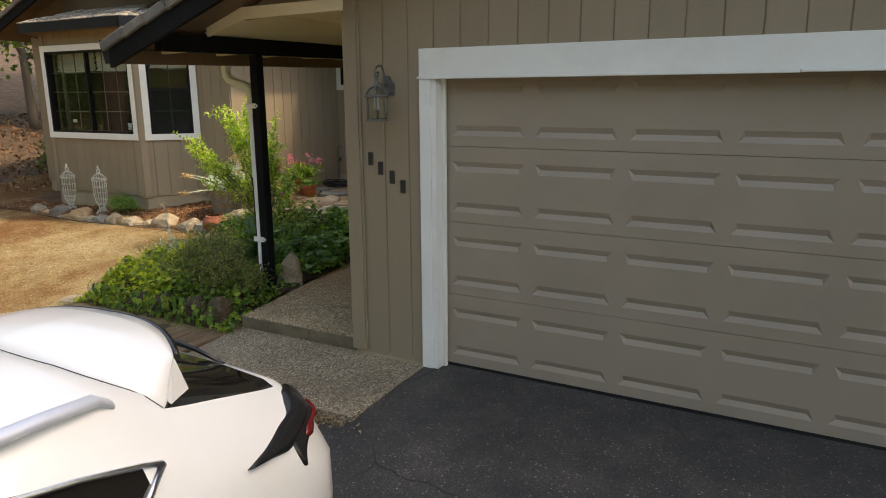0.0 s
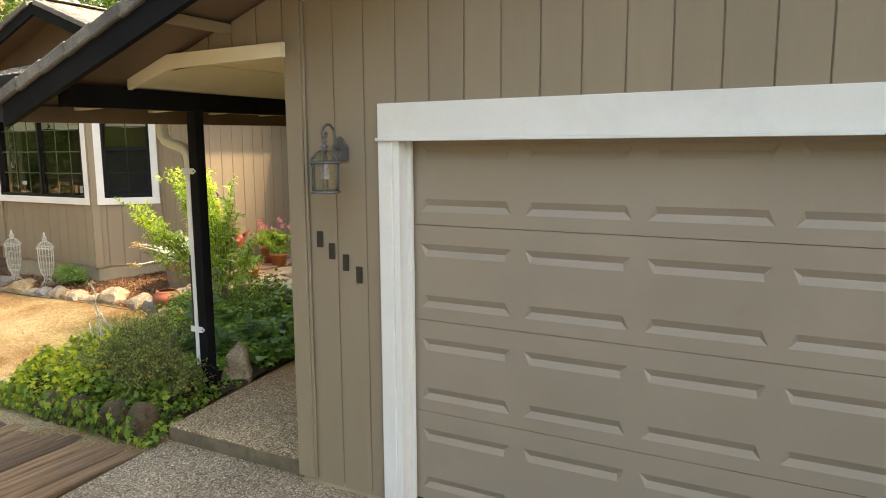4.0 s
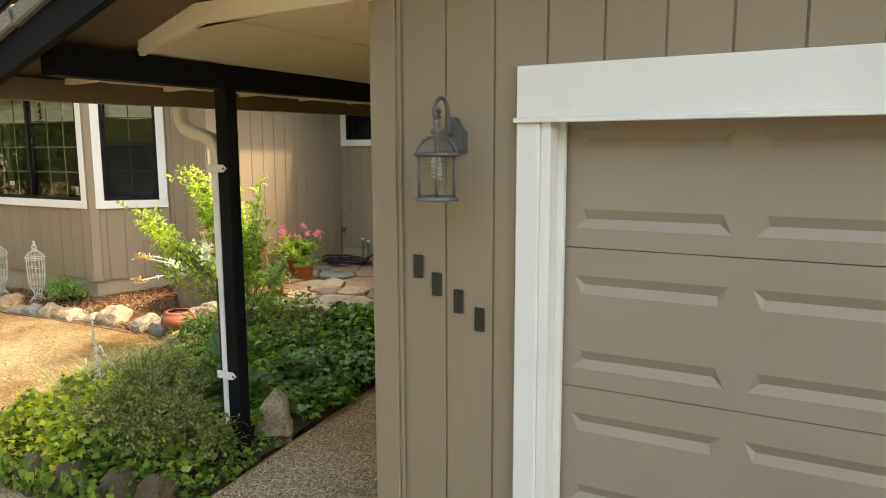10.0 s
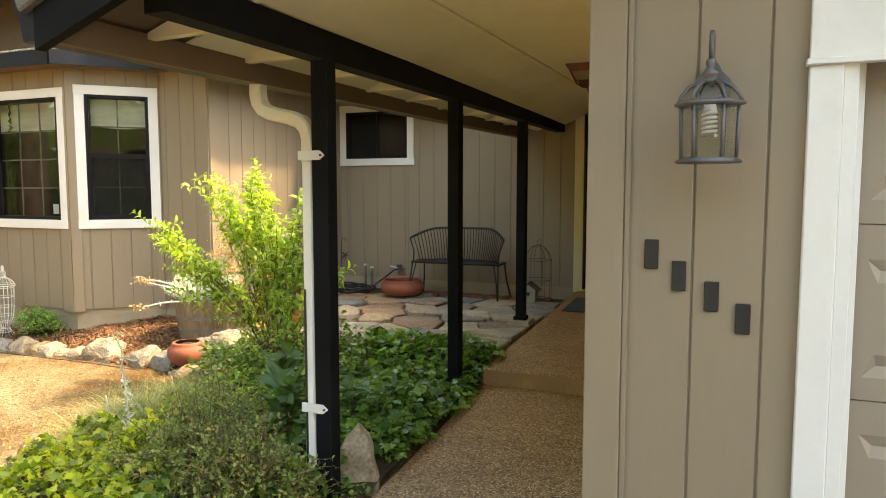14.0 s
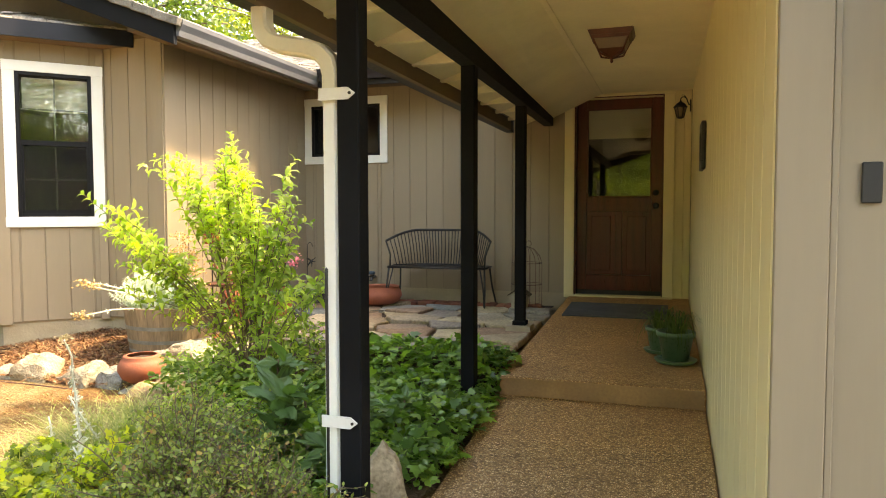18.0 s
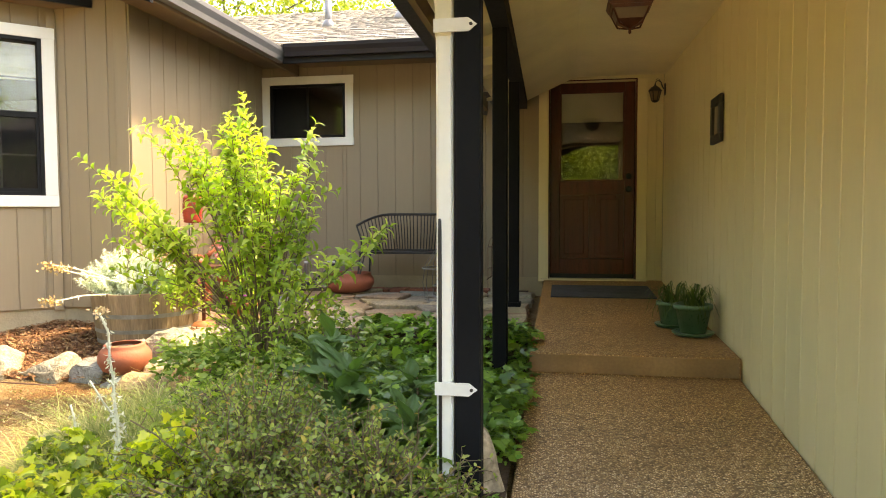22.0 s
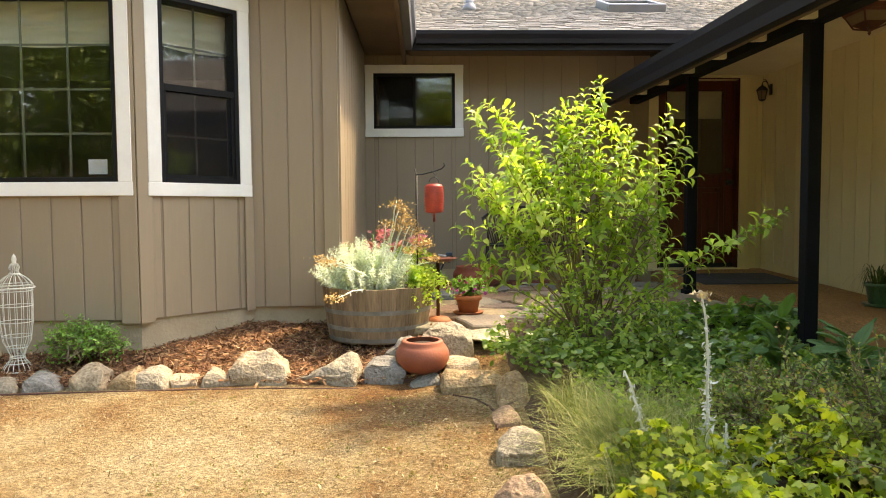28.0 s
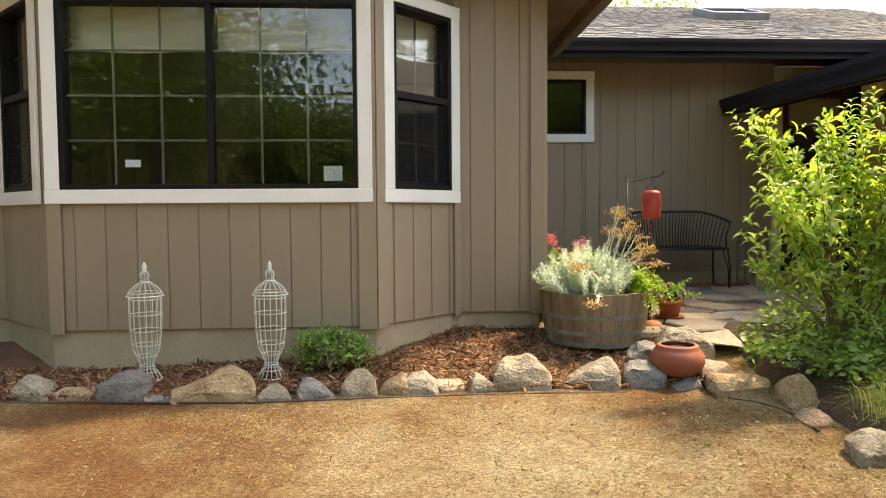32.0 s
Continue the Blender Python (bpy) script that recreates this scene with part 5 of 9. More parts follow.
gutter("gutter_wing", (wing_eave - 0.05, 7.50), (wing_eave - 0.05, 9.90), (1, 0), 2.905, gutter_grey, "weathered grey gutter of the wing eave", 0.125, 0.12)
structure(part("fascia_wing", boxm(wing_eave - 0.09, wing_eave - 0.052, 7.52, 10.5, 2.88, 3.03, 0.003), soffit_brown), "brown fascia of the wing eave", "fascia")
structure(part("soffit_wing", boxm(WX + 0.03, wing_eave - 0.095, 7.52, 10.5, 2.985, 3.0), soffit_brown), "brown soffit boards under the wing eave", "soffit")
# low hipped roof over the bay, its eave running parallel to the bay's three sides
pf = 7.12
BAY_EAVE = [(-11.894, WY), (-11.044, pf), (-8.716, pf), (-7.866, WY)]
BAY_TOP = [(-10.692, WY), (-9.068, WY)]
pent = bmesh.new()
lo_, hi_ = [pent.verts.new((x, y, 3.115)) for x, y in BAY_EAVE], [pent.verts.new((x, y, 3.365)) for x, y in BAY_TOP]
for f_ in ((lo_[1], lo_[2], hi_[1], hi_[0]), (lo_[2], lo_[3], hi_[1]), (lo_[0], lo_[1], hi_[0])):
    pent.faces.new(f_)
bmesh.ops.solidify(pent, geom=pent.faces[:], thickness=0.03)
structure(part("roof_pent", pent, soffit_brown), "boards of the low roof over the bay", "roof")
fp_ = bmesh.new()
for (xa, ya), (xb, yb) in zip(BAY_EAVE, BAY_EAVE[1:]):
    d_ = Vector((xb - xa, yb - ya)).normalized()
    o_ = Vector((d_.y, -d_.x))
    prism(fp_, [(xa + o_.x * 0.03, ya + o_.y * 0.03), (xb + o_.x * 0.03, yb + o_.y * 0.03), (xb, yb), (xa, ya)], "z", 2.975, 3.115)
structure(part("fascia_pent", fp_, gutter_black), "black fascia gutter round the bay roof", "fascia")
structure(part("soffit_pent", prism(bmesh.new(), BAY_EAVE, "z", 2.985, 2.998), soffit_brown), "brown soffit over the bay", "soffit")

# main roof
MR = 0.375
m_e, m_r = 9.86, 13.9
def main_z(y):
    return 3.075 + MR * (y - m_e)
md = bmesh.new()
prism(md, [(m_e, main_z(m_e) - 0.05), (m_r, main_z(m_r) - 0.05), (2 * m_r - m_e, main_z(m_e) - 0.05), (2 * m_r - m_e, main_z(m_e)), (m_r, main_z(m_r)), (m_e, main_z(m_e))], "x", -12.2, 3.9)
structure(part("roof_main", md, shake_mat), "brown wood-shake main roof", "roof")
structure(part("fascia_main", boxm(wing_eave + 0.02, 4.0, m_e - 0.02, m_e + 0.02, 2.89, 3.06, 0.003), gutter_black), "blue-black fascia of the main eave", "fascia")
gutter("gutter_main", (wing_eave + 0.07, m_e - 0.021), (-3.2, m_e - 0.021), (0, -1), 2.945, gutter_black, "blue-black gutter of the main eave", 0.12, 0.11)
structure(part("soffit_main", boxm(wing_eave, 3.9, m_e + 0.022, MY + 0.1, 2.985, 3.0), soffit_brown), "brown soffit boards of the main eave", "soffit")


# ---- planting and loose things ----
def fast_mesh(name, verts, tris, material, parent=None):
    me = bpy.data.meshes.new(name)
    verts, tris = np.asarray(verts, np.float32), np.asarray(tris, np.int32)
    me.vertices.add(len(verts))
    me.vertices.foreach_set("co", verts.ravel())
    me.loops.add(tris.size)
    me.loops.foreach_set("vertex_index", tris.ravel())
    me.polygons.add(len(tris))
    me.polygons.foreach_set("loop_start", np.arange(0, tris.size, 3, dtype=np.int32))
    me.update(calc_edges=True)
    me.materials.append(material)
    ob = new(name, me)
    if parent is not None:
        ob.parent = parent
    return ob


LANCE = (np.array([(0, 0, 0), (0.35, 0.21, 0.05), (0.35, -0.21, 0.05), (0.4, 0, 0), (0.72, 0.16, 0.02), (0.72, -0.16, 0.02), (0.75, 0, -0.03), (1, 0, -0.12)]), np.array([(0, 3, 1), (0, 2, 3), (3, 6, 4), (3, 4, 1), (3, 2, 5), (3, 5, 6), (6, 7, 4), (6, 5, 7)]))
IVY = (np.array([(0.36, 0, 0.0), (0.02, 0, 0.02), (-0.08, 0.26, -0.05), (0.16, 0.50, -0.10), (0.34, 0.27, 0.0), (0.62, 0.36, -0.07), (0.63, 0.17, 0), (1.0, 0, -0.12), (0.63, -0.17, 0), (0.62, -0.36, -0.07), (0.34, -0.27, 0), (0.16, -0.50, -0.10), (-0.08, -0.26, -0.05)]), np.array([(0, i, i % 12 + 1) for i in range(1, 13)]))
OVAL = (np.array([(0, 0, 0), (0.3, 0.26, 0.05), (0.3, -0.26, 0.05), (0.75, 0.22, 0.02), (0.75, -0.22, 0.02), (1, 0, -0.05), (0.5, 0, -0.02)]), np.array([(0, 6, 1), (0, 2, 6), (6, 3, 1), (6, 2, 4), (6, 5, 3), (6, 4, 5)]))
RHOMB = (np.array([(0, 0, 0), (0.45, 0.30, 0.08), (0.45, -0.30, 0.08), (1, 0, -0.02)]), np.array([(0, 2, 1), (1, 2, 3)]))
CHIP = (np.array([(0, 0.12, 0), (0, -0.12, 0), (1, 0.09, 0.06), (1, -0.12, 0.02), (0.5, 0, 0.1)]), np.array([(0, 1, 4), (1, 3, 4), (3, 2, 4), (2, 0, 4)]))

# a pointed leaf that rises from its stalk, folds along the midrib and arches down to the tip
ARCH = (np.array([(0, 0, 0), (0.24, 0.15, 0.17), (0.24, -0.15, 0.17), (0.26, 0, 0.12), (0.52, 0.19, 0.16), (0.52, -0.19, 0.16), (0.55, 0, 0.10), (0.78, 0.12, 0.03), (0.78, -0.12, 0.03), (0.80, 0, -0.03), (0.98, 0, -0.26)]), np.array([(0, 3, 1), (0, 2, 3), (1, 3, 4), (3, 6, 4), (3, 2, 5), (3, 5, 6), (4, 6, 7), (6, 9, 7), (6, 5, 8), (6, 8, 9), (7, 9, 10), (9, 8, 10)]))


def unit(v):
    return v / np.maximum(np.linalg.norm(v, axis=-1, keepdims=True), 1e-6)


def scatter(name, pos, axis, normal, size, form, material, parent=None, width=1.0):
    """Leaves: one form laid at each place along its axis, facing its normal."""
    pos, axis, normal = np.asarray(pos, float), unit(np.asarray(axis, float)), np.asarray(normal, float)
    side = unit(np.cross(normal, axis))
    nrm = np.cross(axis, side)
    fv, ft = form
    size = np.broadcast_to(np.asarray(size, float), (len(pos),))
    v = pos[:, None] + size[:, None, None] * (fv[None, :, 0:1] * axis[:, None] + width * fv[None, :, 1:2] * side[:, None] + fv[None, :, 2:3] * nrm[:, None])
    t = ft[None] + (np.arange(len(pos)) * len(fv))[:, None, None]
    return fast_mesh(name, v.reshape(-1, 3), t.reshape(-1, 3), material, parent)


def rand_dirs(r, n, up=0.0, spread=1.0):
    d = r.normal(size=(n, 3)) * spread
    d[:, 2] += up
    return unit(d)


def gz(p):
    return np.array([ground_z(x, y) for x, y in p])



# mulch bed before the wing
def mulch_z(x, y):
    return ground_z(x, y) + 0.022 + 0.012 * noise.noise((x * 4, y * 4, 7))


mx = [-11.9 + 0.12 * i for i in range(44)]
my = [6.75 + 0.075 * i for i in range(17)]
def bed_edge(x, y):
    """The bed's front edge bends back at its right end."""
    return (x, y, mulch_z(x, y) - (0.1 if y < 6.78 or (x > -6.75 and y < 6.9) else 0.0))
vs = [bed_edge(x, y) for y in my for x in mx]
nx = len(mx)
fs = [(j * nx + i, j * nx + i + 1, (j + 1) * nx + i + 1, (j + 1) * nx + i) for j in range(len(my) - 1) for i in range(nx - 1)]
mulch = structure(raw("ground_mulch", vs, fs, mulch_base, None, True), "red-brown bark mulch bed along the bay", "mulch bed")
r = np.random.default_rng(11)
n = 34000
xy = np.stack([r.uniform(-11.8, -6.75, n), r.uniform(6.79, 7.95, n)], 1)
front = np.where(xy[:, 0] > -8.8, np.where(xy[:, 0] > -8.2, 7.95, 7.36 + (xy[:, 0] + 8.815)), 7.36)
xy = xy[xy[:, 1] < np.clip(front, 7.34, 7.95)]
n = len(xy)
pz = np.array([mulch_z(x, y) for x, y in xy]) + r.uniform(0.0, 0.018, n)
ax = rand_dirs(r, n, 0.0)
ax[:, 2] *= 0.35
tagged(scatter("bark_chips", np.c_[xy, pz], ax, rand_dirs(r, n, 2.0), r.uniform(0.012, 0.044, n) * r.choice([0.6, 1.0, 1.3], n), CHIP, chip_mat, None, 1.0), "loose red-brown bark chips on the mulch bed", "bark chips", "", "stuff")

# straw and leaf bits on the yard
n = 90000
xy = np.stack([r.uniform(-11.5, -5.9, n), r.uniform(3.7, 6.76, n)], 1)
thick = np.array([noise.noise((x * 0.9, y * 0.9, 3.0)) + 0.5 * noise.noise((x * 3.1, y * 3.1, 6.0)) for x, y in xy])
xy = xy[thick + r.normal(size=n) * 0.25 - 0.25 * np.clip(-8.2 - xy[:, 0], 0, 2) > -0.05]
xy = xy[(xy[:, 0] < -6.5) | (xy[:, 1] < 4.3)]
n = len(xy)
ax = rand_dirs(r, n)
ax[:, 2] *= 0.25
tagged(scatter("straw_litter", np.c_[xy, gz(xy) + 0.006], ax, rand_dirs(r, n, 2.5), r.uniform(0.006, 0.016, n) * r.choice([0.7, 1.0, 1.8], n), CHIP, litter_mat, None, 0.55), "dry straw and leaf bits on the yard", "litter", "", "stuff")
n = 700
xy = np.stack([r.normal(size=700) * 0.5 - 6.85, r.normal(size=700) * 0.6 + 5.9], 1)
xy = xy[(xy[:, 0] < -6.45) & (xy[:, 1] < 6.66)]
n = len(xy)
tagged(scatter("fallen_leaves", np.c_[xy, gz(xy) + 0.012], rand_dirs(r, n), rand_dirs(r, n, 1.6), r.uniform(0.009, 0.024, n), OVAL, dry_leaf, None, 1.1), "dry brown leaves fallen beside the bed stones", "fallen leaves", "", "stuff")
n = 2000
xy = np.stack([r.uniform(-11.0, -6.4, n), r.uniform(4.3, 6.6, n)], 1)
tuft = np.array([noise.noise((x * 1.1, y * 1.1, 5.0)) for x, y in xy])
xy = np.repeat(xy[tuft > 0.02][::2], 9, 0)
xy = xy + r.normal(size=xy.shape) * 0.013
n = len(xy)
tagged(scatter("weed_sprouts", np.c_[xy, gz(xy)], rand_dirs(r, n, 0.9), rand_dirs(r, n, 0.5), r.uniform(0.008, 0.019, n), RHOMB, weed_leaf, None, 0.6), "small green weed sprouts in the straw", "weeds", "", "stuff")

# metal edging strip
ed = bmesh.new()
tube(ed, [(-11.2, 6.79, 0.206), (-10.17, 6.73, 0.206), (-9.5, 6.68, 0.204), (-8.87, 6.71, 0.205), (-8.2, 6.74, 0.206), (-7.74, 6.74, 0.205), (-7.30, 6.74, 0.198)], 0.0085, 6)
tube(ed, [(-6.74, 6.58, 0.196), (-6.62, 6.50, 0.193), (-6.55, 6.34, 0.193), (-6.52, 6.18, 0.188), (-6.55, 5.99, 0.18)], 0.007, 6)
tagged(part("edging_strip", ed, surface("rusty_edging", (0.075, 0.032, 0.02), 0.3, 8, 60, 0.8)), "rust-brown edging strip along the bed stones", "edging", "", "structure")


def rock_mesh(seed, sx, sy, sz, mat, k=26):
    """A split stone: a few flat cleavage faces cut from a boxy form, edges chipped a little."""
    rr = random.Random(seed)
    lean = rr.uniform(-0.3, 0.3)
    bm = bmesh.new()
    for _ in range(k):
        v = Vector((rr.gauss(0, 1), rr.gauss(0, 1), rr.gauss(0, 1))).normalized()
        q = (abs(v.x) ** 2.8 + abs(v.y) ** 2.8 + abs(v.z) ** 2.8) ** (1 / 2.8)
        s = rr.uniform(0.78, 1.0) / q
        up = max(0.0, v.z)
        bm.verts.new(((v.x * (1 - 0.42 * up) + lean * up) * sx * s, v.y * (1 - 0.3 * up) * sy * s, v.z * sz * s))
    res = bmesh.ops.convex_hull(bm, input=bm.verts[:])
    bmesh.ops.delete(bm, geom=[g for g in res["geom_interior"] if isinstance(g, bmesh.types.BMVert)], context="VERTS")
    bmesh.ops.dissolve_limit(bm, angle_limit=radians(24), verts=bm.verts, edges=bm.edges)
    bmesh.ops.bevel(bm, geom=bm.edges[:], offset=min(sx, sy, sz) * 0.07, segments=1, affect="EDGES", profile=0.6)
    bmesh.ops.triangulate(bm, faces=bm.faces)
    for _ in range(2):
        bmesh.ops.subdivide_edges(bm, edges=[e for e in bm.edges if e.calc_length() > 0.04], cuts=1)
        bmesh.ops.triangulate(bm, faces=[f for f in bm.faces if len(f.verts) > 3])
    for v in bm.verts:
        v.co += 0.10 * min(sx, sy, sz) * noise.noise_vector(v.co * 9 + Vector((seed, 0, 0))) + 0.035 * min(sx, sy, sz) * noise.noise_vector(v.co * 38 + Vector((0, seed, 0)))
    return bm


def stone_mat(name, c, patch):
    return piece_mat(name, [(0.0, tuple(v * 0.92 for v in c)), (1.0, tuple(v * 1.08 for v in c))], scale=6, fine=60, bmp=0.9, dist=0.012, patch=patch)


STONE_MATS = {"pale": stone_mat("pale_stone", (0.37, 0.325, 0.245), (0.26, 0.22, 0.16)), "cream": stone_mat("cream_stone", (0.45, 0.37, 0.26), (0.33, 0.235, 0.14)),
              "blue": stone_mat("blue_grey_stone", (0.27, 0.265, 0.24), (0.20, 0.187, 0.16)), "tan": stone_mat("tan_stone", (0.44, 0.32, 0.18), (0.34, 0.215, 0.105)),
              "dark": stone_mat("dark_grey_stone", (0.24, 0.225, 0.20), (0.17, 0.15, 0.125)), "brown": stone_mat("brown_stone", (0.34, 0.235, 0.15), (0.25, 0.16, 0.10))}


# front outlines of split stones: share of the width, share of the height
OUTLINES = {"dome": ((-0.5, 0.0), (-0.47, 0.5), (-0.22, 0.93), (0.12, 1.0), (0.40, 0.66), (0.5, 0.12)),
            "wedge": ((-0.5, 0.0), (-0.48, 0.30), (-0.05, 0.68), (0.24, 1.0), (0.40, 0.80), (0.5, 0.22)),
            "peak": ((-0.5, 0.0), (-0.36, 0.72), (-0.20, 1.0), (0.10, 0.82), (0.46, 0.25), (0.5, 0.0)),
            "block": ((-0.5, 0.05), (-0.46, 0.70), (-0.30, 1.0), (0.18, 0.96), (0.46, 0.62), (0.5, 0.10)),
            "slab": ((-0.5, 0.25), (-0.49, 0.80), (-0.40, 1.0), (0.42, 0.90), (0.5, 0.70), (0.44, 0.0)),
            "lean": ((-0.5, 0.0), (-0.5, 0.55), (-0.32, 1.0), (-0.12, 0.97), (0.40, 0.35), (0.5, 0.0))}


def split_stone(seed, w, d, h, outline):
    """A stone cut to an outline: front face sloping back, flat facets, chipped edges. Origin under its front foot."""
    rr = random.Random(seed)
    w, h = w * 0.95, h * 0.84
    bm = bmesh.new()
    for y, sc, top in ((0.0, 0.86, 0.34), (0.07, 0.99, 0.66), (0.36, 1.0, 0.96), (0.60, 0.92, 1.0), (1.0, 0.66, 0.6)):
        for u, v in OUTLINES[outline]:
            v2 = min(v, top + 0.12 * rr.random())
            bm.verts.new((w * (u * sc + rr.uniform(-0.03, 0.03)), d * (y + rr.uniform(-0.03, 0.03)) + 0.12 * d * v2, h * v2 * rr.uniform(0.93, 1.0)))
        bm.verts.new((w * 0.45 * sc, d * y, -0.05))
        bm.verts.new((-w * 0.45 * sc, d * y, -0.05))
    res = bmesh.ops.convex_hull(bm, input=bm.verts[:])
    bmesh.ops.delete(bm, geom=[g for g in res["geom_interior"] if isinstance(g, bmesh.types.BMVert)], context="VERTS")
    bmesh.ops.dissolve_limit(bm, angle_limit=radians(15), verts=bm.verts, edges=bm.edges)
    bmesh.ops.bevel(bm, geom=bm.edges[:], offset=min(w, d, h) * 0.08, segments=2, affect="EDGES", profile=0.6)
    bmesh.ops.triangulate(bm, faces=bm.faces)
    for _ in range(2):
        bmesh.ops.subdivide_edges(bm, edges=[e for e in bm.edges if e.calc_length() > 0.03], cuts=1)
        bmesh.ops.triangulate(bm, faces=[f for f in bm.faces if len(f.verts) > 3])
    q = min(w, d, h)
    for v in bm.verts:
        v.co += 0.11 * q * noise.noise_vector(v.co * 10 + Vector((seed, 0, 0))) + 0.03 * q * noise.noise_vector(v.co * 42 + Vector((0, seed, 0)))
    for f in bm.faces:
        f.smooth = f.calc_area() < 1e-5
    return bm


def border_stone(seed, x, y, w, h, mat, label, d=None, outline="dome", turn=None):
    ob = part("border_stone", split_stone(seed, w, d or min(0.26, 0.10 + w * 0.45), h, outline), mat)
    ob.matrix_basis = pose(x, y, ground_z(x, y) - 0.004, 0, 0, random.Random(seed).uniform(-12, 12) if turn is None else turn)
    return tagged(ob, label, "stone", "stones along the bed")


# x, front y, width, height, colour, material, outline
STONES = ((-10.83, 6.80, 0.24, 0.17, "pale grey", "pale", "lean"), (-10.58, 6.79, 0.24, 0.07, "tan", "tan", "slab"), (-10.31, 6.79, 0.34, 0.19, "dark grey", "dark", "dome"), (-10.05, 6.76, 0.20, 0.055, "blue-grey", "blue", "slab"),
          (-9.74, 6.73, 0.51, 0.23, "tan and dark", "tan", "wedge"), (-9.38, 6.70, 0.20, 0.105, "grey", "pale", "dome"), (-9.15, 6.73, 0.23, 0.145, "blue-grey", "blue", "lean"), (-8.90, 6.74, 0.235, 0.18, "cream", "cream", "dome"),
          (-8.70, 6.75, 0.20, 0.165, "brown", "tan", "wedge"), (-8.55, 6.75, 0.25, 0.155, "pale", "pale", "dome"), (-8.34, 6.78, 0.18, 0.085, "tan", "cream", "slab"), (-8.15, 6.77, 0.20, 0.13, "grey", "pale", "peak"),
          (-7.91, 6.79, 0.42, 0.245, "cream-white", "cream", "dome"), (-7.47, 6.79, 0.37, 0.215, "pale grey", "pale", "wedge"), (-7.15, 6.79, 0.28, 0.185, "blue-grey", "blue", "block"), (-6.89, 6.74, 0.20, 0.10, "blue-grey", "blue", "wedge"),
          (-6.61, 6.60, 0.38, 0.145, "flat tan", "tan", "slab"), (-6.68, 6.84, 0.25, 0.16, "flat pale tan", "cream", "slab"), (-6.41, 6.33, 0.21, 0.225, "tan upright", "tan", "dome"), (-6.48, 6.05, 0.15, 0.10, "brown", "brown", "wedge"),
          (-6.47, 5.60, 0.24, 0.19, "grey", "pale", "dome"), (-6.54, 5.09, 0.24, 0.22, "grey-brown", "brown", "dome"), (-6.30, 4.60, 0.22, 0.15, "pale grey", "pale", "block"), (-6.12, 4.50, 0.20, 0.13, "rust-brown", "brown", "peak"), (-6.44, 4.40, 0.20, 0.05, "flat grey", "pale", "slab"))
for i, (x, y, w, h, c, m_, form_) in enumerate(STONES):
    border_stone(100 + i, x, y, w, h, STONE_MATS[m_], f"{c} angular stone edging the bed, sunlit", None, form_)
fs_0 = border_stone(390, -4.42, 3.52, 0.26, 0.07, STONE_MATS["dark"], "flat dark stone at the corner of the slab")
fs_0.location.z = -0.17
bs = tagged(part("boulder", split_stone(31, 0.47, 0.32, 0.345, "dome"), STONE_MATS["pale"]), "large pale angular boulder beside the barrel planter", "boulder")
bs.matrix_basis = pose(-6.78, 7.08, 0.235, 0, 0, -8)
bs = tagged(part("boulder", split_stone(33, 0.30, 0.22, 0.24, "dome"), STONE_MATS["blue"]), "low grey boulder leaning on the larger one", "boulder")
bs.matrix_basis = pose(-7.01, 7.08, 0.235, 0, 0, 6)
bs = tagged(part("boulder", split_stone(47, 0.29, 0.20, 0.50, "peak"), tan_rock), "upright tan boulder leaning beside the porch post", "boulder")
bs.matrix_basis = pose(-4.42, 5.42, 0.10, 0, 10, 25)
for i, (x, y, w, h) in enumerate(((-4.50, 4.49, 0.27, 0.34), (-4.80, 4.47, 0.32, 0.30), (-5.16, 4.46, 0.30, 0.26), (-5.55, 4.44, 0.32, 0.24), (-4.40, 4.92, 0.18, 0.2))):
    border_stone(300 + i, x, y, w, h, dark_brown_rock, "dark brown boulder under the ivy by the boardwalk")

# bed soil
def bed_z(x, y):
    return ground_z(x, y) + 0.03 + 0.05 * smooth(4.5, 5.2, y) + 0.02 * noise.noise((x * 3, y * 3, 2))


bx = [-6.40 + 0.1 * i for i in range(22)]
by = [4.60 + 0.1 * i for i in range(30)]
structure(sheet("ground_bed", bx, by, lambda x, y: bed_z(x, y) - (0.12 if x < -6.35 or y < 4.65 else 0), bed_soil), "dark planting-bed soil under the ivy", "planting bed")

# patio base and flagstones
patio = structure(sheet("patio", [-7.45 + 0.3 * i for i in range(11)], [7.45 + 0.31 * i for i in range(11)], lambda x, y: 0.425 + 0.018 * (y - 7.5) / 3, bed_soil), "irregular flagstone patio in tan, rust and blue-grey", "patio")


def voronoi_cells(x0, x1, y0, y1, nx, ny, rr):
    seeds = [(x0 + (i + 0.5 + rr.uniform(-0.42, 0.42)) * (x1 - x0) / nx, y0 + (j + 0.5 + rr.uniform(-0.42, 0.42)) * (y1 - y0) / ny) for i in range(nx) for j in range(ny)]
    for a in seeds:
        poly = [Vector(p) for p in ((x0, y0), (x1, y0), (x1, y1), (x0, y1))]
        for b in seeds:
            if a == b or abs(a[0] - b[0]) + abs(a[1] - b[1]) > 2.2:
                continue
            mid, nr = Vector(((a[0] + b[0]) / 2, (a[1] + b[1]) / 2)), Vector((b[0] - a[0], b[1] - a[1]))
            out = []
            for p, q in zip(poly, poly[1:] + poly[:1]):
                dp, dq = (p - mid).dot(nr), (q - mid).dot(nr)
                if dp <= 0:
                    out.append(p)
                if (dp < 0 < dq) or (dq < 0 < dp):
                    out.append(p + (q - p) * (dp / (dp - dq)))
            poly = out
            if len(poly) < 3:
                break
        if len(poly) >= 3:
            yield a, poly


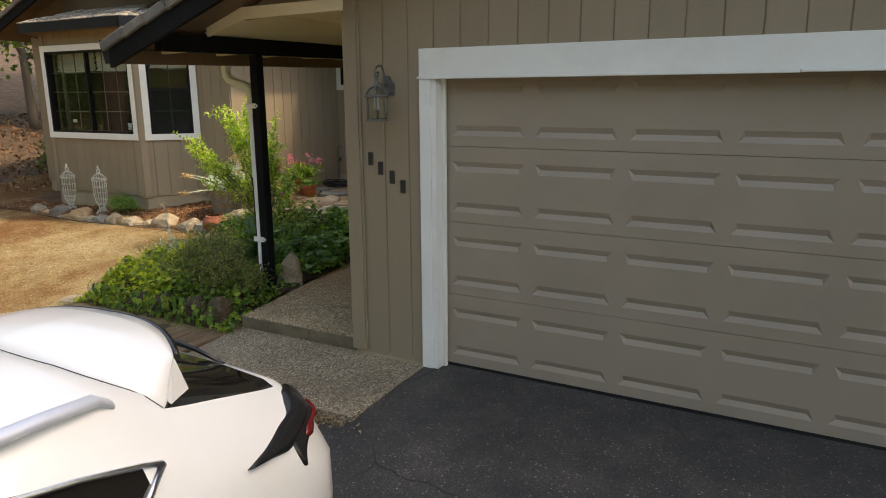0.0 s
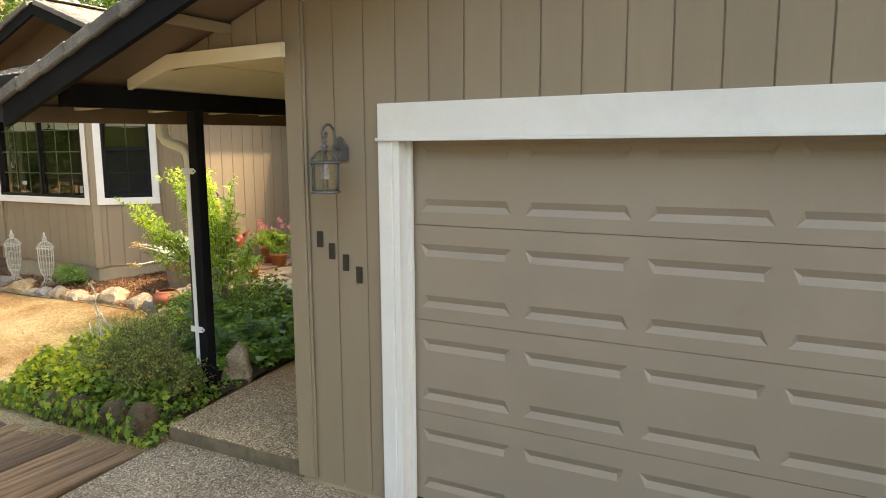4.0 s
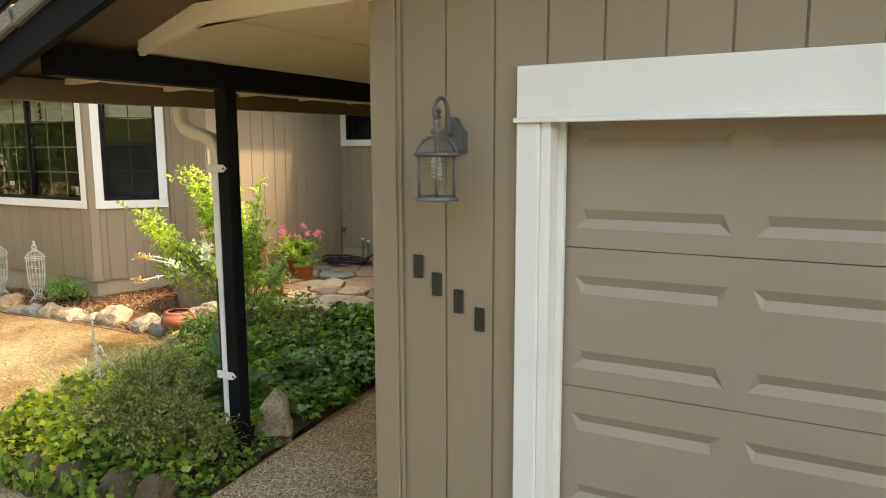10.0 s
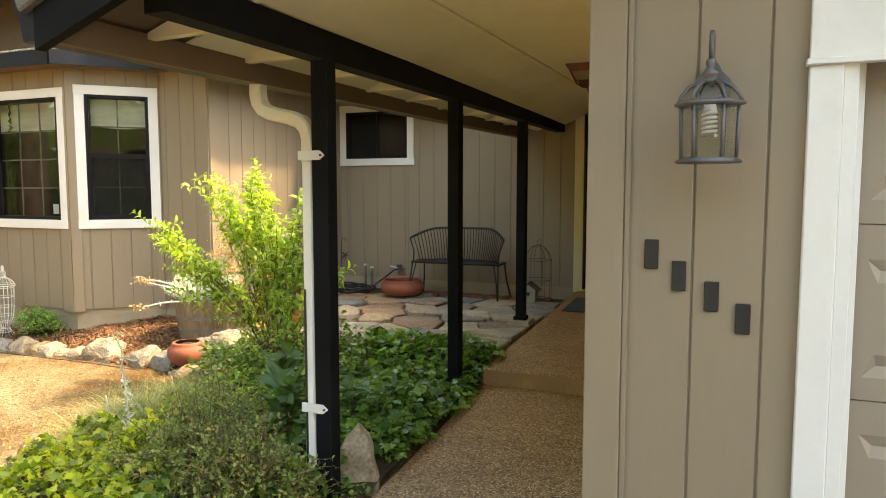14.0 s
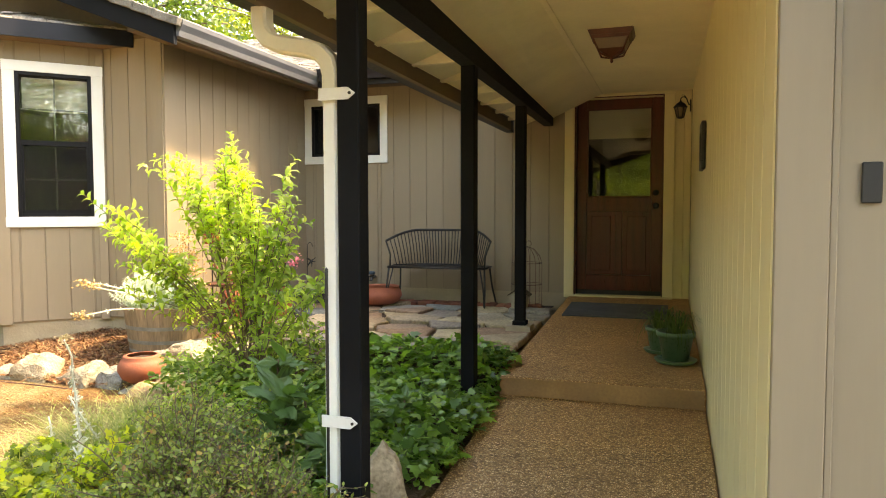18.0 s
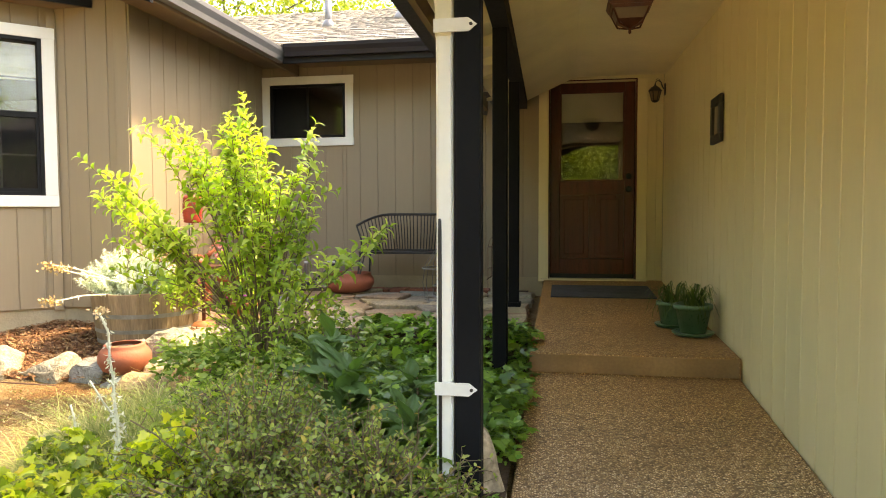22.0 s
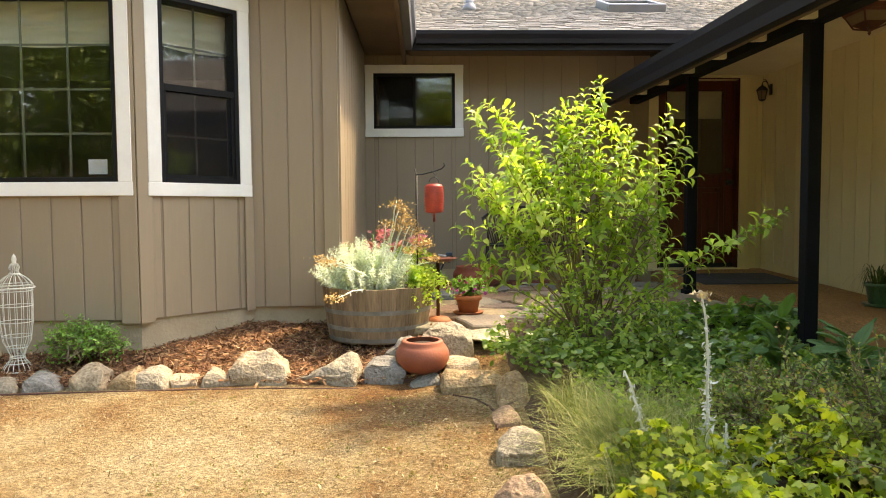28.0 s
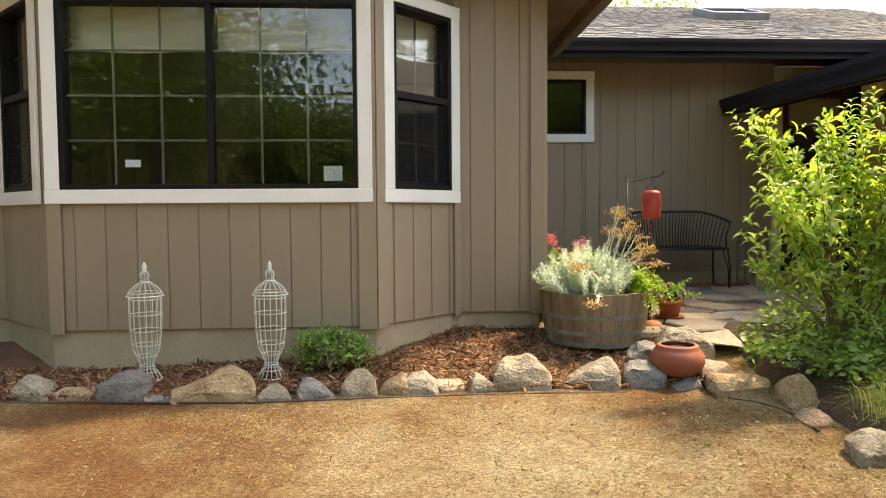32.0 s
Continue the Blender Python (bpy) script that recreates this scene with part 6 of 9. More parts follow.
rr = random.Random(8)
for (cx_, cy_), poly in voronoi_cells(-7.4, -4.36, 7.42, 10.12, 7, 7, rr):
    if cy_ < 7.9 and cx_ > -5.0:
        continue
    c = Vector((cx_, cy_))
    pts = []
    for p, q in zip(poly, poly[1:] + poly[:1]):
        for f in (0.0, 0.5):
            s = p + (q - p) * f
            s = c + (s - c) * (0.955 if (s - c).length > 0.25 else 0.93)
            pts.append((s.x - cx_ + rr.uniform(-0.02, 0.02), s.y - cy_ + rr.uniform(-0.02, 0.02)))
    bm = bmesh.new()
    prism(bm, pts, "z", -0.05, 0.0)
    bmesh.ops.bevel(bm, geom=[e for e in bm.edges if all(v.co.z > -0.01 for v in e.verts)], offset=0.01, segments=1, affect="EDGES")
    fl = part("flagstone", bm, flag_mat, patio)
    fl.matrix_basis = pose(cx_, cy_, 0.452 + 0.018 * (cy_ - 7.5) / 3 + rr.uniform(-0.014, 0.018), rr.uniform(-2.0, 2.0), rr.uniform(-2.0, 2.0), 0)
bk = bpy.data.meshes.new("brick")
b_ = boxm(-0.1, 0.1, -0.047, 0.047, -0.05, 0.0, 0.006)
b_.to_mesh(bk)
b_.free()
bk.materials.append(brick_mat)
pieces_of("brick", bk, [pose(-6.2 + 0.1 * i + rr.uniform(-0.006, 0.006), 10.26 + 0.02 * (i % 2), 0.478 + rr.uniform(-0.006, 0.006), 0, 0, 90 + rr.uniform(-4, 4)) for i in range(17)], patio)
step = tagged(part("step_stone", rock_mesh(77, 0.33, 0.22, 0.07, rock_mat, 30), rock_mat), "flat pale stepping stone at the patio edge", "stone")
step.matrix_basis = pose(-6.52, 7.36, 0.40)

# ---- shrubs and ground cover ----
def grow(r, base, tip, sag=0.1, k=7):
    base, tip = np.array(base), np.array(tip)
    t = np.linspace(0, 1, k)[:, None]
    p = base + (tip - base) * t
    p[:, 2] += sag * np.sin(np.pi * t[:, 0])
    p += np.cumsum(r.normal(size=p.shape) * 0.008, 0) * (t > 0)
    return p


def along(curve, s):
    i = np.clip((s * (len(curve) - 1)).astype(int), 0, len(curve) - 2)
    f = (s * (len(curve) - 1) - i)[:, None]
    return curve[i] * (1 - f) + curve[i + 1] * f, unit(curve[i + 1] - curve[i])


def leafy(r, curves, start, step_, size):
    """Opposite leaf pairs along twigs: places, axes, normals and sizes."""
    P, A, N, S = [], [], [], []
    for c in curves:
        L = np.linalg.norm(np.diff(c, axis=0), axis=1).sum()
        m = max(3, int(L * (1 - start) / step_))
        s = np.linspace(start, 0.995, m)
        p, t = along(c, s)
        ref = unit(np.cross(t, r.normal(size=3)))
        for sgn in (1, -1):
            tw = np.where(np.arange(m)[:, None] % 2 == 0, ref, np.cross(t, ref))
            a = unit(tw * sgn + t * 0.55 + r.normal(size=p.shape) * 0.25)
            P.append(p)
            A.append(a)
            N.append(unit(np.array([0, 0, 1.0]) + t * 0.4 + r.normal(size=p.shape) * 0.42))
            S.append(size * r.uniform(0.7, 1.15, m) * (1 - 0.35 * s ** 6))
    return np.concatenate(P), np.concatenate(A), np.concatenate(N), np.concatenate(S)


def paired(r, curves, start, step_, size):
    """Leaf pairs crossed at right angles along shoots; each leaf stands out from its shoot and arches over, smaller towards the tip."""
    P, A, N, S = [], [], [], []
    for c in curves:
        L = np.linalg.norm(np.diff(c, axis=0), axis=1).sum()
        m = max(3, int(L * (1 - start) / step_))
        s = np.linspace(start, 0.985, m)
        p, t = along(c, s)
        ref = unit(np.cross(t, unit(np.array([0.3, 1.0, 0.15]) + r.normal(size=3) * 0.5)))
        tw = np.where(np.arange(m)[:, None] % 2 == 0, ref, np.cross(t, ref))
        for sgn in (1, -1):
            a = unit(tw * sgn + t * (0.45 + 0.5 * s[:, None] ** 3) + r.normal(size=p.shape) * 0.16)
            P.append(p)
            A.append(a)
            N.append(unit(t * 0.9 + np.array([0, 0, 0.7]) + r.normal(size=p.shape) * 0.2))
            S.append(size * r.uniform(0.8, 1.15, m) * (1 - 0.45 * s ** 5))
    return np.concatenate(P), np.concatenate(A), np.concatenate(N), np.concatenate(S)


r = np.random.default_rng(5)
shrub = thing("lime_shrub", pose(-5.90, 6.80, 0.33), "bright lime-green leafy shrub with arching stems, sunlit", "shrub")
base = np.array([-5.90, 6.80, 0.33])
trunks, mains = [], []
# limb tips: place, number of shoots round it, their scatter
SHRUB_TIPS = ((-6.58, 6.77, 1.88, 2, 0.03), (-6.44, 6.76, 1.80, 3, 0.06), (-6.24, 6.72, 1.78, 3, 0.07), (-6.03, 6.65, 1.94, 2, 0.04), (-5.88, 6.61, 1.91, 2, 0.04), (-5.74, 6.55, 1.76, 3, 0.06), (-5.51, 6.59, 1.86, 1, 0.01), (-5.34, 6.53, 1.58, 2, 0.04),
              (-6.24, 6.72, 1.58, 2, 0.06), (-6.06, 6.62, 1.58, 3, 0.09), (-5.86, 6.56, 1.56, 3, 0.10), (-5.64, 6.52, 1.42, 3, 0.09), (-5.95, 6.50, 1.28, 3, 0.10), (-5.62, 6.48, 1.12, 2, 0.09), (-5.46, 6.50, 1.25, 2, 0.06),
              (-6.50, 6.09, 1.56, 2, 0.03), (-6.60, 6.24, 1.44, 3, 0.05), (-6.66, 6.34, 1.40, 2, 0.04), (-6.68, 6.50, 1.18, 2, 0.04), (-6.52, 6.36, 1.16, 1, 0.04), (-6.68, 6.50, 0.99, 2, 0.04), (-6.44, 6.42, 0.98, 1, 0.04), (-4.97, 6.27, 1.25, 1, 0.01), (-5.08, 6.30, 1.17, 1, 0.02))
for tx, ty, tz, cnt, sp in SHRUB_TIPS:
    c0 = base + np.r_[r.normal(size=2) * 0.035, 0.0]
    tip = np.array([tx, ty, tz])
    fork = c0 + (tip - c0) * np.array([0.24, 0.24, 0.42]) + np.r_[r.normal(size=2) * 0.03, 0.0]
    trunks.append(grow(r, c0, fork, 0.03, 6))
    for _ in range(cnt):
        mains.append(grow(r, fork - (fork - c0) * r.uniform(0.0, 0.2), tip + r.normal(size=3) * sp * np.array([1.2, 1.2, 0.9]), 0.03 + 0.05 * r.random(), 8))
sides = []
for c in mains:
    L = np.linalg.norm(np.diff(c, axis=0), axis=1).sum()
    for s in np.arange(0.22, 0.90, 0.185 / max(0.3, L)):
        p, t = along(c, np.array([s + r.uniform(-0.03, 0.03)]))
        if p[0][2] < (0.86 if p[0][0] < -6.05 else 0.58) + r.normal() * 0.05:
            continue
        d = unit(t[0] * 0.55 + r.normal(size=3) * np.array([0.75, 0.75, 0.2]) + np.array([0, 0, 0.22]))
        sides.append(grow(r, p[0], p[0] + d * r.uniform(0.09, 0.23) * (1.15 - 0.4 * s), 0.015, 5))
for c in trunks[::2]:
    for s in (0.9,):
        p, t = along(c, np.array([s]))
        a = r.uniform(0, 2 * np.pi)
        sides.append(grow(r, p[0], p[0] + unit(np.array([np.cos(a), np.sin(a), 0.25])) * r.uniform(0.12, 0.30), 0.02, 5))
low = []
for k in range(105):
    a, q = r.uniform(0, 2 * np.pi), 0.30 * np.sqrt(r.random())
    p = base + np.array([0.10 + q * np.cos(a) * 1.15, q * np.sin(a) - 0.05, r.uniform(0.05, 0.55)])
    low.append(grow(r, p, p + unit(np.array([np.cos(a), np.sin(a), 0.7]) + r.normal(size=3) * 0.5) * r.uniform(0.10, 0.24), 0.015, 5))
bm = bmesh.new()
for c in trunks:
    tube(bm, [tuple(p) for p in c], 0.0075, 6, 0.0045)
for c in mains:
    tube(bm, [tuple(p) for p in c], 0.0045, 5, 0.0018)
for c in sides + low:
    tube(bm, [tuple(p) for p in c], 0.0025, 4, 0.0012)
at_world(part("stem", bm, twig, shrub))
P, A, N, S = paired(r, mains, 0.38, 0.042, 0.088)
P2, A2, N2, S2 = paired(r, sides, 0.12, 0.040, 0.083)
P3, A3, N3, S3 = paired(r, low, 0.1, 0.040, 0.062)
P, A, N, S = np.r_[P, P2, P3], np.r_[A, A2, A3], np.r_[N, N2, N3], np.r_[S, S2, S3]
# leaves lower down take the darker green, shade put into the colour
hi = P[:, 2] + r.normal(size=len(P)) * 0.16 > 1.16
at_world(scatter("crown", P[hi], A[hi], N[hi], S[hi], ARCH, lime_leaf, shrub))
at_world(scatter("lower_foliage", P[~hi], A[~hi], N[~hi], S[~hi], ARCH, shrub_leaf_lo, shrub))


def cover(name, label, cat, r, poly_test, x0, x1, y0, y1, n, zf, size, form, mat, tilt=1.2, width=1.0, mats=None):
    xy = np.stack([r.uniform(x0, x1, n), r.uniform(y0, y1, n)], 1)
    keep = np.array([poly_test(x, y) for x, y in xy])
    xy = xy[keep]
    n = len(xy)
    z = np.array([zf(x, y) for x, y in xy])
    lift = r.random(n) ** 0.6
    base = np.array([bed_z(x, y) for x, y in xy])
    pos = np.c_[xy, base + (z - base) * (0.35 + 0.65 * lift)]
    a = rand_dirs(r, n)
    a[:, 2] = a[:, 2] * 0.4 - 0.15
    nn = rand_dirs(r, n, tilt)
    ob = scatter(name, pos, a, nn, r.uniform(size * 0.6, size * 1.2, n), form, mat, None, width)
    return tagged(ob, label, cat, "", "stuff")


def lump(x, y, s=2.3, k=0.0):
    return noise.noise((x * s, y * s, k))


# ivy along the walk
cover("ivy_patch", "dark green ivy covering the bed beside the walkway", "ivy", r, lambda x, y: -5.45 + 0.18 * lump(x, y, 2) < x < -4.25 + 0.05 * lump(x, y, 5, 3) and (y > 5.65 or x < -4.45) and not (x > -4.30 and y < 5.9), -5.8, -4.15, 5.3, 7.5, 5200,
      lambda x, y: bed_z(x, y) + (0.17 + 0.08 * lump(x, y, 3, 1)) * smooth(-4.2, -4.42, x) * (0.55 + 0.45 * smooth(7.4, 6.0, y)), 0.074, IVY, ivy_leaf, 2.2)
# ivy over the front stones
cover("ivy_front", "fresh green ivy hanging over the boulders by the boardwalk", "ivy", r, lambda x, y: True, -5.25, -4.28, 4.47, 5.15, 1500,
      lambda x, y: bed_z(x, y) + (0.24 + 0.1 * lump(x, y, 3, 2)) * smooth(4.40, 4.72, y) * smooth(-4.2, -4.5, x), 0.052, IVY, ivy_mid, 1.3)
# corner ivy, brightened by its leaf colour as if in full sun
cover("ivy_sunny", "ivy at the bed's corner, sunlight put into its yellow-green colour", "ivy", r, lambda x, y: lump(x, y, 1.5, 9) > -0.35 and (y < 4.75 or x > -5.95 or lump(x, y, 4, 5) > -0.05), -6.38, -5.25, 4.45, 5.28, 2600,
      lambda x, y: bed_z(x, y) + (0.24 + 0.11 * lump(x, y, 3, 2)) * smooth(4.36, 4.68, y) * smooth(-6.4, -6.1, x) + 0.10 * smooth(-5.75, -5.5, x) * smooth(4.5, 4.8, y), 0.050, IVY, ivy_painted_sun, 1.4)
# hanging ivy over the stone faces
n = 230
xx = r.uniform(-6.1, -4.35, n)
strand = np.round(xx * 5) / 5 + r.normal(size=n) * 0.05
zz = r.uniform(0.0, 1.0, n)
pos = np.c_[strand, 4.47 - 0.03 * r.random(n) - 0.05 * zz, 0.03 + 0.26 * zz]
tagged(scatter("ivy_strands", pos, np.c_[r.normal(size=n) * 0.4, -0.3 * np.ones(n), -np.ones(n)], np.c_[r.normal(size=n) * 0.4, -np.ones(n), 0.5 * np.ones(n)], r.uniform(0.035, 0.07, n), IVY, ivy_mid), "ivy strands hanging down the boulder faces", "ivy", "", "stuff")
# vinca under the shrub
cover("vinca_patch", "glossy small-leaved ground cover under the shrub", "ground cover", r, lambda x, y: (x + 5.82) ** 2 / 0.70 ** 2 + (y - 6.74) ** 2 / 0.60 ** 2 < 1 + 0.4 * lump(x, y, 3), -6.7, -5.0, 6.1, 7.5, 5200,
      lambda x, y: bed_z(x, y) + 0.24 + 0.1 * lump(x, y, 4, 4), 0.052, OVAL, vinca_leaf, 1.3)
# fill between
cover("weedy_fill", "low mixed green weeds between the bed plants", "weeds", r, lambda x, y: True, -6.1, -5.0, 5.3, 6.5, 2600,
      lambda x, y: bed_z(x, y) + 0.16 + 0.08 * lump(x, y, 4, 6), 0.05, LANCE, shrub_leaf_lo, 0.6)


# olive twiggy shrub
def mound(name, label, cx, cy, rx, ry, h, n, leaf, size, seed, form=OVAL, twig_n=90):
    r = np.random.default_rng(seed)
    b0 = np.array([cx, cy, bed_z(cx, cy)])
    t = thing(name, pose(*b0), label, "shrub")
    curves, ends = [], []
    for _ in range(twig_n):
        a, q = r.uniform(0, 2 * np.pi), np.sqrt(r.random())
        e = b0 + np.array([rx * q * np.cos(a), ry * q * np.sin(a), h * (0.98 - 0.55 * q * q) * r.uniform(0.70, 1.22)])
        curves.append(grow(r, b0 + np.r_[r.normal(size=2) * 0.08 * np.array([rx / 0.5, 1]), 0], e, 0.05, 6))
    sub = []
    for c in curves:
        for _ in range(4):
            p, tt = along(c, np.array([r.uniform(0.45, 0.98)]))
            sub.append(grow(r, p[0], p[0] + unit(tt[0] * 0.6 + r.normal(size=3) * 0.6 + np.array([0, 0, 0.3])) * r.uniform(0.06, 0.16), 0.01, 4))
    bm = bmesh.new()
    for c in curves:
        tube(bm, [tuple(p) for p in c], 0.005, 4, 0.002)
    for c in sub:
        tube(bm, [tuple(p) for p in c], 0.002, 3, 0.001)
    at_world(part("branch", bm, twig, t))
    P, A, N, S = leafy(r, sub + curves, 0.35, size * 0.8, size)
    if len(P) > n:
        k = r.choice(len(P), n, False)
        P, A, N, S = P[k], A[k], N[k], S[k]
    at_world(scatter("foliage", P, A, N, S, form, leaf, t))
    return t


mound("myrtle_shrub", "olive-green twiggy low shrub with tiny leaves", -5.18, 5.08, 0.50, 0.42, 0.52, 6200, myrtle_leaf, 0.028, 21, OVAL, 130)
mound("myrtle_shrub", "olive-green twiggy low shrub beside the porch post", -4.72, 4.96, 0.44, 0.30, 0.44, 3800, myrtle_leaf, 0.028, 22, OVAL, 110)
mound("myrtle_shrub", "olive-green twiggy low shrub in the middle of the bed", -5.36, 5.50, 0.42, 0.33, 0.36, 3400, myrtle_leaf, 0.027, 23, OVAL, 90)
mound("herb_plant", "small fresh green herb plant in the mulch", -9.08, 7.15, 0.25, 0.13, 0.088, 3600, herb_leaf, 0.030, 24, OVAL, 120)


def grass_clump(cx, cy, h, spread, n, seed, label):
    """Hair-fine blades from a loose tussock, leaning and flopping unevenly."""
    r = np.random.default_rng(seed)
    z0 = bed_z(cx, cy)
    a = np.where(r.random(n) < 0.6, r.normal(size=n) * 0.75 + math.pi, r.uniform(0, 2 * np.pi, n))
    out = spread * r.random(n) ** 0.7 * r.uniform(0.6, 1.25, n)
    hh = h * r.uniform(0.45, 1.15, n)
    d = np.c_[np.cos(a), np.sin(a)]
    base = np.c_[cx + r.normal(size=n) * spread * 0.3, cy + r.normal(size=n) * spread * 0.3, np.full(n, z0)]
    bend = np.c_[np.cos(a + 1.4), np.sin(a + 1.4)] * (r.normal(size=n) * 0.10)[:, None]
    k = 6
    V, T = [], []
    side = np.c_[-d[:, 1], d[:, 0], np.zeros(n)]
    flop = r.uniform(0.6, 1.75, n)
    for i in range(k + 1):
        s = i / k
        p = base.copy()
        p[:, :2] += d * (out * s ** 1.5)[:, None] + bend * s ** 2
        p[:, 2] += hh * (1.5 * s - 0.8 * s * s * flop)
        w = 0.0021 * (1 - s * 0.85)
        V += [p - side * w, p + side * w]
    V = np.stack(V, 1).reshape(-1, 3)
    m = 2 * (k + 1)
    tri = np.array([t for i in range(k) for t in ((2 * i, 2 * i + 1, 2 * i + 3), (2 * i, 2 * i + 3, 2 * i + 2))])
    T = (tri[None] + (np.arange(n) * m)[:, None, None]).reshape(-1, 3)
    return tagged(fast_mesh("grass_clump", V, T, grass_leaf), label, "ornamental grass", "", "stuff")


grass_clump(-6.00, 5.50, 0.33, 0.40, 2000, 31, "feathery yellow-green ornamental grass clump, sunlit")
grass_clump(-6.10, 5.98, 0.24, 0.28, 650, 32, "feathery green ornamental grass clump beside the stones")
grass_clump(-5.76, 5.82, 0.26, 0.28, 500, 34, "feathery green ornamental grass clump in the bed")
grass_clump(-6.02, 5.26, 0.22, 0.38, 1200, 33, "dry yellow ornamental grass clump at the bed's edge")


def silver_stalk(x, y, h, seed, flower=False, lean=(0.0, 0.0)):
    r = np.random.default_rng(seed)
    b0 = np.array([x, y, bed_z(x, y)])
    t = thing("silver_stalk", pose(*b0), "dried silvery-white flower stalk rising from the bed", "dry plant", "dried stalks in the bed")
    c = grow(r, b0, b0 + np.array([lean[0], lean[1], h]), 0.02, 9)
    bm = bmesh.new()
    tube(bm, [tuple(p) for p in c], 0.007, 6, 0.004)
    at_world(part("stem", bm, woolly, t))
    n = int(190 * h / 0.7)
    s = r.uniform(0.05, 0.95, n)
    s = np.round(s * 14 * h / 0.7) / (14 * h / 0.7) + r.normal(size=n) * 0.008
    s = np.clip(s, 0.02, 0.98)
    p, tt = along(c, s)
    at_world(scatter("foliage", p + r.normal(size=p.shape) * 0.006, rand_dirs(r, n, -0.35), rand_dirs(r, n), r.uniform(0.016, 0.046, n) * (1.25 - 0.85 * s), ARCH, woolly, t, 0.8))
    if flower:
        n = 40
        tagged(at_world(scatter("flower_head", c[-1] + r.normal(size=(n, 3)) * [0.016, 0.016, 0.008], rand_dirs(r, n, 0.8), rand_dirs(r, n), 0.018, OVAL, yarrow_dry, t)), "", "", "", "stuff")


silver_stalk(-5.80, 5.24, 0.74, 1, True, (-0.02, -0.04))
silver_stalk(-5.90, 5.54, 0.36, 2, False, (-0.15, -0.12))
silver_stalk(-5.98, 5.34, 0.34, 3, False, (-0.14, 0.0))
silver_stalk(-5.74, 5.16, 0.26, 4, False, (0.10, -0.06))
silver_stalk(-5.84, 5.12, 0.30, 6, False, (0.06, 0.0))


def broad_leaf_mesh(L, W, seed):
    rr = random.Random(seed)
    bm = bmesh.new()
    k, m = 8, 4
    rows = []
    droop = rr.uniform(0.25, 0.6)
    for i in range(k + 1):
        s = i / k
        w = W * (math.sin(math.pi * min(1, s * 0.93 + 0.07)) ** 0.8)
        row = []
        for j in range(-m, m + 1):
            v = j / m
            row.append(bm.verts.new((L * s * (1 - 0.12 * droop * s), w * v * 0.5, L * (0.18 * s - droop * 0.45 * s * s) + 0.10 * w * abs(v) + 0.006 * math.sin(7 * s + 5 * v))))
        rows.append(row)
    for a, b in zip(rows, rows[1:]):
        for j in range(2 * m):
            f = bm.faces.new([a[j], a[j + 1], b[j + 1], b[j]])
            f.smooth = True
    return bm


def broad_plant(x, y, size, nleaf, seed, z=None):
    rr = random.Random(seed)
    z = bed_z(x, y) if z is None else z
    t = thing("broad_leaf_plant", pose(x, y, z), "dark green broad-leaved plant with felted leaves", "plant", "broad-leaved plants in the bed")
    for i in range(nleaf):
        lv = part("leaf", broad_leaf_mesh(size * rr.uniform(0.6, 1.1), size * rr.uniform(0.32, 0.46), seed * 50 + i), big_leaf, t)
        lv.matrix_basis = pose(rr.uniform(-0.03, 0.03), rr.uniform(-0.03, 0.03), size * rr.uniform(0.1, 1.5), rr.uniform(-22, 22), rr.uniform(-60, 10), i * 137.5 + rr.uniform(-25, 25))
    bm = bmesh.new()
    tube(bm, [(0, 0, bed_z(x, y) - z - 0.02), (0.01, 0, size * 0.7), (0, 0.01, size * 1.5)], 0.012, 6, 0.006)
    part("stalk", bm, twig, t)


broad_plant(-5.00, 5.64, 0.20, 44, 1, bed_z(-5.0, 5.64) + 0.12)
broad_plant(-4.78, 6.05, 0.17, 26, 2)
broad_plant(-4.72, 5.60, 0.18, 22, 3)
broad_plant(-5.2, 6.2, 0.15, 18, 4)
broad_plant(-5.02, 5.45, 0.17, 20, 5)
broad_plant(-4.66, 6.35, 0.13, 18, 6)
broad_plant(-5.2, 5.92, 0.18, 26, 7, bed_z(-5.2, 5.92) + 0.2)

# dirt washed up against the slab's edge
r = np.random.default_rng(404)
n = 420
xy = np.stack([-2.62 + r.normal(size=n) * 0.13, 3.64 - np.abs(r.normal(size=n)) * 0.06], 1)
tagged(scatter("edge_dirt", np.c_[xy, np.array([raw_z(px, py) for px, py in xy]) + 0.006 + 0.01 * r.random(n)], rand_dirs(r, n), rand_dirs(r, n, 1.4), r.uniform(0.008, 0.03, n), OVAL, litter_mat), "brown dirt and needles gathered along the slab edge", "dirt", "", "stuff")

cover("edge_weeds", "small green weeds along the walkway edge", "weeds", np.random.default_rng(405), lambda x, y: lump(x, y, 4, 8) > -0.25 and not (-4.55 < x and 5.4 < y < 5.66), -4.46, -4.275, 4.95, 6.7, 520,
      lambda x, y: bed_z(x, y) + 0.06 + 0.05 * lump(x, y, 5, 6), 0.034, OVAL, herb_leaf, 0.8)


# ---- garden things ----
PATIO_Z = 0.462


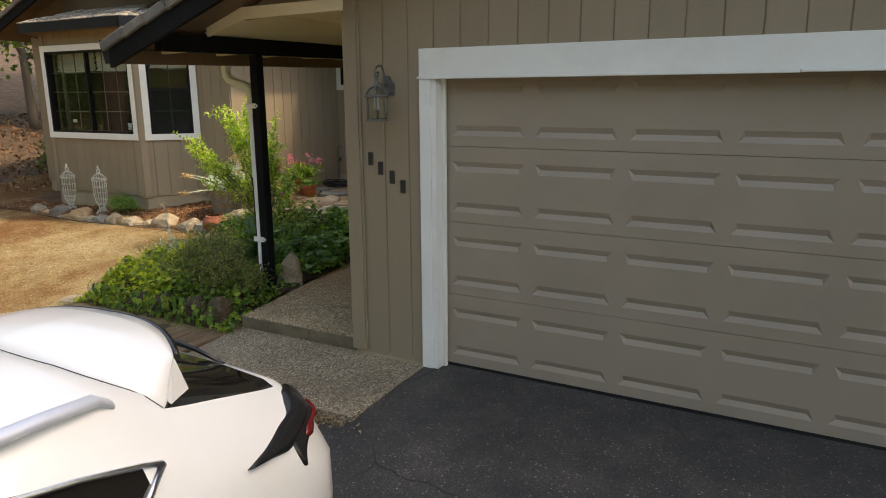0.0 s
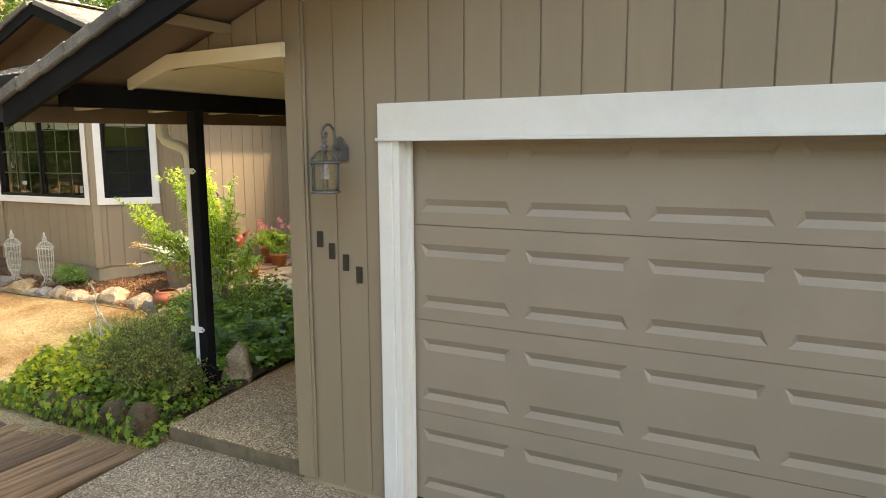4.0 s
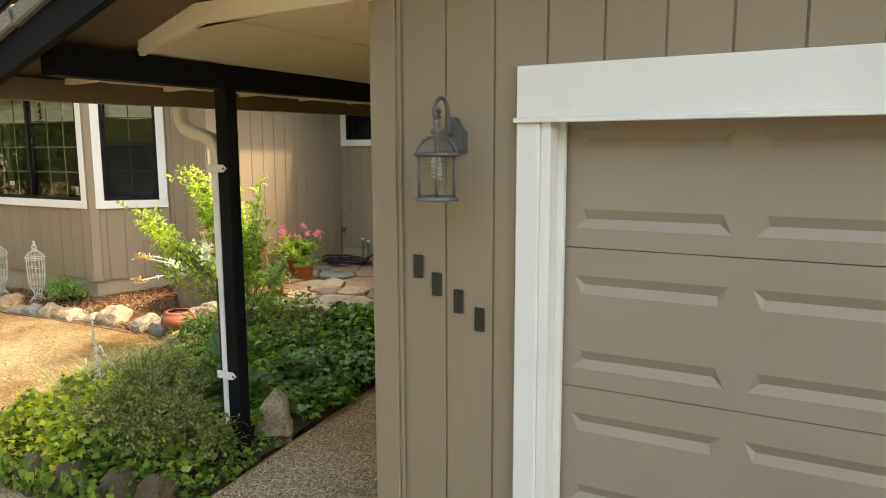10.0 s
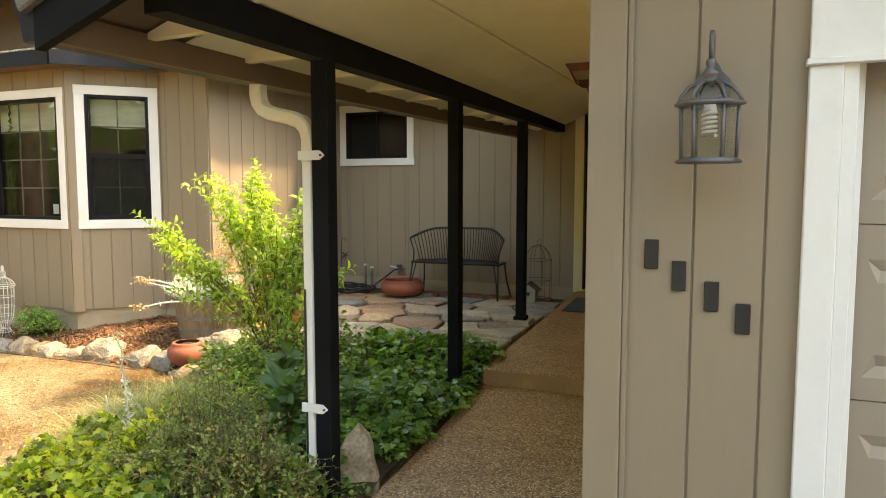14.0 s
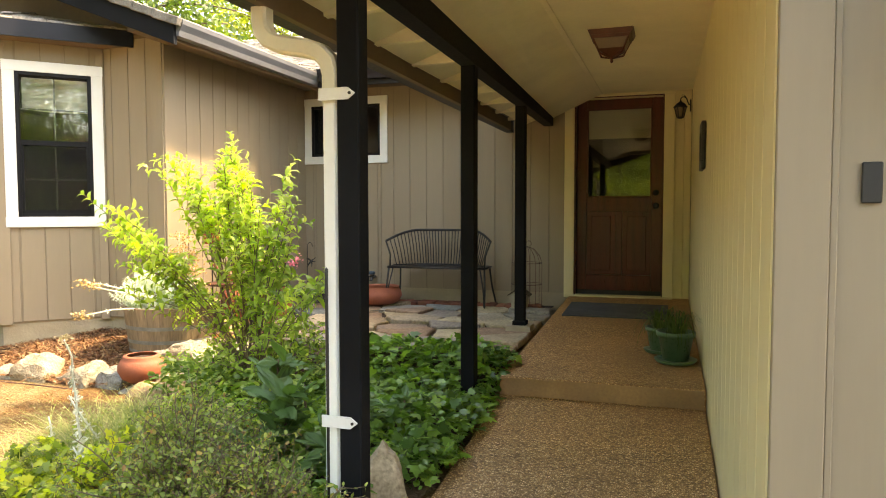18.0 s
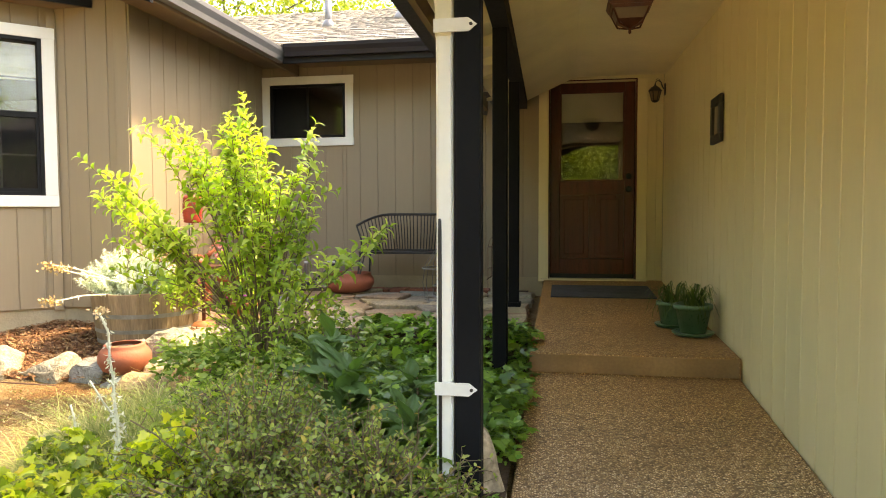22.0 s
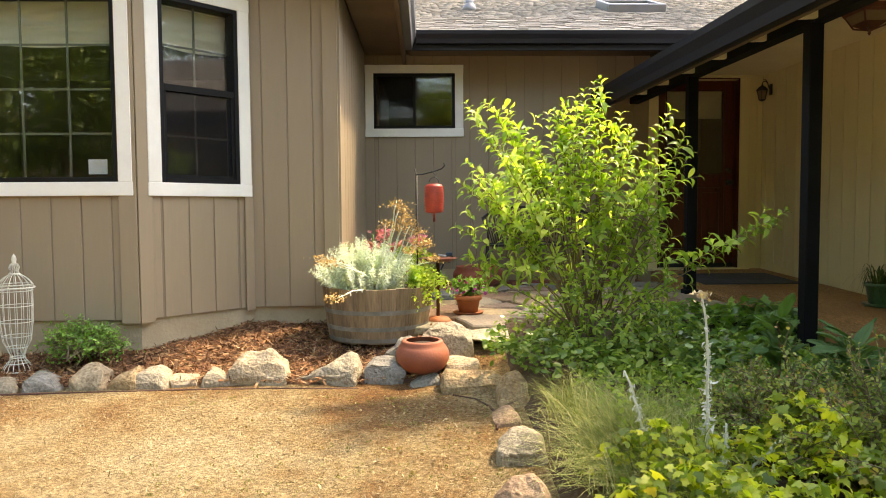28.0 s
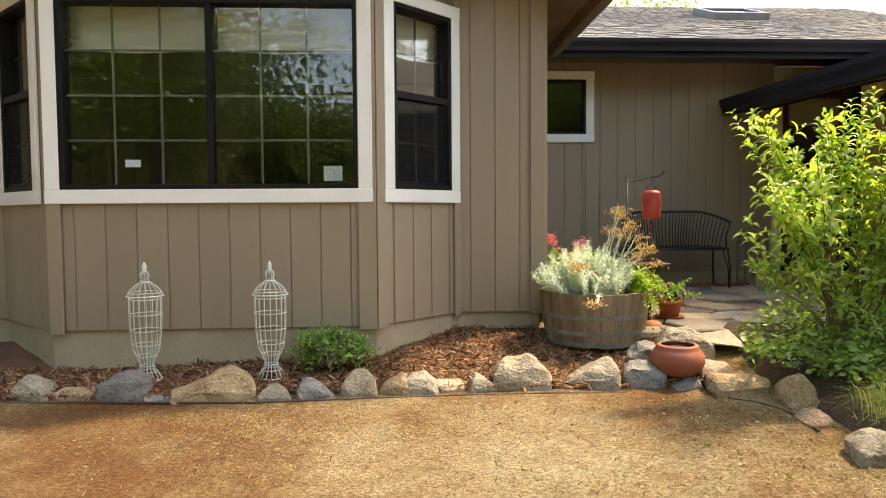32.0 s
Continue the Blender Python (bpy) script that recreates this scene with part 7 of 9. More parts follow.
def stave_barrel(x, y, z, r0, r1, h):
    t = thing("barrel_planter", pose(x, y, z), "weathered oak half-barrel planter with galvanised hoops", "planter")
    k = 24
    me = bpy.data.meshes.new("stave")
    bm = bmesh.new()
    w0, w1 = 2 * math.pi * r0 / k * 0.99, 2 * math.pi * r1 / k * 0.99
    rows = []
    for i in range(6):
        s = i / 5
        rr_ = r0 + (r1 - r0) * (1.25 * s - 0.25 * s * s)
        w = w0 + (w1 - w0) * s
        rows.append([bm.verts.new((rr_ * 1.0, -w / 2, h * s)), bm.verts.new((rr_ + 0.0035, 0, h * s)), bm.verts.new((rr_, w / 2, h * s)), bm.verts.new((rr_ - 0.025, w / 2 * 0.93, h * s)), bm.verts.new((rr_ - 0.025, -w / 2 * 0.93, h * s))])
    for a, b in zip(rows, rows[1:]):
        for j in range(5):
            bm.faces.new([a[j], a[(j + 1) % 5], b[(j + 1) % 5], b[j]])
    bm.faces.new(rows[0][::-1])
    bm.faces.new(rows[-1])
    bmesh.ops.recalc_face_normals(bm, faces=bm.faces)
    bm.to_mesh(me)
    bm.free()
    me.materials.append(barrel_wood)
    pieces_of("stave", me, [pose(x, y, z + 0.004 * math.sin(i * 2.3), 0, 0, 360 * i / k) for i in range(k)], t)
    for s, hw in ((0.06, 0.017), (0.27, 0.018), (0.57, 0.019)):
        rr_ = r0 + (r1 - r0) * (1.25 * s - 0.25 * s * s) + 0.0065
        bm = bmesh.new()
        hw *= 0.8
        lathe(bm, [(rr_ - 0.006, h * s - hw), (rr_ - 0.003, h * s - hw), (rr_ - 0.0005, h * s + hw), (rr_ - 0.006, h * s + hw), (rr_ - 0.006, h * s - hw)], 64, False)
        for f in bm.faces:
            f.smooth = False
        part("hoop", bm, hoop_steel, t, "galvanised steel hoop")
    bm = bmesh.new()
    lathe(bm, [(r1 - 0.03, h - 0.07), (r1 * 0.5, h - 0.045), (0.01, h - 0.04)], 24)
    part("soil", bm, soil, t, "dark potting soil")
    return t


BX, BYY, BZ = -7.235, 7.66, 0.352
stave_barrel(BX, BYY, BZ, 0.345, 0.392, 0.375)
r = np.random.default_rng(77)
sm = thing("dusty_miller", pose(BX, BYY, BZ + 0.33), "silvery-white dusty miller filling the barrel planter", "plant")
curves = []
for _ in range(190):
    a, q = r.uniform(0, 2 * np.pi), np.sqrt(r.random())
    e = np.array([BX - 0.07 + 0.39 * q * np.cos(a), BYY - 0.08 + 0.33 * q * np.sin(a), BZ + 0.36 + 0.34 * (1 - 0.6 * q * q) * r.uniform(0.7, 1.1)])
    curves.append(grow(r, np.array([BX - 0.08 + 0.2 * q * np.cos(a), BYY - 0.06 + 0.2 * q * np.sin(a), BZ + 0.32]), e, 0.0, 5))
P, A, N, S = leafy(r, curves, 0.1, 0.0052, 0.034)
at_world(scatter("foliage", P, A, N, S, LANCE, silver_leaf, sm, 0.55))


def flower_stem(b0, tip, head_mat, head, nhead, mat, parent, size=0.02):
    c = grow(r, b0, tip, 0.04, 8)
    bm = bmesh.new()
    tube(bm, [tuple(p) for p in c], 0.0065, 5, 0.004)
    st = at_world(part("stem", bm, mat, parent))
    P, A, N, S = leafy(r, [c], 0.15, 0.05, 0.03)
    at_world(scatter("stem_foliage", P, A, N, S, LANCE, mat, parent, 0.7))
    fh = at_world(scatter("flower_head", np.array(tip) + r.normal(size=(nhead, 3)) * np.array([head, head, head * 0.45]), rand_dirs(r, nhead, 0.6), rand_dirs(r, nhead, 0.5), size, OVAL, head_mat, parent))
    tagged(fh, "", "", "", "stuff")


yr = thing("yarrow_stems", pose(BX, BYY, BZ + 0.3), "faded orange yarrow heads on woolly stems in the barrel", "flowers")
for tx, ty, tz in ((-7.10, 7.55, 1.30), (-7.16, 7.52, 1.16), (-7.0, 7.56, 1.16), (-6.93, 7.5, 1.04), (-7.02, 7.5, 1.20), (-6.95, 7.55, 1.10), (-6.88, 7.5, 1.02), (-7.04, 7.6, 1.12), (-6.84, 7.48, 0.92), (-6.98, 7.45, 0.98), (-7.54, 7.02, 0.95), (-7.05, 7.6, 1.26), (-7.46, 6.90, 0.715), (-7.50, 7.05, 0.925)):
    flower_stem(np.array([BX + 0.05, BYY - 0.05, BZ + 0.33]), np.array([tx, ty, tz]), yarrow, 0.034, 64, silver_leaf, yr)
gp = thing("pink_flowers", pose(BX - 0.1, BYY + 0.15, BZ + 0.3), "small pink flowers behind the silver foliage", "flowers")
for tx, ty, tz in ((-7.46, 7.74, 1.02), (-7.30, 7.74, 1.10), (-7.06, 7.74, 1.0)):
    flower_stem(np.array([BX - 0.02, BYY + 0.1, BZ + 0.33]), np.array([tx, ty, tz]), pink_petal, 0.010, 8, herb_leaf, gp, 0.016)
tr = thing("trailing_plant", pose(BX + 0.3, BYY - 0.1, BZ + 0.35), "lime-green trailing plant spilling over the barrel rim", "plant")
curves = []
for _ in range(34):
    a = r.uniform(-1.5, 0.5)
    b0 = np.array([BX + 0.2, BYY - 0.08, BZ + 0.36])
    e = b0 + np.array([0.26 * np.cos(a) * r.uniform(0.6, 1.2), 0.26 * np.sin(a), r.uniform(-0.16, 0.1)])
    curves.append(grow(r, b0, e, 0.1, 7))
P, A, N, S = leafy(r, curves, 0.2, 0.02, 0.036)
at_world(scatter("foliage", P, A, N, S, OVAL, lime_leaf, tr, 1.2))


def pot(name, label, x, y, z, prof, mat, seg=28, fill=0.85, cat="pot"):
    """A turned pot with thickness; prof is the outer (radius, height)."""
    t = thing(name, pose(x, y, z), label, cat)
    bm = bmesh.new()
    inner = [(max(0.01, q - 0.014), zz) for q, zz in prof[::-1] if zz > prof[-1][1] * 0.4]
    lathe(bm, prof + inner, seg)
    part("body", bm, mat, t)
    top = prof[-1][1]
    rr_ = np.interp(top * fill, [p[1] for p in prof], [p[0] for p in prof]) - 0.012
    bm = bmesh.new()
    lathe(bm, [(rr_, top * fill - 0.01), (rr_ * 0.5, top * fill + 0.006), (0.005, top * fill + 0.008)], 20)
    part("soil", bm, soil, t, "dark potting soil")
    return t


tb = pot("terracotta_bowl", "round terracotta bowl with dark soil, beside the bed stones", -6.915, 6.90, 0.262, [(0.09, 0.0), (0.138, 0.03), (0.166, 0.085), (0.164, 0.125), (0.146, 0.16), (0.13, 0.174), (0.13, 0.186), (0.124, 0.194), (0.112, 0.196)], terracotta_red, 36, 0.88)
pot("terracotta_bowl", "wide terracotta bowl standing beside the bench", -6.33, 9.93, PATIO_Z + 0.012, [(0.17, 0.0), (0.235, 0.03), (0.268, 0.09), (0.262, 0.14), (0.232, 0.185), (0.24, 0.2)], terracotta_red, 36, 0.6)
fp = pot("flower_pot", "terracotta pot with violet petunias on a saucer", -6.565, 7.93, 0.475, [(0.07, 0.0), (0.09, 0.1), (0.105, 0.102), (0.108, 0.135)], terracotta, 28, 0.8)
bm = bmesh.new()
lathe(bm, [(0.09, -0.018), (0.115, 0.004), (0.118, 0.01), (0.1, 0.006), (0.02, 0.002)], 28)
part("saucer", bm, terracotta, fp, "terracotta saucer")
c3 = np.array([-6.565, 7.93, 0.61])
curves = [grow(r, c3, c3 + np.r_[r.normal(size=2) * 0.085, r.uniform(0.02, 0.13)], 0.03, 5) for _ in range(46)]
P, A, N, S = leafy(r, curves, 0.1, 0.018, 0.036)
pt = thing("petunia", pose(*c3), "violet petunias and green leaves in the terracotta pot", "flowers")
at_world(scatter("foliage", P, A, N, S, OVAL, herb_leaf, pt, 1.1))
n = 60
at_world(scatter("blossom", c3 + np.c_[r.normal(size=(n, 2)) * 0.09, r.uniform(0.03, 0.12, n)], rand_dirs(r, n), rand_dirs(r, n, 1.0), 0.03, OVAL, violet_petal, pt, 1.5))

gp2 = pot("geranium_pot", "dark terracotta pot with pink geraniums by the house corner", -7.16, 9.0, PATIO_Z + 0.01, [(0.13, 0.0), (0.165, 0.2), (0.185, 0.202), (0.187, 0.26)], terracotta, 28, 0.85)
c3 = np.array([-7.16, 9.0, 0.70])
ge = thing("geranium", pose(*c3), "green geranium with bright pink flower clusters", "flowers")
curves = [grow(r, c3, c3 + np.r_[r.normal(size=2) * 0.15, r.uniform(0.04, 0.24)], 0.03, 5) for _ in range(60)]
P, A, N, S = leafy(r, curves, 0.2, 0.035, 0.06)
at_world(scatter("foliage", P, A, N, S, OVAL, shrub_leaf_lo, ge, 1.7))
for _ in range(9):
    h_ = c3 + np.r_[r.normal(size=2) * 0.14, r.uniform(0.22, 0.36)]
    n = 34
    at_world(scatter("blossom", h_ + r.normal(size=(n, 3)) * 0.022, rand_dirs(r, n), rand_dirs(r, n), 0.026, OVAL, pink_petal, ge, 1.5))
hp = pot("herb_pot", "terracotta pot with a small green herb", -6.93, 8.86, PATIO_Z + 0.01, [(0.09, 0.0), (0.12, 0.13), (0.128, 0.132), (0.13, 0.165)], terracotta, 24, 0.85)
c3 = np.array([-6.93, 8.86, 0.62])
hb = thing("herb", pose(*c3), "bushy green herb in the terracotta pot", "plant")
curves = [grow(r, c3, c3 + np.r_[r.normal(size=2) * 0.1, r.uniform(0.03, 0.14)], 0.02, 5) for _ in range(60)]
P, A, N, S = leafy(r, curves, 0.1, 0.02, 0.03)
at_world(scatter("foliage", P, A, N, S, OVAL, herb_leaf, hb, 1.1))

# dog-like terracotta figure
bm = bmesh.new()
lathe(bm, [(0.02, 0.10), (0.09, 0.13), (0.105, 0.2), (0.09, 0.28), (0.06, 0.33), (0.065, 0.38), (0.075, 0.42), (0.05, 0.47), (0.01, 0.49)], 20)
for sx in (-1, 1):
    for sy in (-1, 1):
        tube(bm, [(sx * 0.07, sy * 0.06, 0.16), (sx * 0.085, sy * 0.075, 0.0)], 0.026, 8, 0.022)
    tube(bm, [(sx * 0.045, 0, 0.45), (sx * 0.10, 0.0, 0.50), (sx * 0.15, 0, 0.55)], 0.03, 8, 0.006)
tube(bm, [(0, -0.03, 0.40), (0, -0.13, 0.37)], 0.04, 10, 0.03)
figm = tagged(part("garden_figure", bm, surface("red_glazed_clay", (0.38, 0.10, 0.045), 0.3, 14, 80, 0.45, 0.1, 0.3)), "glossy red-brown clay animal figure on the patio", "figurine")
figm.matrix_basis = pose(-7.22, 8.42, PATIO_Z, 0, 0, 20)

# bird bath dish on a thin stem
bb_ = thing("bird_bath", pose(-6.80, 7.72, 0.42), "rusty metal dish on a thin stem with terracotta foot", "bird bath")
bm = bmesh.new()
lathe(bm, [(0.01, 0.455), (0.10, 0.465), (0.145, 0.485), (0.15, 0.488), (0.1, 0.472), (0.01, 0.462)], 24)
part("dish", bm, bronze, bb_, "rust-brown shallow dish")
bm = bmesh.new()
tube(bm, [(0, 0, 0.03), (0, 0, 0.46)], 0.014, 8)
part("stem", bm, bronze, bb_)
bm = bmesh.new()
lathe(bm, [(0.1, 0.0), (0.1, 0.03), (0.07, 0.055), (0.02, 0.065)], 20)
part("foot", bm, terracotta, bb_, "terracotta foot")

# lantern on a crook
lt = thing("lantern_stand", pose(-6.95, 7.80, 0.42), "thin iron stand with a crossbar holding a red lantern", "lantern stand")
bm = bmesh.new()
tube(bm, [(0, 0, -0.05), (0, 0, 1.11)], 0.006, 6)
part("pole", bm, iron, lt)
bm = bmesh.new()
tube(bm, [(-0.012, 0.0, 1.14), (-0.005, 0.0, 1.105), (0.04, -0.02, 1.10), (0.12, -0.1, 1.115), (0.18, -0.19, 1.13), (0.20, -0.22, 1.15), (0.195, -0.22, 1.17)], 0.005, 6)
part("crossbar", bm, iron, lt)
ln = thing("red_lantern", pose(-6.825, 7.63, 1.335), "red lacquered hanging lantern with a tassel", "lantern")
bm = bmesh.new()
prof = [(0.02, -0.10), (0.055, -0.095)]
for i in range(9):
    z = -0.085 + 0.0212 * i
    prof += [(0.068 + 0.006 * math.sin(math.pi * i / 8), z), (0.060 + 0.006 * math.sin(math.pi * i / 8), z + 0.0106)]
prof += [(0.055, 0.105), (0.03, 0.11)]
lathe(bm, prof, 20)
part("body", bm, red_lantern, ln)
bm = bmesh.new()
tube(bm, arc(0, 0.12, 0.035, 180, 0, 8), 0.003, 5)
part("bail", bm, iron, ln)
bm = bmesh.new()
tube(bm, [(0, 0, -0.10), (0, 0, -0.16)], 0.006, 6, 0.009)
part("tassel", bm, red_lantern, ln)
bm = bmesh.new()
tube(bm, [(0, 0, 0.152), (0.012, 0, 0.17), (0.0, 0, 0.185), (-0.02, -0.0, 0.20)], 0.003, 5)
part("hook", bm, iron, ln)


def wire_cage(x, y, z):
    t = thing("wire_cage", pose(x, y, z), "tall chalky-white wire birdcage ornament in the mulch", "birdcage", "birdcages by the bay")
    prof = [(0.088, 0.0), (0.075, 0.03), (0.045, 0.07), (0.04, 0.10), (0.055, 0.14), (0.078, 0.19), (0.092, 0.30), (0.096, 0.42), (0.095, 0.52)]
    top = [(0.107, 0.525), (0.09, 0.56), (0.06, 0.59), (0.028, 0.61), (0.022, 0.63), (0.03, 0.65), (0.02, 0.675)]
    for i in range(16):
        a = 2 * math.pi * i / 16
        bm = bmesh.new()
        tube(bm, [(q * math.cos(a), q * math.sin(a), h) for q, h in prof], 0.0024, 4)
        part("bar", bm, cage_white, t)
    for i in range(16):
        a = 2 * math.pi * i / 16
        bm = bmesh.new()
        tube(bm, [(q * math.cos(a), q * math.sin(a), h) for q, h in top], 0.0024, 4)
        part("roof_bar", bm, cage_white, t)
    for q, h, w in ((0.09, 0.002, 0.004), (0.062, 0.05, 0.003), (0.042, 0.085, 0.004), (0.06, 0.15, 0.003), (0.082, 0.22, 0.003), (0.093, 0.31, 0.003), (0.0965, 0.41, 0.003), (0.097, 0.505, 0.004), (0.109, 0.525, 0.005), (0.099, 0.545, 0.003), (0.03, 0.61, 0.005)):
        bm = bmesh.new()
        tube(bm, [(q * math.cos(2 * math.pi * i / 24), q * math.sin(2 * math.pi * i / 24), h) for i in range(24)], w, 5, None, True)
        part("ring", bm, cage_white, t)
    bm = bmesh.new()
    lathe(bm, [(0.018, 0.67), (0.012, 0.685), (0.016, 0.70), (0.012, 0.718), (0.002, 0.735)], 12)
    part("finial", bm, cage_white, t)
    return t


cg = wire_cage(-10.235, 7.07, 0.265)
copy_thing(cg, pose(-9.465, 7.06, 0.265, 0, 0, 11))

# bench
bn = thing("garden_bench", pose(-5.67, 10.15, PATIO_Z), "black wrought-iron bench with a curved slatted back", "bench")
def back_curve(k, h0, h1, s=1.0):
    out = []
    for i in range(k + 1):
        u = -1 + 2 * i / k
        x = 0.605 * s * math.copysign(min(1.0, abs(u) ** 0.9), u)
        y = 0.19 - 0.30 * max(0.0, abs(u) - 0.35) ** 1.6 / 0.65 ** 1.6
        z = h0 + (h1 - h0) * (1 - max(0.0, abs(u) - 0.45) ** 2 / 0.3025)
        out.append((x, y, z))
    return out


topc = back_curve(36, 0.71, 0.83)
botc = [(x * 0.86, y * 0.93 - 0.005, 0.44) for x, y, z in back_curve(36, 0.44, 0.44)]
bm = bmesh.new()
tube(bm, topc, 0.014, 8)
part("top_rail", bm, iron, bn)
bm = bmesh.new()
tube(bm, botc, 0.008, 6)
part("lower_rail", bm, iron, bn)
for i in range(1, 36):
    bm = bmesh.new()
    tube(bm, [botc[i], ((botc[i][0] + topc[i][0]) / 2, (botc[i][1] + topc[i][1]) / 2 + 0.012, (0.44 + topc[i][2]) / 2), topc[i]], 0.0058, 5)
    part("back_bar", bm, iron, bn)
bm = bmesh.new()
prism(bm, [(-0.56, -0.17), (0.56, -0.17), (0.54, 0.16), (0.4, 0.19), (-0.4, 0.19), (-0.54, 0.16)], "z", 0.415, 0.428)
part("seat", bm, iron, bn, "black expanded-metal seat")
bm = bmesh.new()
tube(bm, [(-0.56, -0.17, 0.422), (0.56, -0.17, 0.422), (0.545, 0.16, 0.422), (0.4, 0.195, 0.422), (-0.4, 0.195, 0.422), (-0.545, 0.16, 0.422)], 0.012, 6, None, True)
part("seat_rim", bm, iron, bn)
for sx in (-1, 1):
    bm = bmesh.new()
    tube(bm, [(sx * 0.55, -0.16, 0.42), (sx * 0.565, -0.2, 0.2), (sx * 0.56, -0.19, 0.0)], 0.011, 6)
    part("leg", bm, iron, bn)
    bm = bmesh.new()
    tube(bm, [(sx * 0.5, -0.16, 0.42), (sx * 0.545, -0.195, 0.2), (sx * 0.555, -0.19, 0.01)], 0.008, 6)
    part("leg_brace", bm, iron, bn)
    bm = bmesh.new()
    tube(bm, [(sx * 0.53, 0.15, 0.43), (sx * 0.55, 0.19, 0.2), (sx * 0.585, 0.24, 0.0)], 0.011, 6)
    part("leg", bm, iron, bn)
    bm = bmesh.new()
    tube(bm, [topc[0 if sx < 0 else -1], (sx * 0.55, -0.12, 0.56), (sx * 0.545, -0.14, 0.43)], 0.01, 6)
    part("arm_post", bm, iron, bn)

# birdhouse and plant obelisk
bh = thing("birdhouse", pose(-4.74, 10.02, PATIO_Z + 0.01), "small weathered wooden birdhouse on the patio", "birdhouse")
bm = bmesh.new()
prism(bm, [(-0.075, 0), (0.075, 0), (0.085, 0.15), (0, 0.205), (-0.085, 0.15)], "y", -0.07, 0.07)
part("body", bm, birdhouse_wood, bh)
for s in (-1, 1):
    bm = bmesh.new()
    prism(bm, [(s * -0.008, 0.222), (s * 0.115, 0.138), (s * 0.115, 0.15), (s * -0.008, 0.235)], "y", -0.09, 0.09)
    part("roof_board", bm, dark_brown_rock, bh, "dark weathered roof board")
# no hole is cut; a black disc paints its darkness
bm = bmesh.new()
lathe(bm, [(0.022, 0), (0.022, 0.004)], 14)
part("entrance", bm, rubber, bh, "black disc standing for the dark of the entrance hole").matrix_basis = pose(0.0, -0.0695, 0.105, 90, 0, 0)
ob_ = thing("plant_obelisk", pose(-4.71, 10.25, PATIO_Z), "thin rusty wire plant support with a domed top", "plant support")
for i in range(8):
    a = 2 * math.pi * i / 8
    bm = bmesh.new()
    tube(bm, [(0.165 * math.cos(a), 0.165 * math.sin(a), 0), (0.165 * math.cos(a), 0.165 * math.sin(a), 0.48), (0.14 * math.cos(a), 0.14 * math.sin(a), 0.56), (0.08 * math.cos(a), 0.08 * math.sin(a), 0.63), (0, 0, 0.66)], 0.003, 4)
    part("wire", bm, bronze, ob_)
for z in (0.02, 0.25, 0.48):
    bm = bmesh.new()
    tube(bm, [(0.166 * math.cos(2 * math.pi * i / 20), 0.166 * math.sin(2 * math.pi * i / 20), z) for i in range(20)], 0.003, 4, None, True)
    part("ring", bm, bronze, ob_)
bm = bmesh.new()
tube(bm, arc(0.02, 0.69, 0.03, 200, -90, 8), 0.003, 4)
part("scroll", bm, bronze, ob_)

# hose, pipes, tap, crook
hs_ = thing("garden_hose", pose(-7.08, 9.9, PATIO_Z + 0.01), "black garden hose coiled on the flagstones", "hose")
bm = bmesh.new()
pts = []
for i in range(150):
    a = 2 * math.pi * i / 26
    q = 0.24 + 0.05 * math.sin(i * 0.37) + 0.0003 * i
    pts.append((q * math.cos(a) * 1.15, q * math.sin(a) * 0.75, 0.012 + 0.0005 * i + 0.01 * math.sin(i * 0.9) ** 2))
tube(bm, pts, 0.011, 6)
part("coil", bm, rubber, hs_)
bm = bmesh.new()
tube(bm, [(0.25, -0.05, 0.06), (0.33, 0.1, 0.1), (0.38, 0.3, 0.18), (0.42, 0.45, 0.25), (0.5, 0.5, 0.27)], 0.011, 6)
part("lead", bm, rubber, hs_)
for x, h in ((-7.06, 0.30), (-6.965, 0.27)):
    bm = bmesh.new()
    lathe(bm, [(0.017, 0), (0.017, h), (0.021, h), (0.021, h + 0.03), (0.005, h + 0.032)], 12)
    p_ = tagged(part("standpipe", bm, plastic_white), "white plastic standpipe at the house wall", "pipe")
    p_.matrix_basis = pose(x, 10.32, PATIO_Z + 0.0)
tp = thing("hose_tap", pose(-6.62, 10.46, 0.72), "blue-grey hose tap on the house wall", "tap")
bm = bmesh.new()
tube(bm, [(0, 0.07, 0), (0, -0.03, 0), (0, -0.06, -0.04)], 0.016, 8)
part("body", bm, gutter_grey, tp)
bm = bmesh.new()
box(bm, -0.035, 0.035, -0.05, -0.005, 0.03, 0.07, 0.008)
part("timer", bm, surface("blue_plastic", (0.05, 0.09, 0.13), 0.1, 8, 60, 0.4), tp, "blue-grey tap timer")
bm = bmesh.new()
tube(bm, [(-0.03, -0.04, 0.03), (-0.12, -0.05, 0.045)], 0.011, 6)
part("handle", bm, plastic_white, tp)
ck = thing("ornament_stake", pose(-7.40, 10.28, PATIO_Z), "slim iron stake with a hanging metal ornament", "garden stake")
bm = bmesh.new()
tube(bm, [(0, 0, -0.02), (0, 0, 0.62)] + [(0.035 + 0.035 * math.cos(radians(180 - 20 * i)), 0, 0.62 + 0.05 * math.sin(radians(180 - 20 * i))) for i in range(1, 10)], 0.004, 5)
part("pole", bm, iron, ck)
bm = bmesh.new()
rr2 = random.Random(3)
for _ in range(14):
    a, b = rr2.uniform(0, 6.28), rr2.uniform(-0.07, 0.07)
    tube(bm, [(0.05, 0, 0.45), (0.05 + 0.06 * math.cos(a), 0.04 * math.sin(a), 0.44 + b)], 0.008, 5, 0.003)
part("ornament", bm, iron, ck)

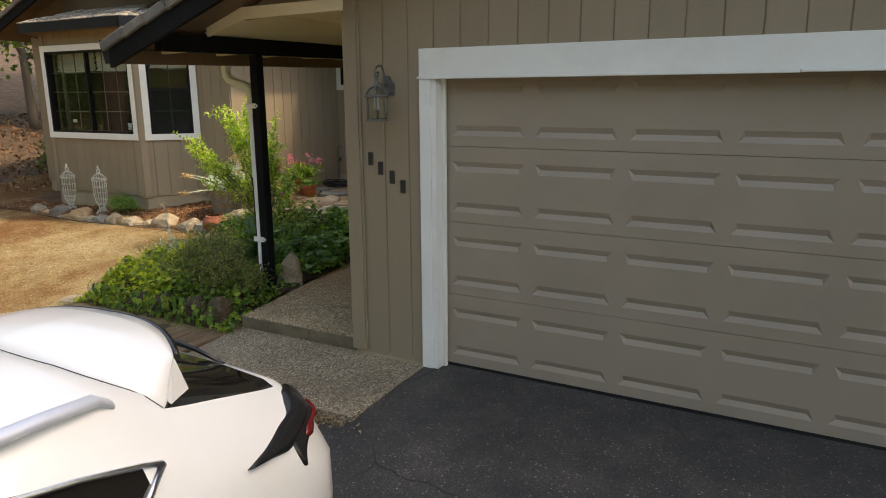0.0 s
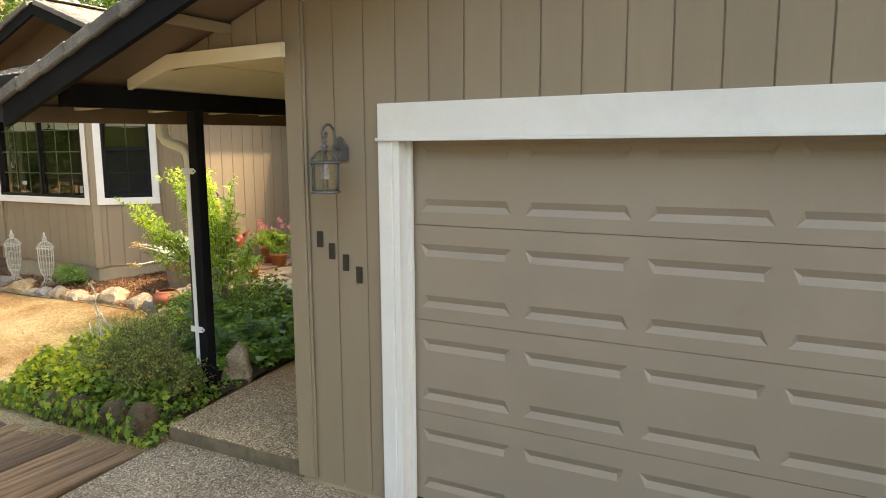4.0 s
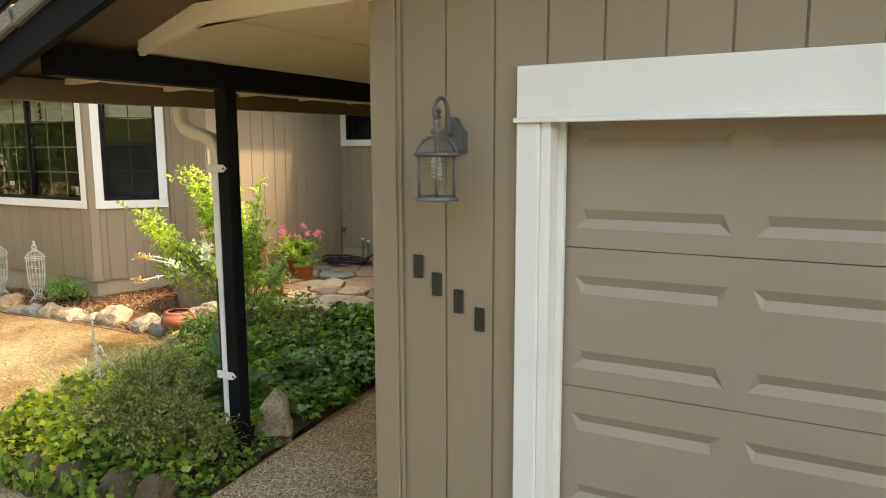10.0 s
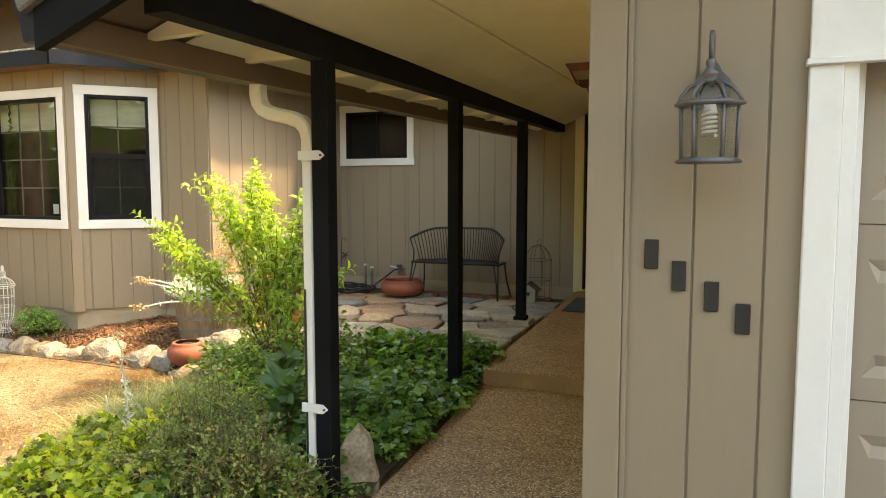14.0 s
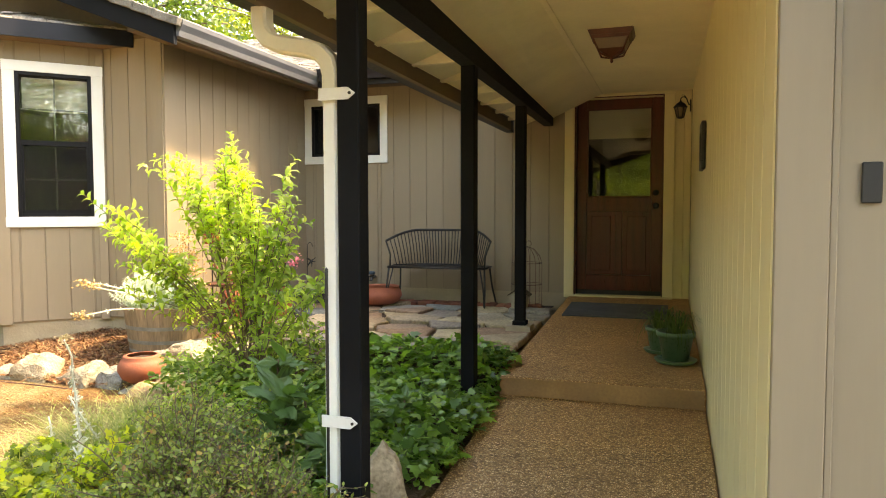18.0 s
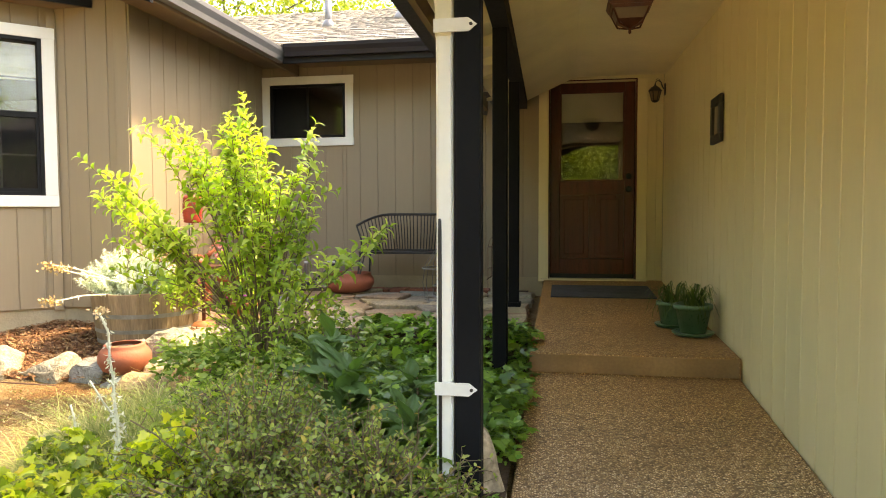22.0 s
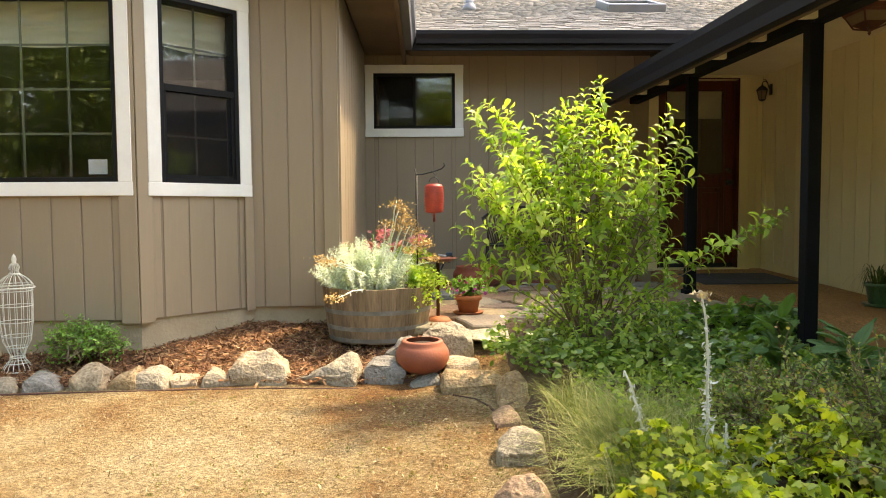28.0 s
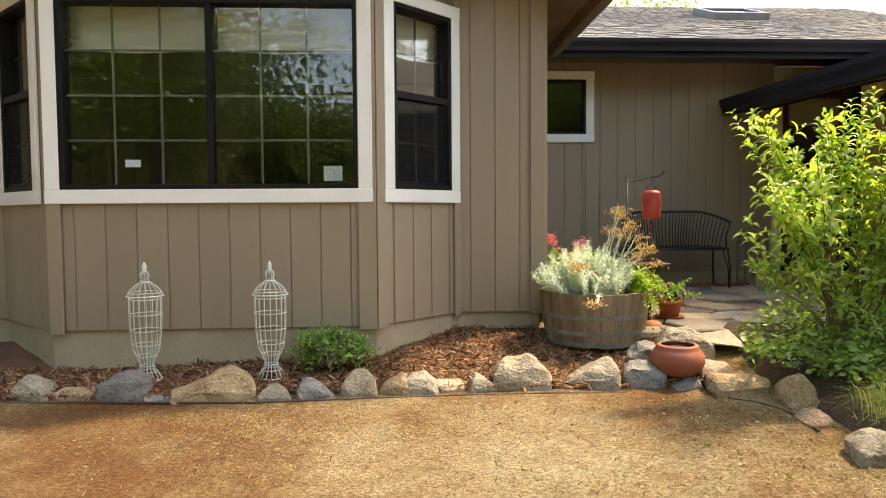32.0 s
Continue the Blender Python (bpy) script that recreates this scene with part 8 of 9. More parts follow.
# crook with hanging wire feeder by the front post
fk = thing("shepherd_crook", pose(-4.50, 5.13, 0.25, 0, 0, -85), "black iron crook stuck in the bed beside the post", "garden stake")
bm = bmesh.new()
tube(bm, [(0, 0, -0.05), (0.0, 0, 0.5), (0.005, 0, 0.99)] + [(-0.09 + 0.095 * math.cos(radians(a)), 0, 0.99 + 0.10 * math.sin(radians(a))) for a in range(20, 181, 20)] + [(-0.187, 0, 0.96), (-0.197, 0, 0.945), (-0.21, 0, 0.965)], 0.0065, 6)
part("pole", bm, iron, fk)
fe = thing("wire_feeder", pose(-4.515, 5.327, 0.985), "hanging wire basket feeder on the crook", "feeder")
for i in range(8):
    a = 2 * math.pi * i / 8
    bm = bmesh.new()
    tube(bm, [(0, 0, 0.215), (0.03 * math.cos(a), 0.03 * math.sin(a), 0.19), (0.075 * math.cos(a), 0.075 * math.sin(a), 0.13), (0.085 * math.cos(a), 0.085 * math.sin(a), 0.06), (0.075 * math.cos(a), 0.075 * math.sin(a), 0.0)], 0.0016, 4)
    part("wire", bm, lamp_grey, fe)
for q, z in ((0.085, 0.115), (0.045, 0.05), (0.075, 0.0), (0.05, 0.012)):
    bm = bmesh.new()
    tube(bm, [(q * math.cos(2 * math.pi * i / 18), q * math.sin(2 * math.pi * i / 18), z) for i in range(18)], 0.0024, 4, None, True)
    part("ring", bm, lamp_grey, fe)


# green pots on the porch
def porch_z(y):
    return 0.435 + 0.14 * (y - 7.12) / 3.48


for x, y, s in ((-3.20, 7.75, 1.0), (-3.30, 8.03, 0.85)):
    gpot = pot("green_pot", "green glazed plastic pot with a strappy plant on the porch", x, y, porch_z(y) + 0.022, [(0.085 * s, 0.0), (0.115 * s, 0.16 * s), (0.128 * s, 0.162 * s), (0.13 * s, 0.195 * s)], green_glaze, 28, 0.85)
    bm = bmesh.new()
    lathe(bm, [(0.12 * s, -0.02), (0.14 * s, 0.0), (0.142 * s, 0.006), (0.11 * s, 0.0), (0.02, -0.008)], 28)
    part("saucer", bm, green_glaze, gpot, "green saucer")
    c3 = np.array([x, y, porch_z(y) + 0.022 + 0.17 * s])
    sp = thing("spider_plant", pose(*c3), "dark green strappy plant arching out of the pot", "plant")
    n = 60
    a = r.uniform(0, 2 * np.pi, n)
    curves = [grow(r, c3 + np.array([0.05 * np.cos(t), 0.05 * np.sin(t), 0]), c3 + np.array([q * np.cos(t), q * np.sin(t), r.uniform(-0.10, 0.10)]), 0.11, 7) for t, q in zip(a, r.uniform(0.07, 0.26, n))]
    V, T = [], []
    for c in curves:
        b0 = len(V)
        sd = unit(np.cross(c[-1] - c[0], [0, 0, 1.0]))
        for i, p in enumerate(c):
            w = 0.0045 * (1 - (i / (len(c) - 1)) ** 2) + 0.0006
            V += [p - sd * w, p + sd * w]
        for i in range(len(c) - 1):
            T += [(b0 + 2 * i, b0 + 2 * i + 1, b0 + 2 * i + 3), (b0 + 2 * i, b0 + 2 * i + 3, b0 + 2 * i + 2)]
    at_world(fast_mesh("foliage", np.array(V), np.array(T), tree_leaf, sp))
dm = tagged(part("doormat", prism(bmesh.new(), [(-4.19, 0.0), (-3.24, 0.0), (-3.24, 0.74), (-4.19, 0.74)], "z", 0.0, 0.012), mat_rubber), "dark grey ribbed doormat before the front door", "doormat")
dm.matrix_basis = Matrix.Translation((0, 9.27, porch_z(9.27) + 0.002)) @ Matrix.Rotation(math.atan(0.14 / 3.48), 4, "X")

# framed plaque
pq = thing("wall_plaque", pose(GX - 0.012, 7.85, 1.936), "dark carved frame with a small pale relief on the cream wall", "plaque")
for y0, y1, z0, z1 in ((-0.148, 0.148, 0.1, 0.16), (-0.148, 0.148, -0.16, -0.1), (-0.148, -0.085, -0.099, 0.099), (0.085, 0.148, -0.099, 0.099)):
    part("frame", boxm(-0.028, 0.0, y0, y1, z0, z1, 0.005), iron, pq, "black-brown frame bar")
part("relief", boxm(-0.012, 0.0, -0.084, 0.084, -0.098, 0.098, 0.002), birdhouse_wood, pq, "mottled pale centre")

# ---- lamps ----
wl = thing("wall_lantern", pose(-2.655, 4.468, 1.846) @ Matrix.Scale(0.92, 4), "weathered grey coach lantern with seeded glass on the garage wall", "wall lamp")
bm = bmesh.new()
prism(bm, [(-0.058, 0), (0.058, 0), (0.058, 0.085), (0.045, 0.10), (0.03, 0.115), (0.018, 0.14), (0, 0.15), (-0.018, 0.14), (-0.03, 0.115), (-0.045, 0.10), (-0.058, 0.085)], "y", 0.14, 0.166)
bmesh.ops.bevel(bm, geom=[e for e in bm.edges if all(v.co.y < 0.145 for v in e.verts)], offset=0.007, segments=2, affect="EDGES")
part("backplate", bm, lamp_grey, wl).matrix_basis = pose(0.0, 0, 0.19)
bm = bmesh.new()
tube(bm, [(0, 0.14, 0.262), (0, 0.118, 0.262), (0, 0.108, 0.28), (0, 0.106, 0.33), (0, 0.095, 0.378), (0, 0.065, 0.408), (0, 0.03, 0.41), (0, -0.002, 0.392), (0, -0.02, 0.362), (0, -0.016, 0.335), (0, 0.004, 0.322), (0, 0.024, 0.332), (0, 0.03, 0.352), (0, 0.018, 0.362), (0, 0.008, 0.352)], 0.0085, 8)
part("scroll_arm", bm, lamp_grey, wl)
bm = bmesh.new()
lathe(bm, [(0.007, 0.325), (0.015, 0.318), (0.016, 0.306), (0.009, 0.297), (0.012, 0.288), (0.023, 0.282), (0.024, 0.272), (0.013, 0.266), (0.017, 0.258), (0.034, 0.25), (0.02, 0.248)], 16)
part("finial", bm, lamp_grey, wl)
HX = [(math.cos(radians(60 * i)), math.sin(radians(60 * i))) for i in range(6)]
for i in range(6):
    a, b = HX[i], HX[(i + 1) % 6]
    bm = bmesh.new()
    tube(bm, [(a[0] * q, a[1] * q, z) for q, z in ((0.03, 0.252), (0.062, 0.238), (0.086, 0.208), (0.095, 0.185))], 0.0065, 5)
    part("dome_rib", bm, lamp_grey, wl)
    bm = bmesh.new()
    pr = [(0.03, 0.250), (0.058, 0.233), (0.079, 0.204), (0.088, 0.188)]
    for (q0, z0), (q1, z1) in zip(pr, pr[1:]):
        bm.faces.new([bm.verts.new(p) for p in ((a[0] * q0, a[1] * q0, z0), (b[0] * q0, b[1] * q0, z0), (b[0] * q1, b[1] * q1, z1), (a[0] * q1, a[1] * q1, z1))])
    g_ = part("dome_pane", bm, lamp_glass, wl)
    g_.visible_shadow = False
    bm = bmesh.new()
    tube(bm, [(a[0] * 0.086, a[1] * 0.086, 0.18), (a[0] * 0.082, a[1] * 0.082, 0.015)], 0.006, 5)
    part("corner_bar", bm, lamp_grey, wl)
    bm = bmesh.new()
    bm.faces.new([bm.verts.new(p) for p in ((a[0] * 0.080, a[1] * 0.080, 0.015), (b[0] * 0.080, b[1] * 0.080, 0.015), (b[0] * 0.084, b[1] * 0.084, 0.178), (a[0] * 0.084, a[1] * 0.084, 0.178))])
    g_ = part("pane", bm, lamp_glass, wl)
    g_.visible_shadow = False
bm = bmesh.new()
lathe(bm, [(0.085, 0.174), (0.105, 0.178), (0.108, 0.186), (0.09, 0.194), (0.08, 0.19), (0.085, 0.174)], 6, False)
part("eave_ring", bm, lamp_grey, wl).matrix_basis = pose(0, 0, 0, 0, 0, 0)
bm = bmesh.new()
lathe(bm, [(0.02, -0.004), (0.096, -0.002), (0.102, 0.004), (0.084, 0.016), (0.02, 0.014)], 6)
part("base", bm, lamp_grey, wl).matrix_basis = pose(0, 0, 0, 0, 0, 0)
bm = bmesh.new()
tube(bm, [(0.02 * math.cos(i * 0.7), 0.02 * math.sin(i * 0.7), 0.085 + 0.0016 * i) for i in range(46)], 0.006, 6)
lathe(bm, [(0.018, 0.155), (0.022, 0.165), (0.016, 0.19)], 12)
part("bulb", bm, plastic_white, wl, "white spiral bulb")
# plain bars where the house number is fixed
for x, z in ((-2.823, 1.560), (-2.737, 1.493), (-2.638, 1.432), (-2.545, 1.367)):
    bm = bmesh.new()
    box(bm, -0.022, 0.022, -0.008, 0.0, -0.048, 0.048, 0.003)
    d_ = tagged(part("number_bar", bm, iron), "dark bronze bar in a falling row on the siding", "sign bar", "bars of the house sign")
    d_.matrix_basis = pose(x, GY - 0.0105, z)
cl = thing("ceiling_lamp", pose(-3.645, 7.70, cz(7.70)), "square bronze ceiling lamp with frosted panes under the porch ceiling", "ceiling lamp")
bm = bmesh.new()
def frus(bm, a, za, b, zb):
    lo = [bm.verts.new((sx * a, sy * a, za)) for sx, sy in ((-1, -1), (1, -1), (1, 1), (-1, 1))]
    hi = [bm.verts.new((sx * b, sy * b, zb)) for sx, sy in ((-1, -1), (1, -1), (1, 1), (-1, 1))]
    for i in range(4):
        bm.faces.new([lo[i], lo[(i + 1) % 4], hi[(i + 1) % 4], hi[i]])
    bm.faces.new(lo[::-1])
    bm.faces.new(hi)
frus(bm, 0.135, -0.035, 0.15, 0.0)
part("canopy", bm, bronze, cl)
bm = bmesh.new()
frus(bm, 0.085, -0.12, 0.118, -0.042)
part("shade", bm, frost, cl, "frosted amber glass")
bm = bmesh.new()
frus(bm, 0.015, -0.168, 0.088, -0.118)
frus(bm, 0.122, -0.055, 0.13, -0.034)
part("lower_cap", bm, bronze, cl, "bronze lower cap")
for sx in (-1, 1):
    for sy in (-1, 1):
        bm = bmesh.new()
        tube(bm, [(sx * 0.122, sy * 0.122, -0.036), (sx * 0.074, sy * 0.074, -0.145), (sx * 0.01, sy * 0.01, -0.168)], 0.007, 5)
        part("rib", bm, bronze, cl)
bm = bmesh.new()
lathe(bm, [(0.004, -0.205), (0.012, -0.19), (0.007, -0.182), (0.018, -0.172), (0.016, -0.16)], 12)
part("finial", bm, bronze, cl)
sc_ = thing("wall_sconce", pose(-3.148, 10.32, 2.49), "small black coach lantern beside the front door", "wall lamp")
bm = bmesh.new()
lathe(bm, [(0.012, -0.05), (0.030, -0.042), (0.034, -0.036), (0.036, -0.030)], 6)
part("floor", bm, iron, sc_)
bm = bmesh.new()
lathe(bm, [(0.066, 0.062), (0.070, 0.070), (0.040, 0.105), (0.012, 0.122), (0.008, 0.135)], 6)
part("roof", bm, iron, sc_)
for i in range(6):
    a = radians(60 * i)
    bm = bmesh.new()
    tube(bm, [(0.034 * math.cos(a), 0.034 * math.sin(a), -0.034), (0.058 * math.cos(a), 0.058 * math.sin(a), 0.066)], 0.0045, 5)
    part("corner_bar", bm, iron, sc_)
bm = bmesh.new()
lathe(bm, [(0.031, -0.032), (0.053, 0.062)], 6, False)
part("pane", bm, frost, sc_)
bm = bmesh.new()
tube(bm, [(0, 0, 0.13), (0.0, 0, 0.150), (0.012, 0, 0.168), (0.035, 0, 0.172), (0.058, 0, 0.155), (0.068, 0, 0.12), (0.082, 0, 0.09), (0.10, 0, 0.085)], 0.006, 6)
part("arm", bm, iron, sc_)
bm = bmesh.new()
tube(bm, [(0.06, 0, 0.15), (0.04, 0, 0.185), (0.018, 0, 0.192), (0.008, 0, 0.180)], 0.004, 5, 0.002)
part("scroll", bm, iron, sc_)
part("backplate", boxm(0.09, 0.104, -0.026, 0.026, 0.02, 0.14, 0.004), iron, sc_)


# ---- parked car ----
def car_paint():
    m, n, l, b = shader("pearl_white_paint")
    v = wcoords(n, l)
    no = tex(n, l, "Noise", 2.0, v, Detail=3.0)
    rp = ramp(n, [(0.3, (0.77, 0.765, 0.745)), (0.7, (0.80, 0.795, 0.775))])
    l.new(no.outputs[0], rp.inputs[0])
    l.new(rp.outputs[0], b.inputs["Base Color"])
    b.inputs["Roughness"].default_value = 0.35
    b.inputs["Coat Weight"].default_value = 0.8
    b.inputs["Coat Roughness"].default_value = 0.06
    return m


pearl = car_paint()
car_glass = surface("dark_car_glass", (0.012, 0.011, 0.010), 0.2, 3, 60, 0.08, 0.02, 0.0)
car_black = surface("gloss_black_plastic", (0.012, 0.012, 0.013), 0.2, 5, 60, 0.25, 0.05, 0.05)
car_red = surface("red_lens", (0.16, 0.008, 0.008), 0.2, 8, 60, 0.12, 0.03, 0.0)
rail_silver = surface("rail_silver", (0.60, 0.63, 0.69), 0.05, 5, 60, 0.42, 0.05, 0.0, metal=0.35)
chrome = surface("satin_chrome", (0.62, 0.64, 0.67), 0.05, 5, 60, 0.22, 0.05, 0.0, metal=1.0)
# stations: distance from the tail, half width, belt height, roof edge (half width, height), crown
ST = [(0.0, 0.70, 0.86, 0.58, 0.90, 0.93), (0.05, 0.80, 0.93, 0.62, 1.02, 1.07), (0.14, 0.845, 0.965, 0.622, 1.10, 1.17), (0.25, 0.87, 0.98, 0.612, 1.125, 1.205), (0.5, 0.89, 1.0, 0.622, 1.195, 1.30), (0.77, 0.90, 1.03, 0.632, 1.272, 1.40), (1.0, 0.90, 1.04, 0.64, 1.37, 1.474), (1.5, 0.90, 1.0, 0.65, 1.42, 1.50), (2.2, 0.90, 0.97, 0.64, 1.42, 1.50), (2.7, 0.90, 0.955, 0.62, 1.36, 1.44), (3.25, 0.885, 0.93, 0.66, 1.05, 1.10), (3.6, 0.87, 0.90, 0.70, 0.94, 0.985), (4.15, 0.79, 0.80, 0.66, 0.82, 0.85), (4.36, 0.60, 0.58, 0.50, 0.60, 0.62)]
LAST = ST[-1][0]


def hull_row(st):
    f, W, belt, re, ez, top = st
    lowf = 0.93 if 0.3 < f < 4.0 else 0.96
    wb = W * (0.955 - 0.065 * min(1.0, max(0.0, (0.6 - f) / 0.5)))
    m2 = 0.80 - 0.34 * min(1.0, max(0.0, (1.5 - f) / 0.6))
    def side(q):
        return (wb + (re - wb) * q + 0.03 * math.sin(math.pi * q), belt + (ez - belt) * q)
    return [(W * 0.80, 0.22), (W * lowf, 0.30), (W * 0.985, 0.46), (W, 0.62), (W * 0.992, 0.62 + (belt - 0.62) * 0.6), (wb, belt), side(m2 * 0.5), side(m2), (re, ez), (re - 0.05, ez + (top - ez) * 0.35), (re * 0.5, top - (top - ez) * 0.22), (0.0, top)]


car = thing("parked_car", pose(-2.44, 2.52, -0.285, 0, 0, 3), "white compact crossover with black rear window and spoiler, parked", "car")
fs_ = np.array([s[0] for s in ST])
sarr = np.array(ST)
fine = sorted(set(list(np.round(np.linspace(0, LAST, 72), 3)) + [float(f) for f in fs_]))
def interp_row(f):
    i = int(np.clip(np.searchsorted(fs_, f) - 1, 0, len(fs_) - 2))
    t = (f - fs_[i]) / (fs_[i + 1] - fs_[i])
    def slope(k):
        a, b = max(0, k - 1), min(len(fs_) - 1, k + 1)
        return (sarr[b] - sarr[a]) / (fs_[b] - fs_[a])
    h = fs_[i + 1] - fs_[i]
    m0, m1 = slope(i) * h, slope(i + 1) * h
    v = (2 * t**3 - 3 * t**2 + 1) * sarr[i] + (t**3 - 2 * t**2 + t) * m0 + (-2 * t**3 + 3 * t**2) * sarr[i + 1] + (t**3 - t**2) * m1
    v[0] = f
    return hull_row(v)


rows = [interp_row(f) for f in fine]
groups = {}
for i in range(len(fine) - 1):
    f = (fine[i] + fine[i + 1]) / 2
    for k in range(11):
        for s in (1, -1):
            name = "body"
            if 0.17 < f < 0.765 and k >= 8:
                name = "rear_window"
            elif (1.14 if k == 5 else 1.0) < f < 2.9 and k in (5, 6):
                name = "side_window"
            elif 2.72 < f < 3.3 and k >= 8:
                name = "windscreen"
            elif k == 0:
                name = "sill"
            a, b = (rows[i][k], rows[i][k + 1]), (rows[i + 1][k], rows[i + 1][k + 1])
            quad = [(s * a[0][0], -fine[i], a[0][1]), (s * a[1][0], -fine[i], a[1][1]), (s * b[1][0], -fine[i + 1], b[1][1]), (s * b[0][0], -fine[i + 1], b[0][1])]
            key = (name, s if name in ("side_window", "sill") else 0)
            groups.setdefault(key, []).append(quad)
matof = {"body": pearl, "rear_window": car_glass, "side_window": car_glass, "windscreen": car_glass, "sill": car_black}
for (name, s), quads in groups.items():
    bm = bmesh.new()
    for q in quads:
        vs_ = []
        for p in q:
            if not vs_ or all((Vector(p) - v.co).length > 1e-5 for v in vs_):
                vs_.append(bm.verts.new(p))
        if len(vs_) > 2:
            fc = bm.faces.new(vs_)
            fc.smooth = True
    if name == "body":
        for e_, f_ in ((0, 0.0), (-1, LAST)):
            ring = [(x, -f_, z) for x, z in rows[e_]] + [(-x, -f_, z) for x, z in rows[e_][-2::-1]]
            bm.faces.new([bm.verts.new(p) for p in ring])
    bmesh.ops.remove_doubles(bm, verts=bm.verts, dist=0.0005)
    bmesh.ops.recalc_face_normals(bm, faces=bm.faces)
    part(name, bm, matof[name], car, {"rear_window": "dark sloping rear window"}.get(name, ""))
part("underbody", boxm(-0.68, 0.68, -4.2, -0.1, 0.18, 0.3), car_black, car)
# spoiler: a white panel from the roof seam to a black lip, with side fins
def roof_at(f, x):
    r_ = interp_row(f)[8:]
    for (xa, za), (xb, zb) in zip(r_, r_[1:]):
        if xb <= abs(x) <= xa:
            return zb + (za - zb) * (abs(x) - xb) / (xa - xb)
    return r_[0][1]


def seam_pt(s):
    x, f = 0.634 * s, 0.95 - 0.18 * abs(s) ** 3
    return (x, -f, roof_at(f, x) + 0.004)


def lip_pt(s):
    return (0.536 * s, -(0.45 + 0.17 * abs(s) ** 2.5), 1.445 - 0.049 * abs(s) ** 3)


bm = bmesh.new()
SS = [-1 + i / 16 for i in range(33)]
up, dn = [], []
for s in SS:
    a, b = Vector(seam_pt(s)), Vector(lip_pt(s))
    col = []
    for j in range(9):
        v = j / 8
        p = a.lerp(b, v)
        p.z += 0.022 * math.sin(math.pi * v) * (1 - 0.5 * s * s)
        col.append(bm.verts.new(p))
    up.append(col)
    dn.append([bm.verts.new(Vector(lip_pt(s)) + Vector((0, -0.02, -0.035 - 0.045 * abs(s) ** 4))), bm.verts.new(a + Vector((0, 0, -0.05)))])
for i in range(len(SS) - 1):
    for j in range(8):
        bm.faces.new([up[i][j], up[i][j + 1], up[i + 1][j + 1], up[i + 1][j]]).smooth = True
    bm.faces.new([up[i][8], dn[i][0], dn[i + 1][0], up[i + 1][8]])
    bm.faces.new([dn[i][0], dn[i][1], dn[i + 1][1], dn[i + 1][0]])
    bm.faces.new([up[i][0], up[i + 1][0], dn[i + 1][1], dn[i][1]])
for i in (0, -1):
    bm.faces.new(up[i] + dn[i])
bmesh.ops.recalc_face_normals(bm, faces=bm.faces)
part("spoiler", bm, pearl, car, "white roof spoiler")
for s in (1, -1):
    a, b = Vector(lip_pt(s)), Vector(seam_pt(s))
    c = Vector((s * 0.575, -0.60, roof_at(0.60, 0.575) + 0.004))
    bm = bmesh.new()
    tri_ = [a + Vector((s * 0.004, 0.0, -0.012)), b + Vector((s * 0.002, 0.03, 0.0)), c]
    o_ = Vector((-s * 0.03, 0.012, 0.0))
    va, vb = [bm.verts.new(p) for p in tri_], [bm.verts.new(p + o_) for p in tri_]
    bm.faces.new(va)
    bm.faces.new(vb[::-1])
    for k in range(3):
        bm.faces.new([va[k], vb[k], vb[(k + 1) % 3], va[(k + 1) % 3]])
    bmesh.ops.recalc_face_normals(bm, faces=bm.faces)
    part("spoiler_fin", bm, pearl, car, "white side fin under the spoiler")
bm = bmesh.new()
lipc = [Vector(lip_pt(s * 0.99)) + Vector((0, 0.012, -0.016)) for s in SS]
tube(bm, lipc, 0.017, 6)
part("spoiler_lip", bm, car_black, car, "gloss black spoiler lip")
bm = bmesh.new()
tube(bm, [Vector(seam_pt(s)) + Vector((0, -0.003, 0.0)) for s in SS], 0.0016, 5)
part("roof_seam", bm, car_black, car, "dark panel gap")


def skin(s, f, k):
    """A point of the body's side, f behind the tail and k rows up, and its outward normal."""
    def at(f, k):
        r_ = interp_row(max(0.001, f))
        i = min(int(k), 10)
        u = k - i
        return Vector((s * (r_[i][0] * (1 - u) + r_[i + 1][0] * u), -f, r_[i][1] * (1 - u) + r_[i + 1][1] * u))
    p = at(f, k)
    n = (at(f + 0.03, k) - at(max(0.0, f - 0.03), k)).cross(at(f, min(11, k + 0.3)) - at(f, k - 0.3)).normalized()
    return p, n if n.x * s > 0 else -n


def rail_at(rail, v):
    q = v * (len(rail) - 1)
    i = min(int(q), len(rail) - 2)
    u = q - i
    P = [rail[max(0, i - 1)], rail[i], rail[i + 1], rail[min(len(rail) - 1, i + 2)]]
    return [0.5 * (2 * P[1][c] + (P[2][c] - P[0][c]) * u + (2 * P[0][c] - 5 * P[1][c] + 4 * P[2][c] - P[3][c]) * u * u + (3 * P[1][c] - P[0][c] - 3 * P[2][c] + P[3][c]) * u ** 3) for c in (0, 1)]


